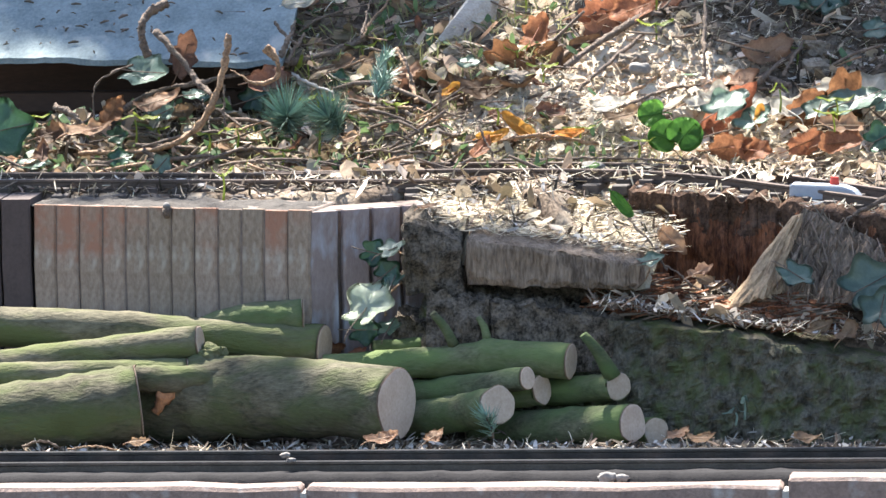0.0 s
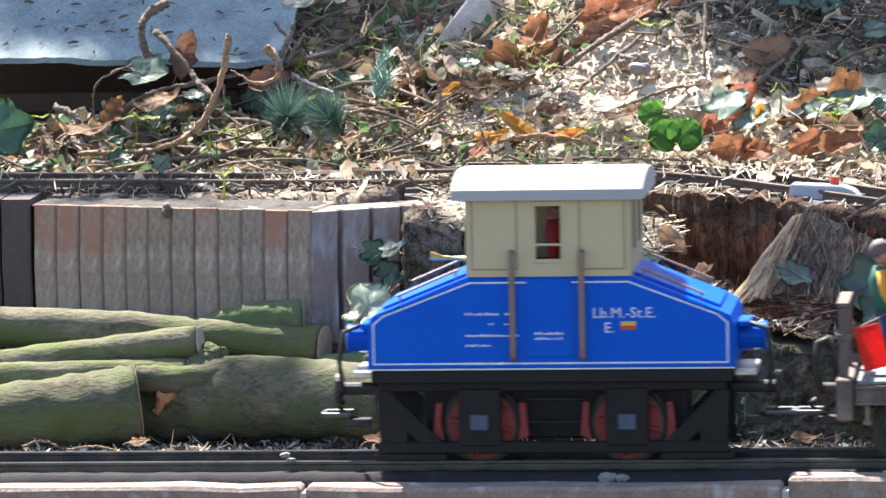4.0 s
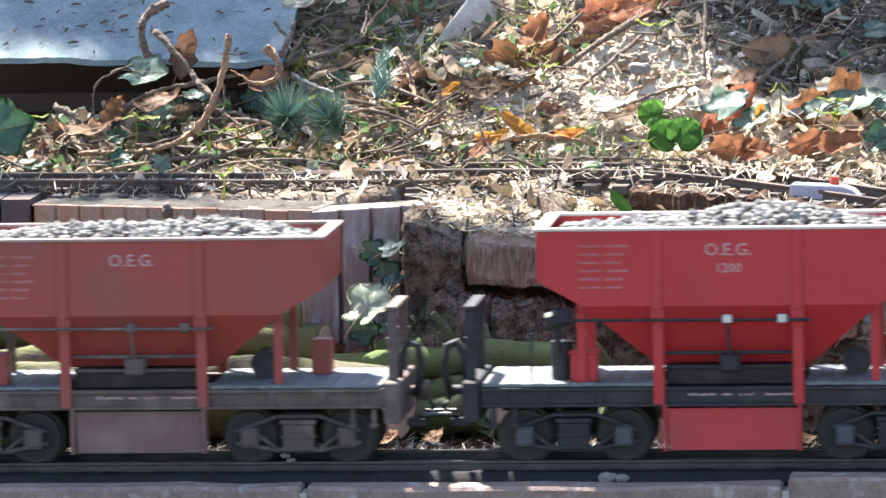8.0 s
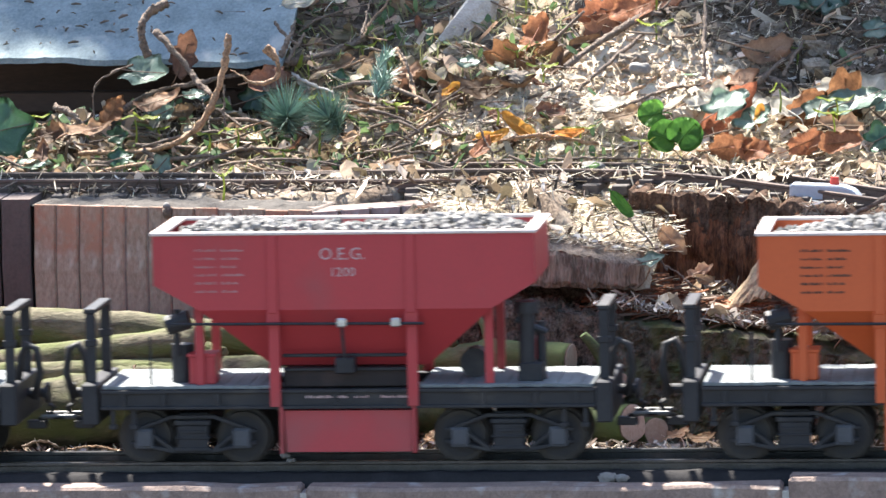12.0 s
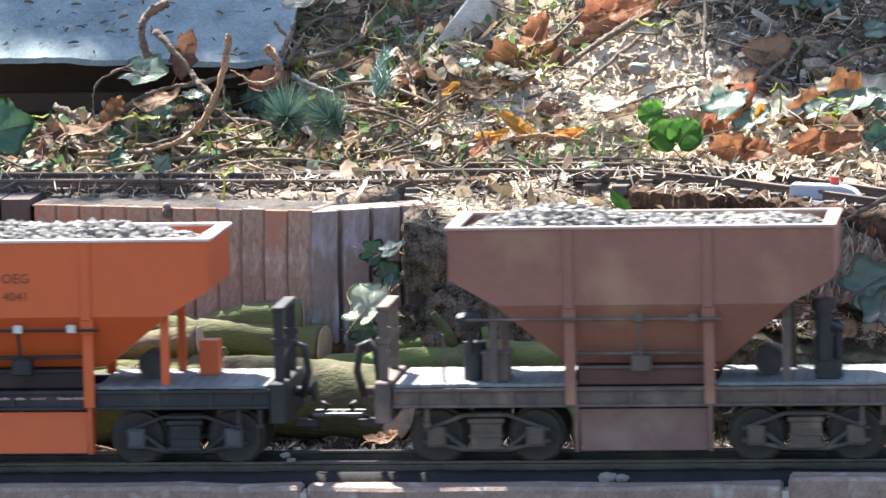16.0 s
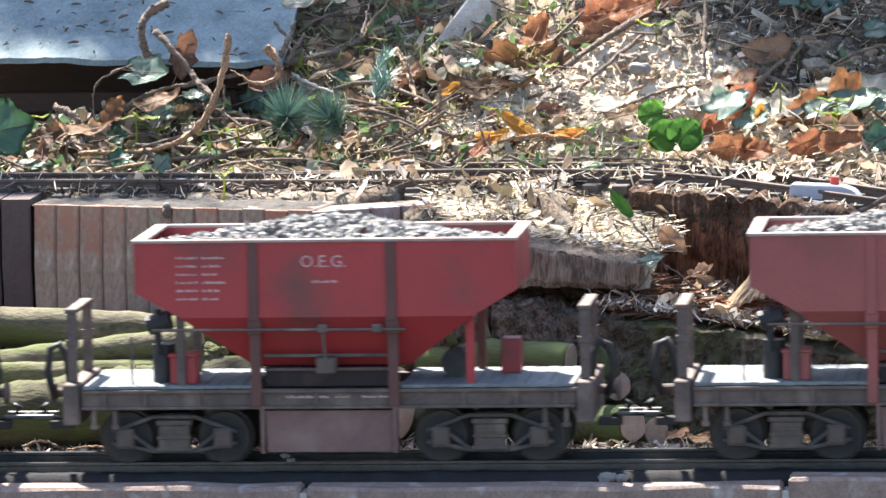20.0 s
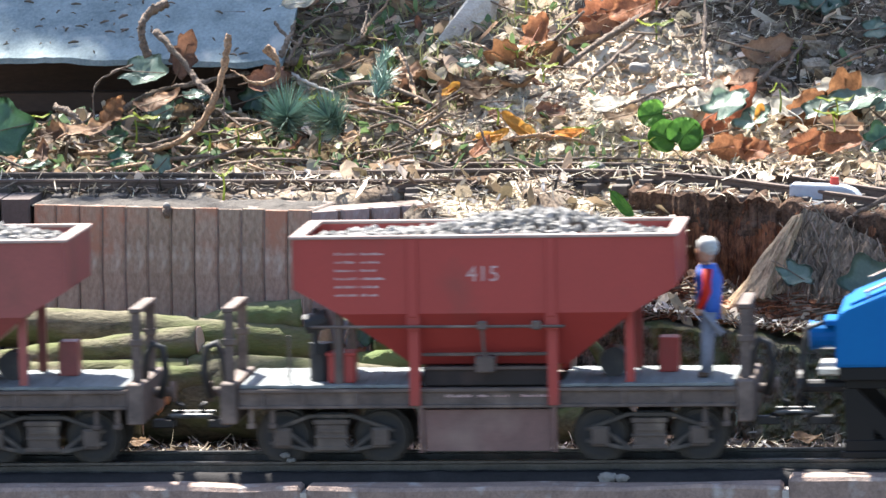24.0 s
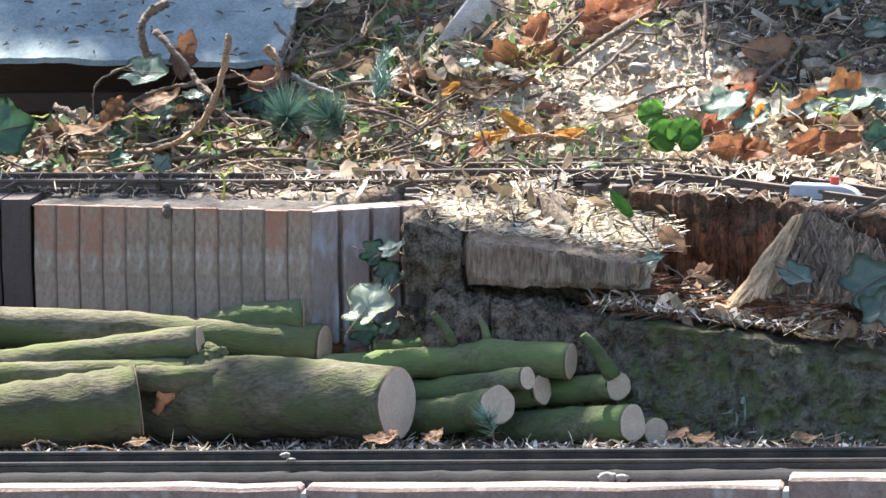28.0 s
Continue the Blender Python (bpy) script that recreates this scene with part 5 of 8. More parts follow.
WHEELDARK = mat("wheel_dark_red", (0.24, 0.022, 0.02), (0.15, 0.018, 0.016), 0.55)
TYRE = mat("bare_tyre", (0.4, 0.36, 0.32), (0.28, 0.25, 0.22), 0.4, metal=0.6)
BOXBLUE = mat("axle_box_blue", (0.05, 0.075, 0.11), (0.035, 0.05, 0.08), 0.5)
CABDARK = mat("cab_inside_gap_shade", (0.05, 0.045, 0.04), rough=0.8)
BRASS = mat("brass", (0.6, 0.42, 0.16), (0.45, 0.3, 0.12), 0.3, metal=0.9)
YELLOW = mat("paint_yellow", (0.75, 0.5, 0.05), rough=0.6, bump=0)
REDMARK = mat("paint_signal_red", (0.6, 0.06, 0.04), rough=0.6, bump=0)
LINE_WHITE = mat("line_white", (0.7, 0.72, 0.76), rough=0.5, bump=0)
GLASS = bpy.data.materials.new("window_glass")
GLASS.use_nodes = True
GLASS.node_tree.nodes["Principled BSDF"].inputs["Transmission Weight"].default_value = 1.0
GLASS.node_tree.nodes["Principled BSDF"].inputs["Roughness"].default_value = 0.02
GLASS.node_tree.nodes["Principled BSDF"].inputs["IOR"].default_value = 1.1
LENS = mat("lamp_lens", (0.8, 0.78, 0.7), rough=0.15, bump=0)

SIDE = [(0, 58), (0, 84), (2.5, 90), (8, 93), (62, 114.5), (160, 114.5), (214, 93), (219.5, 90), (222, 84), (222, 58)]


def side_panel(bm, outline, y0, y1, mi=0):
    a = [bm.verts.new((x, y0, z)) for x, z in outline]
    b = [bm.verts.new((x, y1, z)) for x, z in outline]
    n = len(a)
    for k in range(n):
        f = bm.faces.new((a[k], b[k], b[(k + 1) % n], a[(k + 1) % n]))
        f.material_index = mi
    bm.faces.new(a[::1])
    bm.faces.new(b[::-1])


def strip_along(bm, line, y, wide):
    """A thin raised paint line along a path on the side."""
    for (x0, z0), (x1, z1) in zip(line, line[1:]):
        d = math.hypot(x1 - x0, z1 - z0)
        m = Matrix.Translation(((x0 + x1) / 2, y, (z0 + z1) / 2)) @ pose(0, 0, 0, 0, -math.degrees(math.atan2(z1 - z0, x1 - x0)), 0)
        box(bm, -d / 2 - wide / 2, d / 2 + wide / 2, -0.12, 0.12, -wide / 2, wide / 2, 0, m)


def wall_with_holes(bm, us, zs, holes, y0, y1):
    """One sheet of wall in cells, with openings cut through it."""
    nu, nz = len(us) - 1, len(zs) - 1
    vert = {(i, k, d): bm.verts.new((us[i], y, zs[k])) for i in range(nu + 1) for k in range(nz + 1) for d, y in ((0, y0), (1, y1))}
    solid = {(i, k) for i in range(nu) for k in range(nz)} - holes
    for i, k in solid:
        bm.faces.new([vert[c] for c in ((i, k, 0), (i + 1, k, 0), (i + 1, k + 1, 0), (i, k + 1, 0))])
        bm.faces.new([vert[c] for c in ((i, k, 1), (i, k + 1, 1), (i + 1, k + 1, 1), (i + 1, k, 1))])
        for di, dk, a, b in ((-1, 0, (i, k), (i, k + 1)), (1, 0, (i + 1, k + 1), (i + 1, k)), (0, -1, (i + 1, k), (i, k)), (0, 1, (i, k + 1), (i + 1, k + 1))):
            if (i + di, k + dk) not in solid:
                bm.faces.new([vert[(*a, 0)], vert[(*b, 0)], vert[(*b, 1)], vert[(*a, 1)]])


def locomotive(label, blue, cab_paint, lined, red_wheels):
    lo = thing("electric_locomotive", label, "model locomotive", "locomotives of the train")
    body = new("body_shell")
    body.parent = lo
    bm = bmesh.new()
    side_panel(bm, SIDE, -46, 46)
    bmesh.ops.bevel(bm, geom=[e for e in bm.edges if all(abs(v.co.y) > 45 for v in e.verts) and e.verts[0].co.y * e.verts[1].co.y > 0], offset=1.6, segments=2, affect="EDGES")
    part("hull", bm, blue, body, scale=MM)
    for sheet in ([(9, 95.4), (61, 116.2), (61, 114), (9, 93.2)], [(213, 93.2), (161, 114), (161, 116.2), (213, 95.4)]):
        bm = bmesh.new()
        side_panel(bm, sheet, -34, 34)
        part("bonnet_cover", bm, blue, body, scale=MM)
    for s in (-1, 1):
        for y in (-39, 39):
            bm = bmesh.new()
            x0, x1 = (18, 56) if s < 0 else (204, 166)
            p, q = Vector((x0, y, 102.5)), Vector((x1, y, 118.5))
            cyl(bm, p, q, 0.8, 6)
            for f in (0.05, 0.95):
                r = p.lerp(q, f)
                cyl(bm, r, r - Vector((0, 0, 5)), 0.7, 6)
            part("bonnet_rail", bm, BROWNROD, body, "thin brown bonnet handrail", scale=MM)
    if lined:
        bm = bmesh.new()
        strip_along(bm, [(4, 62), (4, 86), (10, 91), (63, 111), (159, 111), (212, 91), (218, 86), (218, 62), (4, 62)], -46.15, 1.0)
        strip_along(bm, [(0.5, 58.6), (221.5, 58.6)], -46.15, 0.9)
        part("lining", bm, LINE_WHITE, body, "thin white painted lining", scale=MM)
    # cab: walls with real openings
    cab = new("cab")
    cab.parent = lo
    for s in (-1, 1):
        y = s * 44.5
        bm = bmesh.new()
        wall_with_holes(bm, [62, 103, 119, 160], [114.5, 124, 158, 166], {(1, 1)}, y - 1.2, y + 1.2)
        part("cab_side", bm, cab_paint, cab, scale=MM)
        if lined:
            bm = bmesh.new()
            for x0, x1 in ((65, 92), (130, 157)):
                strip_along(bm, [(x0, 119), (x0, 161), (x1, 161), (x1, 119), (x0, 119)], y + s * 1.5, 0.6)
            part("panel_line", bm, BROWNROD, cab, "dark panel outline", scale=MM)
        bm = bmesh.new()
        for x0, x1, z0, z1 in ((101.5, 103.5, 123, 160), (118.5, 120.5, 123, 160), (103.5, 118.5, 122.5, 125), (103.5, 118.5, 157, 160), (103.5, 118.5, 133, 134.5)):
            box(bm, x0, x1, y + s * 0.6 - 1.1, y + s * 0.6 + 1.1, z0, z1, 0.2)
        part("window_frame", bm, cab_paint, cab, scale=MM)
        bm = bmesh.new()
        box(bm, 103.5, 118.5, y - 0.3, y + 0.3, 125, 157)
        pane = part("window_pane", bm, GLASS, cab, "clear window pane", scale=MM)
        pane.visible_shadow = False
        bm = bmesh.new()
        box(bm, 97, 125, s * 46 - 0.5, s * 46 + 0.5, 66, 112, 0.4)
        for z in (112, 89):
            box(bm, 97, 125, s * 46.4 - 0.5, s * 46.4 + 0.5, z - 0.5, z + 0.5, 0)
        part("door", bm, blue, lo, "blue cab door panel", scale=MM)
        if not lined:
            # Dark strips paint the shade in the gap of the half-open door.
            bm = bmesh.new()
            box(bm, 95, 100, s * 46.3 - 0.2, s * 46.3 + 0.2, 64, 114)
            box(bm, 95, 99, s * 45.8 - 0.2, s * 45.8 + 0.2, 114, 164)
            part("door_gap", bm, CABDARK, lo, "dark strip painted for the half-open door's gap shade", scale=MM)
            bm = bmesh.new()
            box(bm, 96, 126, s * 47 - 1.5, s * 47 + 1.5, 62.5, 64.5, 0.3)
            part("door_step", bm, LINE_WHITE, lo, "pale door sill", scale=MM)
        for x in (89, 131):
            bm = bmesh.new()
            tube(bm, smooth_line([(x, s * 46, 66.5), (x, s * 50, 68), (x, s * 50, 97), (x, s * 50, 127), (x, s * 46, 129)], 14), 1.9, 8)
            part("grab_rail", bm, BROWNROD, lo, "long brown grab rail", scale=MM)
    for s, x in ((-1, 62), (1, 160)):
        bm = bmesh.new()
        wall_with_holes(bm, [-43.3, -34, -6, 6, 34, 43.3], [114.5, 128, 158, 166], {(1, 1), (3, 1)}, -1.2, 1.2)
        bmesh.ops.transform(bm, matrix=Matrix.Translation((x, 0, 0)) @ pose(0, 0, 0, 0, 0, 90), verts=bm.verts)
        part("cab_end", bm, cab_paint, cab, scale=MM)
        for y0, y1 in ((-34, -6), (6, 34)):
            bm = bmesh.new()
            box(bm, x - 0.3, x + 0.3, y0, y1, 128, 158)
            pane = part("window_pane", bm, GLASS, cab, "clear window pane", scale=MM)
            pane.visible_shadow = False
    bm = bmesh.new()
    box(bm, 63.5, 158.5, -43, 43, 114.6, 116.5)
    box(bm, 84, 92, -20, 20, 116.5, 142)
    part("cab_floor", bm, CABDARK, cab, scale=MM)
    # arched roof
    bm = bmesh.new()
    for x0, x1, grow in ((53, 169, 0.0),):
        sec = [(-50, 161), (-50, 167.2)] + [(50 * math.sin(a) / math.sin(1.15) * 0.992, 167.6 + 9.0 * (math.cos(a) - math.cos(1.15)) / (1 - math.cos(1.15))) for a in np.linspace(-1.15, 1.15, 17)] + [(50, 167.2), (50, 161)]
        rings = []
        for x in (x0, x0 + 1.5, x0 + 4, x1 - 4, x1 - 1.5, x1):
            e = min(x - x0, x1 - x)
            sh = 0.965 if e == 0 else (0.985 if e < 2 else 1.0)
            rings.append([bm.verts.new((x, y * sh, 162 + (z - 162) * (0.93 if e == 0 else (0.97 if e < 2 else 1.0)))) for y, z in sec])
        n = len(sec)
        for a, b in zip(rings, rings[1:]):
            for k in range(n):
                bm.faces.new((a[k], a[(k + 1) % n], b[(k + 1) % n], b[k])).smooth = 2 <= k < n - 3
        bm.faces.new(rings[0][::-1])
        bm.faces.new(rings[-1])
    part("roof", bm, ROOF, cab, "pale grey arched cab roof", scale=MM)
    # ends: lamps, buffers
    for s, x in ((-1, 0), (1, 222)):
        bm = bmesh.new()
        cyl(bm, (x - s * 2, 0, 72), (x + s * 15, 0, 72), 8.5, 20)
        cyl(bm, (x + s * 15, 0, 72), (x + s * 17, 0, 72), 9.2, 20)
        box(bm, min(x, x + s * 8), max(x, x + s * 8), -14, 14, 79, 83, 0.8)
        lamp = part("headlamp", bm, blue, lo, "blue barrel headlamp", scale=MM)
        bm = bmesh.new()
        cyl(bm, (x + s * 16.5, 0, 72), (x + s * 17.6, 0, 72), 7.4, 18)
        part("lens", bm, LENS, lamp, "pale lamp lens", scale=MM)
        bm = bmesh.new()
        tube(bm, [(x + s * 8, -16, 82), (x + s * 18, -16, 78), (x + s * 21, -16, 60), (x + s * 19, -16, 42)], 1.5, 8)
        part("brake_hose", bm, HOSE, lo, "curved black brake hose", scale=MM)
        bm = bmesh.new()
        cyl(bm, (x - s * 4, 0, 41), (x + s * 22, 0, 41), 4, 12)
        cyl(bm, (x + s * 22, 0, 41), (x + s * 25, 0, 41), 10, 20)
        part("buffer", bm, FRAME_BLACK, lo, "black centre buffer", scale=MM)
        bm = bmesh.new()
        box(bm, min(x - s * 2, x + s * 12), max(x - s * 2, x + s * 12), -22, 22, 50, 55, 1.0)
        part("step_plate", bm, BRIGHT, lo, "bright end step plate", scale=MM)
        coupler(lo, x + s * 4, s, 27)
    # running gear
    under = new("running_gear")
    under.parent = lo
    for s in (-1, 1):
        y = s * 35
        bm = bmesh.new()
        box(bm, 6, 216, y - 2, y + 2, 44, 57.5, 0.5)
        box(bm, 2, 220, s * 42 - 3, s * 42 + 3, 50, 58, 0.5)
        part("side_frame", bm, LOCO_BLACK, under, scale=MM)
        bm = bmesh.new()
        box(bm, 4, 218, y - 2, y + 2, 6, 13, 0.6)
        part("guard_rail", bm, LOCO_BLACK, under, scale=MM)
        for x0, x1, z0, z1, d in ((2, 46, 2, 6, 3), (176, 220, 2, 6, 3), (96, 128, 24, 26, 1.5), (96, 128, 38, 40, 1.5)):
            bm = bmesh.new()
            box(bm, x0, x1, y - d, y + d, z0, z1, 0.4)
            part("tie_bar" if d < 2 else "step", bm, LOCO_BLACK, under, scale=MM)
        for pts in ([(4, 44), (12, 44), (44, 12), (44, 6), (30, 6), (30, 12), (22, 20), (22, 6), (6, 6)], [(218, 44), (216, 6), (200, 6), (200, 20), (192, 12), (192, 6), (178, 6), (178, 12), (210, 44)]):
            bm = bmesh.new()
            side_panel(bm, pts, y - 1.5, y + 1.5)
            part("frame_stay", bm, LOCO_BLACK, under, scale=MM)
        for x in (66.5, 156):
            bm = bmesh.new()
            box(bm, x - 13, x + 13, y - 2.6, y + 2.6, 10, 46, 1.0)
            cyl(bm, (x - 16, y, 44), (x + 16, y, 44), 2.2, 8)
            part("axle_guide", bm, LOCO_BLACK, under, scale=MM)
            bm = bmesh.new()
            box(bm, x - 5.5, x + 5.5, y + s * 3.6 - 1.5, y + s * 3.6 + 1.5, 20, 30, 0.8)
            part("axle_box", bm, BOXBLUE, under, "blue-grey axle box", scale=MM)
            for d in (-1, 1):
                bm = bmesh.new()
                side_panel(bm, [(x + d * 23.5, 36), (x + d * 27, 36), (x + d * 29, 16), (x + d * 22.5, 13), (x + d * 24.5, 24)] if d > 0 else [(x + d * 23.5, 36), (x + d * 24.5, 24), (x + d * 22.5, 13), (x + d * 29, 16), (x + d * 27, 36)], s * 28 - 2, s * 28 + 2)
                part("brake_hanger", bm, WHEELRED if red_wheels else WHEELDARK, under, "red brake hanger", scale=MM)
    bm = bmesh.new()
    box(bm, 30, 192, -14, 14, 12, 52, 1)
    part("gear_block", bm, LOCO_BLACK, under, scale=MM)
    for x in (66.5, 156):
        wheelset("wheelset", 22.0, under, x, WHEELRED, WHEELRED if red_wheels else WHEELDARK, 8, TYRE if red_wheels else WHEEL_STEEL)
    return lo


loco_a = locomotive("bright blue toy electric locomotive with a beige cab and white lining", BLUE_A, BEIGE, True, False)
words("Lb.M.-St.E.", 9.0, (156, -46.3, 92), LINE_WHITE, loco_a)
words("E.", 9.0, (147, -46.3, 83), LINE_WHITE, loco_a)
bm = bmesh.new()
box(bm, 154, 163, -46.4, -46.1, 84.5, 87)
part("badge", bm, YELLOW, loco_a, "small yellow badge", scale=MM)
bm = bmesh.new()
box(bm, 154, 163, -46.4, -46.1, 82, 84.5)
part("badge", bm, REDMARK, loco_a, "small orange-red badge", scale=MM)
bars([(60, 80, 92), (84, 90, 92), (74, 78, 86), (84, 91, 86), (60, 92, 79), (60, 76, 73), (60, 84, 62)], LINE_WHITE, loco_a, -46.2)
bars([(102, 120, 80), (102, 120, 77)], LINE_WHITE, loco_a, -46.6)
bm = bmesh.new()
cyl(bm, (44, -12, 123), (60, -12, 121), 1.2, 8, 1.0)
cyl(bm, (36, -12, 124), (46, -12, 122), 2.8, 10, 1.0)
cyl(bm, (46, 0, 121), (60, 0, 121), 1.2, 8)
part("air_horn", bm, BRASS, loco_a, "shiny twin air horn", scale=MM)
loco_b = locomotive("blue toy electric locomotive with a white cab and red wheels", BLUE_B, CREAM, False, True)
words("Lb.M.-St.E.", 8.5, (150, -46.3, 95), LINE_WHITE, loco_b)
words("E1", 10.0, (152, -46.3, 81.5), LINE_WHITE, loco_b)
bm = bmesh.new()
box(bm, 141, 163, -46.4, -46.1, 87, 90.5)
part("badge", bm, YELLOW, loco_b, "yellow winged badge", scale=MM)
bars([(60, 90, 76), (72, 90, 71), (72, 90, 66), (34, 52, 60), (60, 82, 60)], LINE_WHITE, loco_b, -46.2)
bm = bmesh.new()
cyl(bm, (160, -14, 121), (176, -14, 123), 1.2, 8, 1.4)
cyl(bm, (174, -14, 122.5), (186, -14, 124.5), 1.4, 12, 4.0)
part("air_horn", bm, CREAM, loco_b, "pale trumpet-shaped air horn", scale=MM)
trainset += [(loco_a, 0.0), (loco_b, 3.249)]


# ---- toy figures, each one plain mesh ----
SKIN = mat("figure_skin", (0.5, 0.27, 0.18), rough=0.6, bump=0)
FIGURE = {
    "yellow": mat("figure_yellow", (0.75, 0.4, 0.04), rough=0.6), "green": mat("figure_green", (0.03, 0.14, 0.09), rough=0.6), "navy": mat("figure_navy", (0.03, 0.05, 0.13), rough=0.6),
    "red": mat("figure_red", (0.85, 0.05, 0.03), rough=0.6, through_light=0.5), "maroon": mat("figure_maroon", (0.4, 0.03, 0.05), rough=0.6), "blue": mat("figure_blue", (0.03, 0.12, 0.5), rough=0.6),
    "grey": mat("figure_grey", (0.2, 0.22, 0.28), rough=0.7), "pale": mat("figure_pale", (0.5, 0.49, 0.46), rough=0.7), "cap": mat("figure_cap", (0.16, 0.13, 0.13), rough=0.7), "boot": mat("figure_boot", (0.1, 0.06, 0.04), rough=0.7),
}


def figure(label, shirt, vest, trousers, flag, turned=1, bust=False, cap="cap"):
    mats = [SKIN, FIGURE[shirt], FIGURE[vest], FIGURE[trousers], FIGURE[cap], FIGURE["boot"], FIGURE["red"]]
    bm = bmesh.new()
    t = turned
    for y in () if bust else (-4.2, 4.2):
        tube(bm, [(0.5, y, 3), (0, y, 18), (0, y * 0.9, 38)], [3.2, 3.6, 5.0], 10, mi=3)
        box(bm, -4 if t < 0 else -2, 2 if t < 0 else 4, y - 2.6, y + 2.6, 0, 3.6, 0.8, mi=5)
    tube(bm, [(0, 0, 34), (0, 0, 42), (1.6 * t, 0, 57), (2.6 * t, 0, 65)], [6.6, 6.8, 8.2, 5.2], 12, mi=2)
    for y in (-8.2, 8.2):
        tube(bm, [(2.0 * t, y * 0.85, 63), (1.6 * t, y * 1.15, 50), (5.0 * t, y * 1.15, 40)], [3.0, 2.8, 2.2], 8, mi=1)
        tube(bm, [(5.0 * t, y * 1.15, 40), (6.6 * t, y * 1.1, 36.5)], [2.2, 1.8], 8, mi=0)
    tube(bm, [(2.6 * t, 0, 64), (3.2 * t, 0, 67)], [3.2, 3.0], 10, mi=0)
    tube(bm, [(3.4 * t, 0, 66), (3.8 * t, 0, 68), (4.0 * t, 0, 72), (3.6 * t, 0, 75)], [3.2, 4.8, 5.4, 5.0], 12, mi=0)
    tube(bm, [(2.4 * t, 0, 70.5), (2.8 * t, 0, 73.5), (3.0 * t, 0, 78), (2.7 * t, 0, 81)], [4.6, 6.2, 6.0, 2.8], 12, mi=4)
    if flag:
        cyl(bm, (6, -9.5, 38), (-18, -9.5, 31), 0.6, 6, mi=4)
        box(bm, -9, 7, -12, -11, 2, 29, 0.2, m=Matrix.Translation((-9, 0, 3)) @ pose(0, 0, 0, 0, -5, 0), mi=6)
    elif not bust:
        tube(bm, [(9 * t, -8, 47), (1 * t, -10, 36), (-9 * t, -10, 26)], [1.2, 1.2, 2.6], 6, mi=3)
    return tagged(part("toy_figure", bm, mats, None, scale=MM if bust or flag else MM * 1.05), label, "toy figure", "toy railway figures")


flagman = figure("toy figure in green vest holding a red flag", "yellow", "green", "navy", True, 1)
rider = figure("toy figure in blue vest and pale cap on deck", "red", "blue", "grey", False, -1, cap="pale")
driver = figure("toy driver in red seen through the cab window", "red", "maroon", "navy", False, -1, True)
trainset += [(flagman, 0.3277), (rider, 2.9208), (driver, 0.0)]
RIDES = {flagman: (-0.0110, 0.004, 0.0490), rider: (0.248, -0.012, 0.0490), driver: (0.1165, -0.026, 0.0827)}
LEANS = {flagman: -9.0, rider: 4.0}     # degrees by which a figure leans along the track


# ---- the bank's loose things ----
def on_ground(x, y, lift=0.0):
    return Vector((x, y, float(ground_z(x, y)) + lift))


def litter(name, label, material, spots, size, width, seed, tilt=0.5, lift=0.0025, kind="litter"):
    """Many small curled strips lying about: straw, bark flakes, needles."""
    rng = np.random.default_rng(seed)
    V, F = [], []
    for n, (x0, x1, y0, y1, zf) in spots:
        for _ in range(n):
            x, y = rng.uniform(x0, x1), rng.uniform(y0, y1)
            if zf is None and x < -0.2 and y > 0.455:
                continue
            if zf is None and y > 0.43 and any(((x - sx) / rx) ** 2 + ((y - sy) / ry) ** 2 < 0.8 for sx, sy, rx, ry in SANDY_SUNLIT) and rng.random() < ((0.8 if y > 0.462 else 0.4) if material is STRAW else 0.9):
                continue
            if zf is None and material is BARKBIT and x > -0.08 and 0.36 < y < 0.48 and rng.random() < 0.78:
                continue
            z = float(ground_z(x, y)) if zf is None else zf(x, y)
            z += lift + rng.uniform(0, 0.003)
            L, w = rng.uniform(*size), rng.uniform(*width)
            a, p = rng.uniform(0, 6.283), rng.normal(0, tilt)
            d = np.array([math.cos(a) * math.cos(p), math.sin(a) * math.cos(p), math.sin(p)])
            s = np.array([-math.sin(a), math.cos(a), rng.normal(0, 0.4)])
            s /= np.linalg.norm(s)
            u = np.cross(d, s)
            bend = rng.uniform(-0.3, 0.3) * L
            b = len(V) * 8
            rows = []
            for k, f in enumerate((-0.5, -0.17, 0.17, 0.5)):
                c = np.array([x, y, z]) + d * L * f + s * bend * (f * f)
                ww = w * (0.45 if k in (0, 3) else 1.0)
                rows += [c + s * ww / 2, c - s * ww / 2 + u * w * 0.3]
            V.append(rows)
            F += [(b + 2 * k, b + 2 * k + 1, b + 2 * k + 3, b + 2 * k + 2) for k in range(3)]
    return tagged(arrays(name, np.array(V).reshape(-1, 3), F, material), label, kind, kind="stuff")


def ledge_top(x, y):
    return max(0.074 - 0.14 * max(0.0, x - 0.06), float(ground_z(x, y)))


bm = bmesh.new()
bmesh.ops.create_grid(bm, x_segments=60, y_segments=30, size=1.0)
for v in bm.verts:
    x, y = 0.03 + v.co.x * 0.076, 0.252 + v.co.y * 0.066
    edge = max(abs(v.co.x), abs(v.co.y))
    z = chunk_top(x, y) + 0.004 * noise.fractal(Vector((x, y, 1)) * 90, 1.0, 2.0, 4) - 0.02 * max(0.0, edge - 0.78) / 0.22
    v.co = Vector((x, y, z))
tagged(part("needle_mat", bm, MAT_PALE, None, smooth=True), "mat of dry needles and straw on the stump", "litter", kind="stuff")

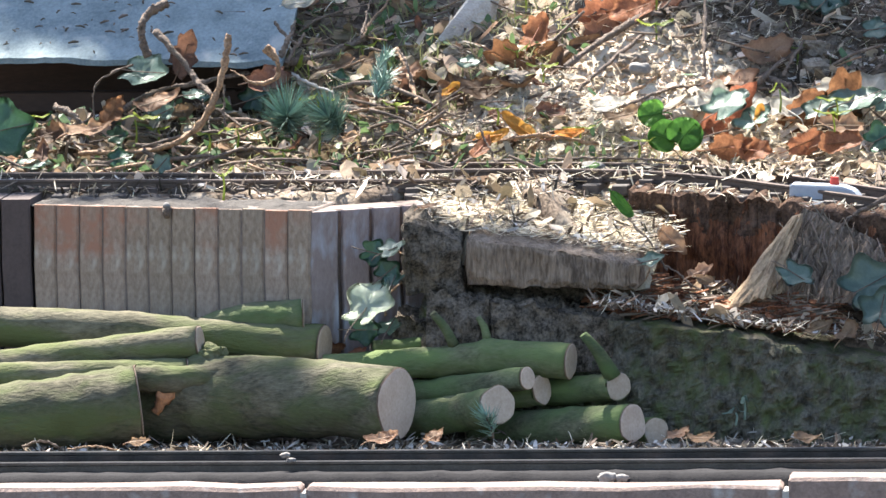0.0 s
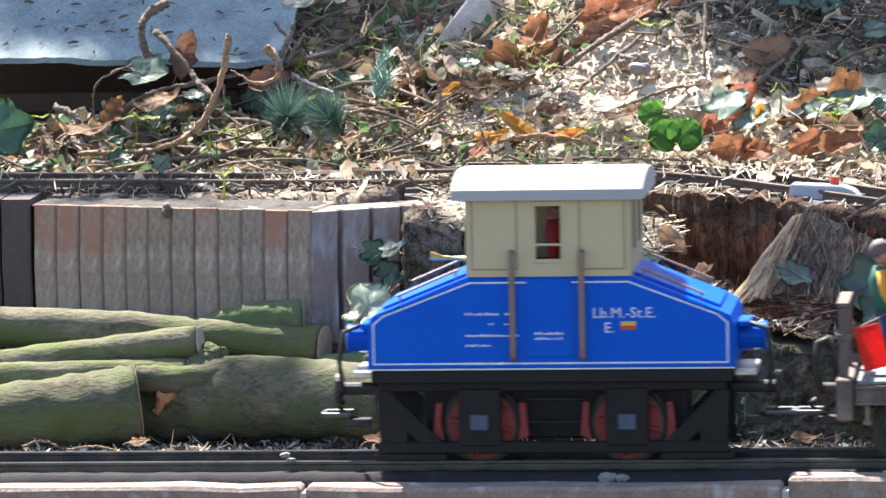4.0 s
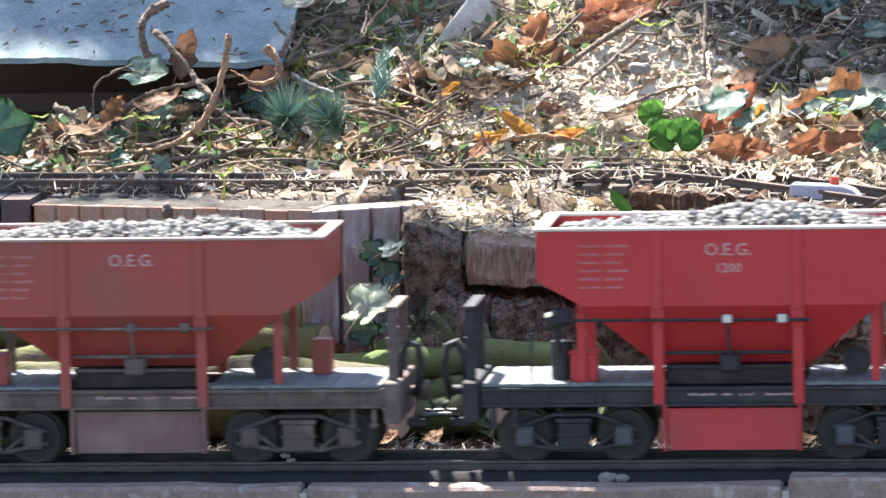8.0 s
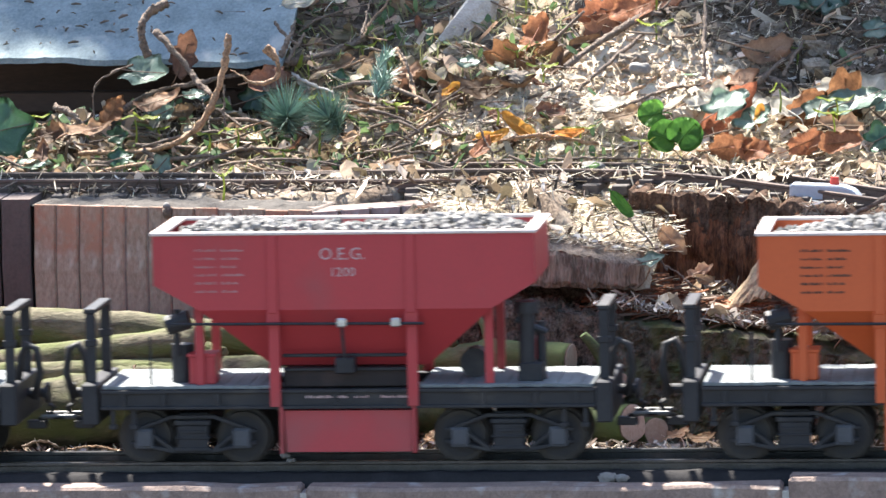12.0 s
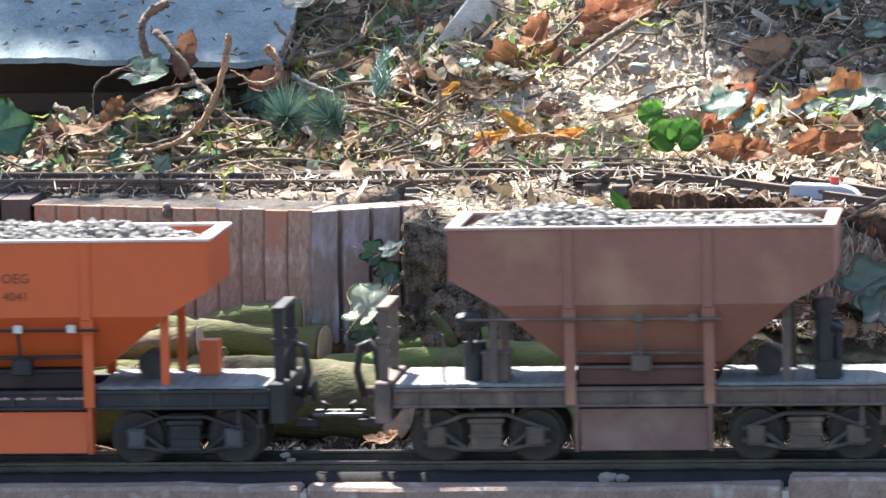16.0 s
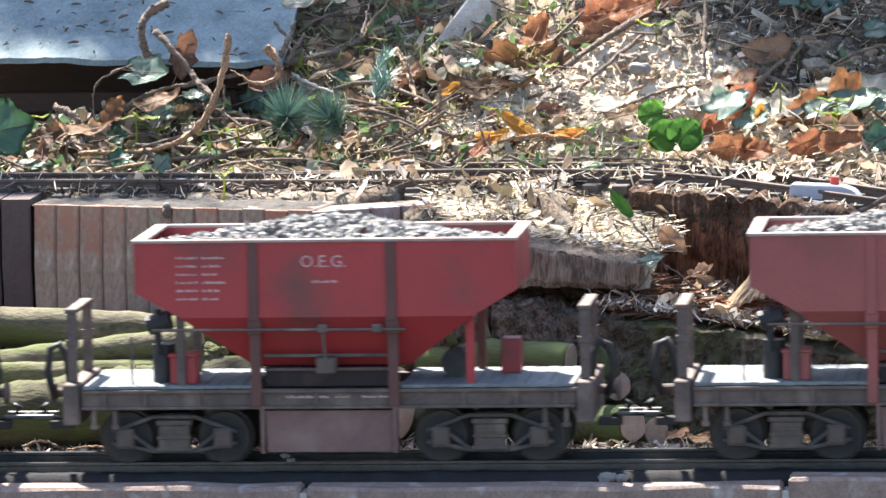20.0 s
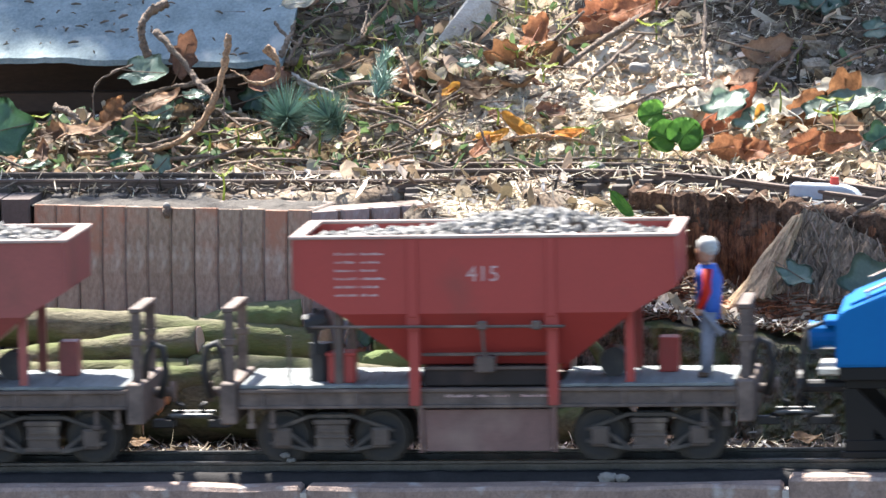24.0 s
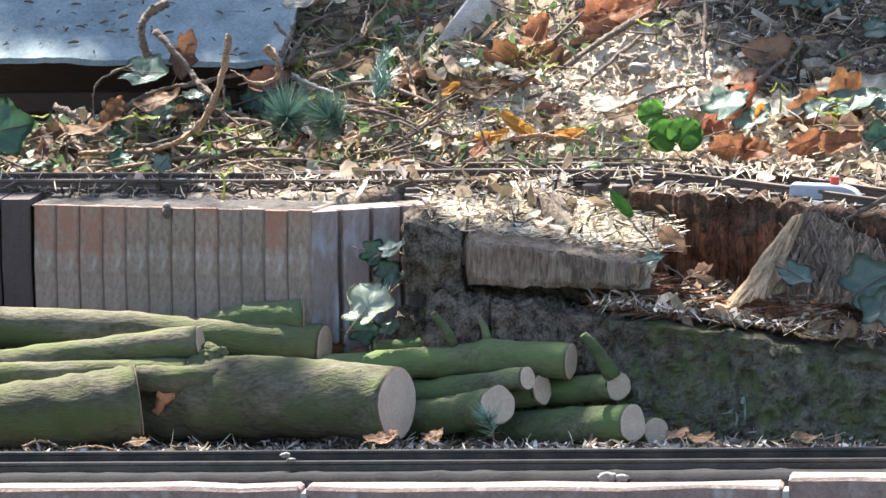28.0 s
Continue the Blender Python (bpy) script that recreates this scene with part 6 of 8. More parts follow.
BANK = (-0.42, 0.32, 0.38, 0.86, None)
TERRACE = (-0.42, 0.3, 0.245, 0.40, None)
FRONT = (-0.34, 0.28, 0.05, 0.16, None)
FOOT = (-0.34, 0.28, 0.046, 0.092, None)
STUMP_TOP = (-0.045, 0.118, 0.19, 0.31, chunk_top)
LEDGE = (0.07, 0.28, 0.135, 0.26, ledge_top)
SUNNY = (0.02, 0.32, 0.36, 0.6, None)
RIGHT = (0.0, 0.32, 0.37, 0.66, None)
LEFTFRONT = (-0.42, -0.12, 0.352, 0.46, None)
RIGHTTOP = (0.08, 0.3, 0.48, 0.72, None)
LEFT = (-0.42, 0.06, 0.34, 0.6, None)
litter("straw_litter", "pale dry straw and needle litter", STRAW, [(1300, BANK), (700, LEFTFRONT), (900, TERRACE), (260, FRONT), (120, FOOT), (350, LEDGE), (1300, SUNNY), (1300, (-0.04, 0.3, 0.365, 0.45, None)), (700, (-0.18, 0.06, 0.37, 0.56, None))], (0.005, 0.024), (0.0003, 0.0008), 11)
litter("straw_mat", "flattened dry straw and needles on the stump", STRAW, [(1500, STUMP_TOP)], (0.008, 0.03), (0.0003, 0.0009), 10, tilt=0.16, lift=0.001)
litter("bark_litter", "dark brown bark crumbs and needles", BARKBIT, [(4200, BANK), (700, LEFTFRONT), (3600, RIGHTTOP), (2600, TERRACE), (260, FRONT), (700, FOOT), (400, STUMP_TOP), (800, LEDGE)], (0.003, 0.016), (0.0005, 0.0022), 12)
litter("grey_litter", "grey crumbled wood chips", GREYBIT, [(1400, BANK), (700, TERRACE), (260, FRONT), (650, FOOT), (300, STUMP_TOP), (420, LEDGE), (500, LEFTFRONT)], (0.003, 0.010), (0.0008, 0.0030), 13)
litter("moss_tufts", "yellow-green moss shoots and tiny weeds", MOSSTUFT, [(1300, (-0.2, 0.02, 0.375, 0.62, None)), (160, (-0.3, 0.1, 0.345, 0.42, None)), (60, (0.05, 0.3, 0.37, 0.6, None))], (0.006, 0.022), (0.0004, 0.0012), 14, tilt=1.0, lift=0.006, kind="moss")
litter("leaf_flakes", "broken brown flakes of dead leaves", FLAKE, [(170, BANK), (60, TERRACE), (22, LEDGE), (10, STUMP_TOP), (150, LEFT), (90, LEFTFRONT)], (0.008, 0.024), (0.005, 0.014), 15, tilt=0.7, lift=0.004)
litter("pale_leaf_flakes", "bleached flakes of dead leaves", FLAKE_PALE, [(240, BANK), (50, TERRACE), (6, STUMP_TOP), (20, LEDGE), (150, RIGHT), (130, (-0.02, 0.3, 0.37, 0.44, None)), (240, LEFTFRONT), (120, LEFT)], (0.007, 0.020), (0.004, 0.011), 16, tilt=0.7, lift=0.004)
litter("ground_weeds", "small green weed leaves among the litter", WEED, [(330, LEFT), (25, BANK), (190, LEFTFRONT)], (0.006, 0.016), (0.003, 0.007), 17, tilt=0.8, lift=0.008, kind="weeds")

# loose crumbs of sandy earth over the bare and sun-brightened patches
SANDCRUMB = mat("sandy_crumbs", (0.5, 0.41, 0.31), (0.26, 0.2, 0.145), 0.95, island=0.45, bump=0.6, scale=200, gloss=0.1)
ico = bmesh.new()
bmesh.ops.create_icosphere(ico, subdivisions=1, radius=1.0)
ICO_V, ICO_F = np.array([v.co[:] for v in ico.verts]), np.array([[v.index for v in f.verts] for f in ico.faces])
ico.free()
crng = np.random.default_rng(51)
CV, CF = [], []
for sx, sy, rx, ry in SANDY_SUNLIT * 4:
    for _ in range(150):
        x, y = crng.normal(sx, rx * 0.55), crng.normal(sy, ry * 0.6)
        r = 0.0005 + 0.0028 * crng.random() ** 4
        pts = ICO_V * (1 + crng.uniform(-0.35, 0.35, (len(ICO_V), 1))) * r * crng.uniform(0.6, 1.3, 3)
        CF += [tuple(f) for f in ICO_F + len(CV) * len(ICO_V)]
        CV.append(pts + (x, y, float(ground_z(x, y)) + r * 0.3))
tagged(arrays("earth_crumbs", np.concatenate(CV), CF, SANDCRUMB), "pale sandy crumbs of dry earth", "soil", kind="stuff")

def lip_top(x, y):
    return 0.1318 - 0.1 * max(0.0, x - 0.13)


def track_top(x, y):
    return 0.1385 if y < 0.325 else 0.1375


litter("track_litter", "straw and crumbs lying across the upper track", STRAW, [(110, (-0.42, 0.0, 0.255, 0.34, track_top)), (150, (0.0, 0.22, 0.30, 0.37, track_top))], (0.004, 0.018), (0.0005, 0.0016), 18, lift=0.001)
litter("lip_litter", "straw and pale crumbs on the earth edge", STRAW, [(80, (0.1, 0.2, 0.262, 0.3, lip_top)), (40, (0.2, 0.27, 0.235, 0.262, lip_top))], (0.003, 0.012), (0.0005, 0.0016), 20, lift=0.001)
litter("track_crumbs", "dark crumbs lying across the upper track", BARKBIT, [(330, (-0.42, 0.0, 0.255, 0.34, track_top)), (160, (0.0, 0.22, 0.30, 0.37, track_top))], (0.003, 0.012), (0.0008, 0.003), 19, lift=0.0005)

for label, material, n, seed in (("tangle of thin dark fallen twigs", TWIG, 330, 31), ("scattered pale bare twigs and stalks", TWIG_PALE, 200, 32), ("long thin bare twigs lying across the litter", TWIG, 190, 34)):
    bm = bmesh.new()
    tr = random.Random(seed)
    for k in range(n):
        x, y = (tr.uniform(-0.40, 0.30), tr.uniform(0.34, 0.66)) if k % 3 else (tr.uniform(-0.38, -0.05), tr.uniform(0.345, 0.46))
        if x < -0.19 and y > 0.45 or (x > 0.03 and tr.random() < 0.45):
            continue
        a, L, up = tr.uniform(0, 6.283), tr.uniform(*((0.04, 0.11) if seed == 34 else (0.012, 0.045))), tr.gauss(0, 0.25)
        d = Vector((math.cos(a), 0.6 * math.sin(a), up)) * L
        p = on_ground(x, y, 0.004 + tr.uniform(0, 0.006))
        r = tr.uniform(0.0007, 0.0019) if seed == 34 else tr.uniform(0.0005, 0.0013)
        q = [p - d * 0.5, p + Vector((tr.gauss(0, 1), 0, tr.gauss(0, 1))) * L * 0.07, p + d * 0.5]
        for e in q:
            e.z = max(e.z, float(ground_z(e.x, e.y)) + 0.001)
        tube(bm, smooth_line(q, 5), [r, r, r * 0.9, r * 0.8, r * 0.5], 5, 0.4, k)
    tagged(part("twig_litter", bm, material), label, "twigs", kind="stuff")
bm = bmesh.new()
tr = random.Random(33)
for k in range(80):
    x, y = tr.uniform(-0.42, -0.17), tr.uniform(0.465, 0.6)
    z = 0.2110 + (y - 0.462) * 0.36 - 0.03 * (x + 0.3)
    r = tr.uniform(0.0005, 0.0014)
    a = tr.uniform(0, 6.283)
    d = Vector((math.cos(a), math.sin(a), 0.3 * math.sin(a))) * r * 3
    p = Vector((x, y, z + 0.0012))
    tube(bm, [p - d, p + Vector((0, 0, 0.0006)), p + d], [r * 0.5, r * 0.8, r * 0.4], 5, 0.6, k)
tagged(part("slate_debris", bm, BARKBIT), "small bark crumbs scattered on the slate", "debris", kind="stuff")

# clods and crumbs of earth on the bank
bm = bmesh.new()
clod = random.Random(9)
for k in range(90):
    x, y = clod.uniform(-0.15, 0.3), clod.uniform(0.39, 0.75)
    r = clod.uniform(0.003, 0.009)
    lump(bm, (r * 2.4, r * 2, r * 1.6), on_ground(x, y, r * 0.3), k + 60, 0.5, 4, 1.4, ball=0.6)
tagged(part("earth_clods", bm, SOIL), "crumbly clods of dry earth on the bank", "soil", kind="stuff")

def outline(kind, seed, n=40):
    pts = []
    for k in range(n):
        a = 2 * math.pi * k / n
        if kind == "ivy":
            r = 0.8 + 0.13 * math.cos(5 * a) + 0.1 * math.cos(a) - 0.25 * math.exp(-((abs(a - math.pi) / 0.3) ** 2))
        elif kind == "round":
            r = 1.0 - 0.42 * math.exp(-((abs(a - math.pi) / 0.45) ** 2))
        elif kind == "oak":
            r = (1.0 / math.hypot(math.cos(a), 1.8 * math.sin(a))) * (0.92 + 0.07 * math.cos(11 * a) + 0.3 * noise.fractal(Vector((math.cos(a) * 1.4, math.sin(a) * 1.4, seed * 1.7)), 0.8, 2.0, 4))
        else:
            r = 1.0 / math.hypot(math.cos(a), 2.3 * math.sin(a))
            r *= 1.0 + 0.1 * math.cos(2 * a)
        pts.append((r * math.cos(a), r * math.sin(a)))
    return pts


def leaf_mesh(kind, L, curl, fold, seed):
    """A leaf blade with a folded midrib, curled and wavy, with thickness."""
    bm = bmesh.new()
    pts = outline(kind, seed)
    rings = []
    top = bm.verts.new((0, 0, 0))
    for f in (0.4, 0.72, 1.0):
        rings.append([bm.verts.new((x * f, y * f, 0)) for x, y in pts])
    n = len(pts)
    for k in range(n):
        bm.faces.new((top, rings[0][k], rings[0][(k + 1) % n]))
        for a, b in zip(rings, rings[1:]):
            bm.faces.new((a[k], b[k], b[(k + 1) % n], a[(k + 1) % n]))
    for v in bm.verts:
        x, y = v.co.x, v.co.y
        z = fold * abs(y) + curl * (x * x - 0.2) + 0.26 * noise.noise(Vector((x * 1.6 + seed, y * 1.6, seed * 0.7))) + 0.05 * noise.noise(Vector((x * 5 + seed, y * 5, 2)))
        v.co = Vector((x, y, z)) * L / 2
    for f in bm.faces:
        f.smooth = True
    r = bmesh.ops.solidify(bm, geom=bm.faces[:], thickness=0.00025)
    return bm


LEAF_N = [0]


def leaf(label, kind, material, at, L, rx, ry, rz, curl=0.25, fold=0.2, name="fallen_leaf", cat="leaf", stem=None, group=""):
    LEAF_N[0] += 1
    t = thing(name, label, cat, group, at=Matrix.Translation(Vector(at) + Vector((0, -0.010, 0.004))) @ pose(0, 0, 0, rx, ry, 0) @ pose(0, 0, 0, 0, 0, rz))
    part("blade", leaf_mesh(kind, L * MM, curl, fold, LEAF_N[0]), material, t)
    bm = bmesh.new()
    tube(bm, smooth_line([(0.48 * L * MM, 0, 0.03 * L * MM), (0, 0, 0.0006), (-0.45 * L * MM, 0, 0.03 * L * MM), (-0.62 * L * MM, 0.04 * L * MM, -0.08 * L * MM)], 8), 0.0004, 5)
    part("stalk", bm, TWIG if name == "ivy_leaf" else material, t)
    return t


FALLEN = "curled orange-brown fallen leaf"
for at, L, mt, rx, ry, rz in [
        ((0.0453, 0.5840, 0.2236), 34, DEADLEAF, 50, 10, 20), ((0.0010, 0.5500, 0.2120), 30, DEADLEAF, 40, -15, 60), ((-0.0142, 0.5200, 0.1964), 34, DEADLEAF, 55, 20, -10), ((-0.0321, 0.4800, 0.1814), 32, DEADLEAF_BROWN, 35, 5, 10),
        ((0.1448, 0.3900, 0.1476), 24, DEADLEAF, 70, 10, 20), ((0.1622, 0.3850, 0.1453), 24, DEADLEAF, 60, -20, -30), ((0.1961, 0.3900, 0.1494), 22, DEADLEAF, 65, 15, 40), ((0.2209, 0.3850, 0.1496), 26, DEADLEAF, 40, 0, 10),
        ((-0.2288, 0.4300, 0.2103), 26, DEADLEAF_BROWN, 75, 10, 80), ((0.0669, 0.5740, 0.2270), 31, DEADLEAF, 45, 5, 30), ((0.0428, 0.5729, 0.2115), 26, DEADLEAF_BROWN, 60, 0, 50), ((0.1956, 0.4424, 0.1667), 34, DEADLEAF, 75, -10, 30), ((0.2221, 0.4519, 0.1694), 38, DEADLEAF, 70, 5, 100), ((0.1414, 0.4472, 0.1649), 34, DEADLEAF, 75, 15, 60), ((-0.2443, 0.4000, 0.1812), 24, DEADLEAF_PALE, 30, 0, 30), ((-0.2737, 0.4000, 0.1758), 20, DEADLEAF, 60, 10, 70), ((-0.2890, 0.3850, 0.1638), 26, DEADLEAF_PALE, 25, 0, 20), ((-0.1734, 0.4500, 0.1916), 26, DEADLEAF_BROWN, 60, 0, 10),        ((-0.0223, 0.3800, 0.1478), 17, DEADLEAF, 35, 10, 70), ((0.0107, 0.5300, 0.2043), 14, DEADLEAF, 70, 0, 30), ((0.0895, 0.5940, 0.2323), 20, DEADLEAF, 50, 0, 0), ((-0.3171, 0.4000, 0.1608), 20, DEADLEAF_BROWN, 60, 0, 20), ((-0.3179, 0.3700, 0.1501), 14, DEADLEAF_BROWN, 50, 0, 90), ((0.1186, 0.2150, 0.1047), 18, DEADLEAF_PALE, 80, 65, 20), ((-0.0993, 0.1850, 0.0393), 13, DEADLEAF, 60, 10, 10), ((-0.0823, 0.1800, 0.0362), 12, DEADLEAF, 50, 0, 40)]:
    leaf("dull brown fallen leaf" if mt is DEADLEAF_BROWN else FALLEN, "oak", mt, at, L * 1.35, rx, ry, rz, 0.35, 0.3, group="fallen leaves on the bank")
for at, L, mt, rx, ry, rz in [((0.0008, 0.4200, 0.1603), 22, DEADLEAF_YELLOW, 55, 15, -25), ((-0.0157, 0.4100, 0.1545), 18, DEADLEAF_YELLOW, 45, 0, 10), ((-0.0506, 0.4700, 0.1813), 13, DEADLEAF_YELLOW, 50, 0, 40), ((0.0373, 0.4000, 0.1567), 16, DEADLEAF_YELLOW, 40, 10, 20), ((0.1643, 0.4200, 0.1649), 14, DEADLEAF_YELLOW, 60, 0, 80)]:
    leaf("yellow fallen leaf glowing in the sun", "oval", mt, at, L * 1.2, rx, ry, rz, 0.3, 0.3, group="fallen leaves on the bank")
for at, L, rx, ry, rz in [
        ((0.1651, 0.5180, 0.2013), 38, 60, 10, 25), ((0.1432, 0.4880, 0.1837), 36, 25, 0, 10),  ((0.2219, 0.4100, 0.1587), 34, 45, 10, 10),
        ((-0.2458, 0.5000, 0.2041), 26, 60, 0, 60), ((-0.2413, 0.5500, 0.2140), 20, 40, 0, 20), ((-0.1121, 0.5260, 0.1983), 26, 30, 10, 50), ((-0.0854, 0.5000, 0.1902), 24, 45, 0, 10), ((-0.1686, 0.5960, 0.2337), 28, 55, 0, 20), ((-0.1846, 0.5000, 0.1836), 26, 50, 0, -20), ((-0.2314, 0.4400, 0.1717), 20, 55, 0, 10),
        ((0.0703, 0.4200, 0.1660), 26, 30, 0, 20), ((-0.0599, 0.5600, 0.2089), 24, 40, 0, 30), ((0.1382, 0.1900, 0.0862), 18, 50, 0, 30), ((0.1420, 0.1850, 0.0813), 14, 60, 20, 0), ((-0.1130, 0.4000, 0.1546), 18, 30, 0, 30), ((0.2154, 0.1500, 0.0542), 20, 40, 0, 30), ((0.2334, 0.1450, 0.0511), 22, 30, 0, 60), ((-0.3336, 0.3700, 0.1434), 26, 20, 0, 0), ((-0.2190, 0.5200, 0.2022), 20, 60, 0, 0), ((0.0761, 0.5000, 0.1921), 18, 30, 0, 0), ((-0.0379, 0.2100, 0.1276), 14, 20, 0, 20), ((-0.0508, 0.0500, -0.0001), 22, 30, 0, 20), ((-0.0213, 0.0700, -0.0021), 18, 30, 10, 60), ((0.1296, 0.0850, -0.0037), 18, 30, 0, 30), ((0.1440, 0.0800, -0.0052), 20, 20, 0, 0), ((-0.2045, 0.0550, -0.0018), 16, 30, 0, 10), ((0.2108, 0.0800, -0.0059), 20, 25, 0, 0)]:
    leaf("pale brown withered fallen leaf", "oak", DEADLEAF_PALE, at, L, rx, ry, rz, 0.4, 0.35, group="fallen leaves on the bank")

for at, L, rx, ry, rz in [((0.1328, 0.4638, 0.1721), 34, 30, 5, 20), ((0.1561, 0.4609, 0.1682), 30, 20, -8, 70), ((0.1823, 0.4402, 0.1671), 32, 28, 0, 130), ((0.1989, 0.4552, 0.1682), 26, 15, 10, 10), ((0.2140, 0.4645, 0.1750), 40, 22, 0, 40), ((0.2331, 0.4674, 0.1756), 44, 26, -6, 100), ((0.1198, 0.4546, 0.1692), 24, 20, 10, 30), ((-0.1627, 0.5300, 0.2387), 22, 60, 10, 20), ((-0.1386, 0.5600, 0.2411), 26, 40, 0, 60), ((0.0046, 0.5528, 0.2056), 20, 30, 0, 10), ((0.0587, 0.4440, 0.1709), 30, 24, 0, 10)]:
    leaf("pale fallen leaf, sun glare put into its colour", "oval" if L < 24 else "ivy", LEAF_GLARE, at, L, rx, ry, rz, 0.35, 0.3, group="fallen leaves on the bank")
leaf_rng = random.Random(77)
for k in range(70):
    x, y = (leaf_rng.uniform(-0.3, -0.1), leaf_rng.uniform(0.365, 0.43)) if k % 3 == 0 else (leaf_rng.uniform(-0.16, 0.04), leaf_rng.uniform(0.38, 0.6))
    mt, said = ((DEADLEAF_BROWN, "dull brown fallen leaf"), (DEADLEAF_PALE, "pale brown withered fallen leaf"), (LEAF_GLARE, "pale fallen leaf, sun glare put into its colour"), (DEADLEAF_BROWN, "dull brown fallen leaf"))[k % 4]
    leaf(said, "oak" if k % 2 else "oval", mt, on_ground(x, y, 0.002) + Vector((0, 0.010, 0)), leaf_rng.uniform(12, 26), leaf_rng.uniform(5, 65), leaf_rng.uniform(-30, 30), leaf_rng.uniform(0, 360), leaf_rng.uniform(0.3, 0.7), leaf_rng.uniform(0.3, 0.7), group="fallen leaves on the bank")
# green leaves and seedlings
for at, L, rx, ry, rz in [((0.0945, 0.3950, 0.1692), 21, 58, 10, 200), ((0.1034, 0.3850, 0.1547), 24, 62, -8, 150), ((0.1165, 0.3830, 0.1563), 25, 68, 12, 60)]:
    leaf("bright green backlit round leaf of a low weed", "round", LEAF, at, L, rx, ry, rz, 0.1, 0.25, "weed_leaf", "leaf", group="round weed leaves")
for at, L, rx, ry, rz, mt in [
        ((-0.3527, 0.4000, 0.1631), 44, 68, 8, 20, IVY), ((-0.2618, 0.4500, 0.1978), 36, 34, -8, -20, IVY_GREY), ((0.1985, 0.1850, 0.0850), 26, 34, 16, -25, IVY_GREY), ((0.2453, 0.1700, 0.0785), 40, 60, 10, 40, IVY_GREY), ((0.2546, 0.1550, 0.0641), 30, 55, 0, 80, IVY_GREY), ((0.2467, 0.3850, 0.1519), 24, 60, 0, 30, IVY),
        ((0.1922, 0.5740, 0.2342), 30, 50, 0, 10, IVY), ((0.2033, 0.5660, 0.2327), 26, 55, 10, 60, IVY_GREY), ((0.1806, 0.5700, 0.2359), 24, 50, -10, 140, IVY_GREY), ((0.2102, 0.5700, 0.2355), 22, 60, 0, 30, IVY), ((0.2378, 0.5440, 0.2133), 22, 40, 0, 10, IVY_GREY), ((-0.0708, 0.1800, 0.1019), 19, 70, 25, 10, IVY), ((-0.0585, 0.1750, 0.1035), 19, 26, -18, 10, IVY_GLARE), ((-0.0607, 0.1720, 0.0893), 18, 65, 0, 40, IVY), ((-0.0559, 0.1680, 0.0850), 15, 30, -16, 70, IVY_GREY), ((-0.0717, 0.1600, 0.0690), 38, 40, -24, 40, IVY_GLARE), ((-0.0664, 0.1680, 0.0741), 24, 30, -14, 110, IVY_GLARE), ((-0.0759, 0.1620, 0.0542), 22, 65, 10, 10, IVY), ((-0.0585, 0.1600, 0.0550), 17, 30, -20, 60, IVY_GREY),
        ((-0.2723, 0.4000, 0.1583), 15, 50, 0, 10, IVY), ((-0.2656, 0.3700, 0.1457), 18, 40, 0, 20, IVY), ((-0.2196, 0.2650, 0.1517), 14, 70, 10, 60, IVY_GREY), ((-0.2533, 0.4300, 0.1748), 18, 40, 0, 30, IVY_GREY), ((-0.2439, 0.4200, 0.1717), 16, 50, 0, 30, IVY_GREY), ((-0.1885, 0.4700, 0.1764), 22, 60, 0, 20, IVY), ((-0.0428, 0.5100, 0.1967), 18, 25, 0, 0, IVY_GREY), ((0.1065, 0.1800, 0.0942), 19, 22, -10, 5, IVY_GREY), ((-0.1329, 0.5000, 0.1869), 16, 50, 0, 0, IVY), ((-0.2224, 0.4600, 0.1816), 16, 40, 0, 0, IVY_GREY)]:
    leaf("dark green ivy leaf" if mt is IVY else "grey-green ivy leaf, paler where sun glare is painted", "ivy", mt, at, L * 1.15, rx, ry, rz, 0.15, 0.2, "ivy_leaf", "leaf", group="ivy leaves")

for at, L, rx, ry, rz in [((0.1407, 0.4300, 0.1701), 40, 30, -14, 30), ((0.1607, 0.4150, 0.1627), 32, 26, -18, 100), ((0.2246, 0.4400, 0.1720), 46, 27, -12, 10), ((0.2040, 0.4300, 0.1674), 28, 32, -16, 70), ((0.2457, 0.4400, 0.1718), 30, 28, -16, 40), ((-0.3250, 0.3650, 0.1430), 30, 12, 4, 20), ((-0.2494, 0.4300, 0.1728), 24, 20, 0, 50), ((-0.2260, 0.4450, 0.1817), 20, 18, 0, 10)]:
    leaf("grey-green ivy leaf, turned and paled for sun glare", "ivy", IVY_GREY, at, L, rx, ry, rz, 0.15, 0.2, "ivy_leaf", "leaf", group="ivy leaves")


def seedling(at, h, L, spread, turn, material=None, label="tiny bright green seedling with two leaves"):
    t = thing("seedling", label, "plant", "seedlings", at=Matrix.Translation(at) @ pose(0, 0, 0, 0, 0, turn))
    bm = bmesh.new()
    tube(bm, smooth_line([(0, 0, -0.003), (0.001, 0, h * 0.5 * MM), (0, 0, h * MM)], 6), [0.0009, 0.0008, 0.0007, 0.0007, 0.0006, 0.0006], 6)
    part("stem", bm, material or LEAF_BRIGHT, t)
    for s in (-1, 1):
        o = part("leaf_blade", leaf_mesh("oval", L * MM, 0.25, 0.25, h + s), material or LEAF_BRIGHT, t)
        o.matrix_basis = Matrix.Translation((s * L * 0.45 * MM, 0, h * MM + 0.0006)) @ pose(0, 0, 0, 12, -s * spread, 0)


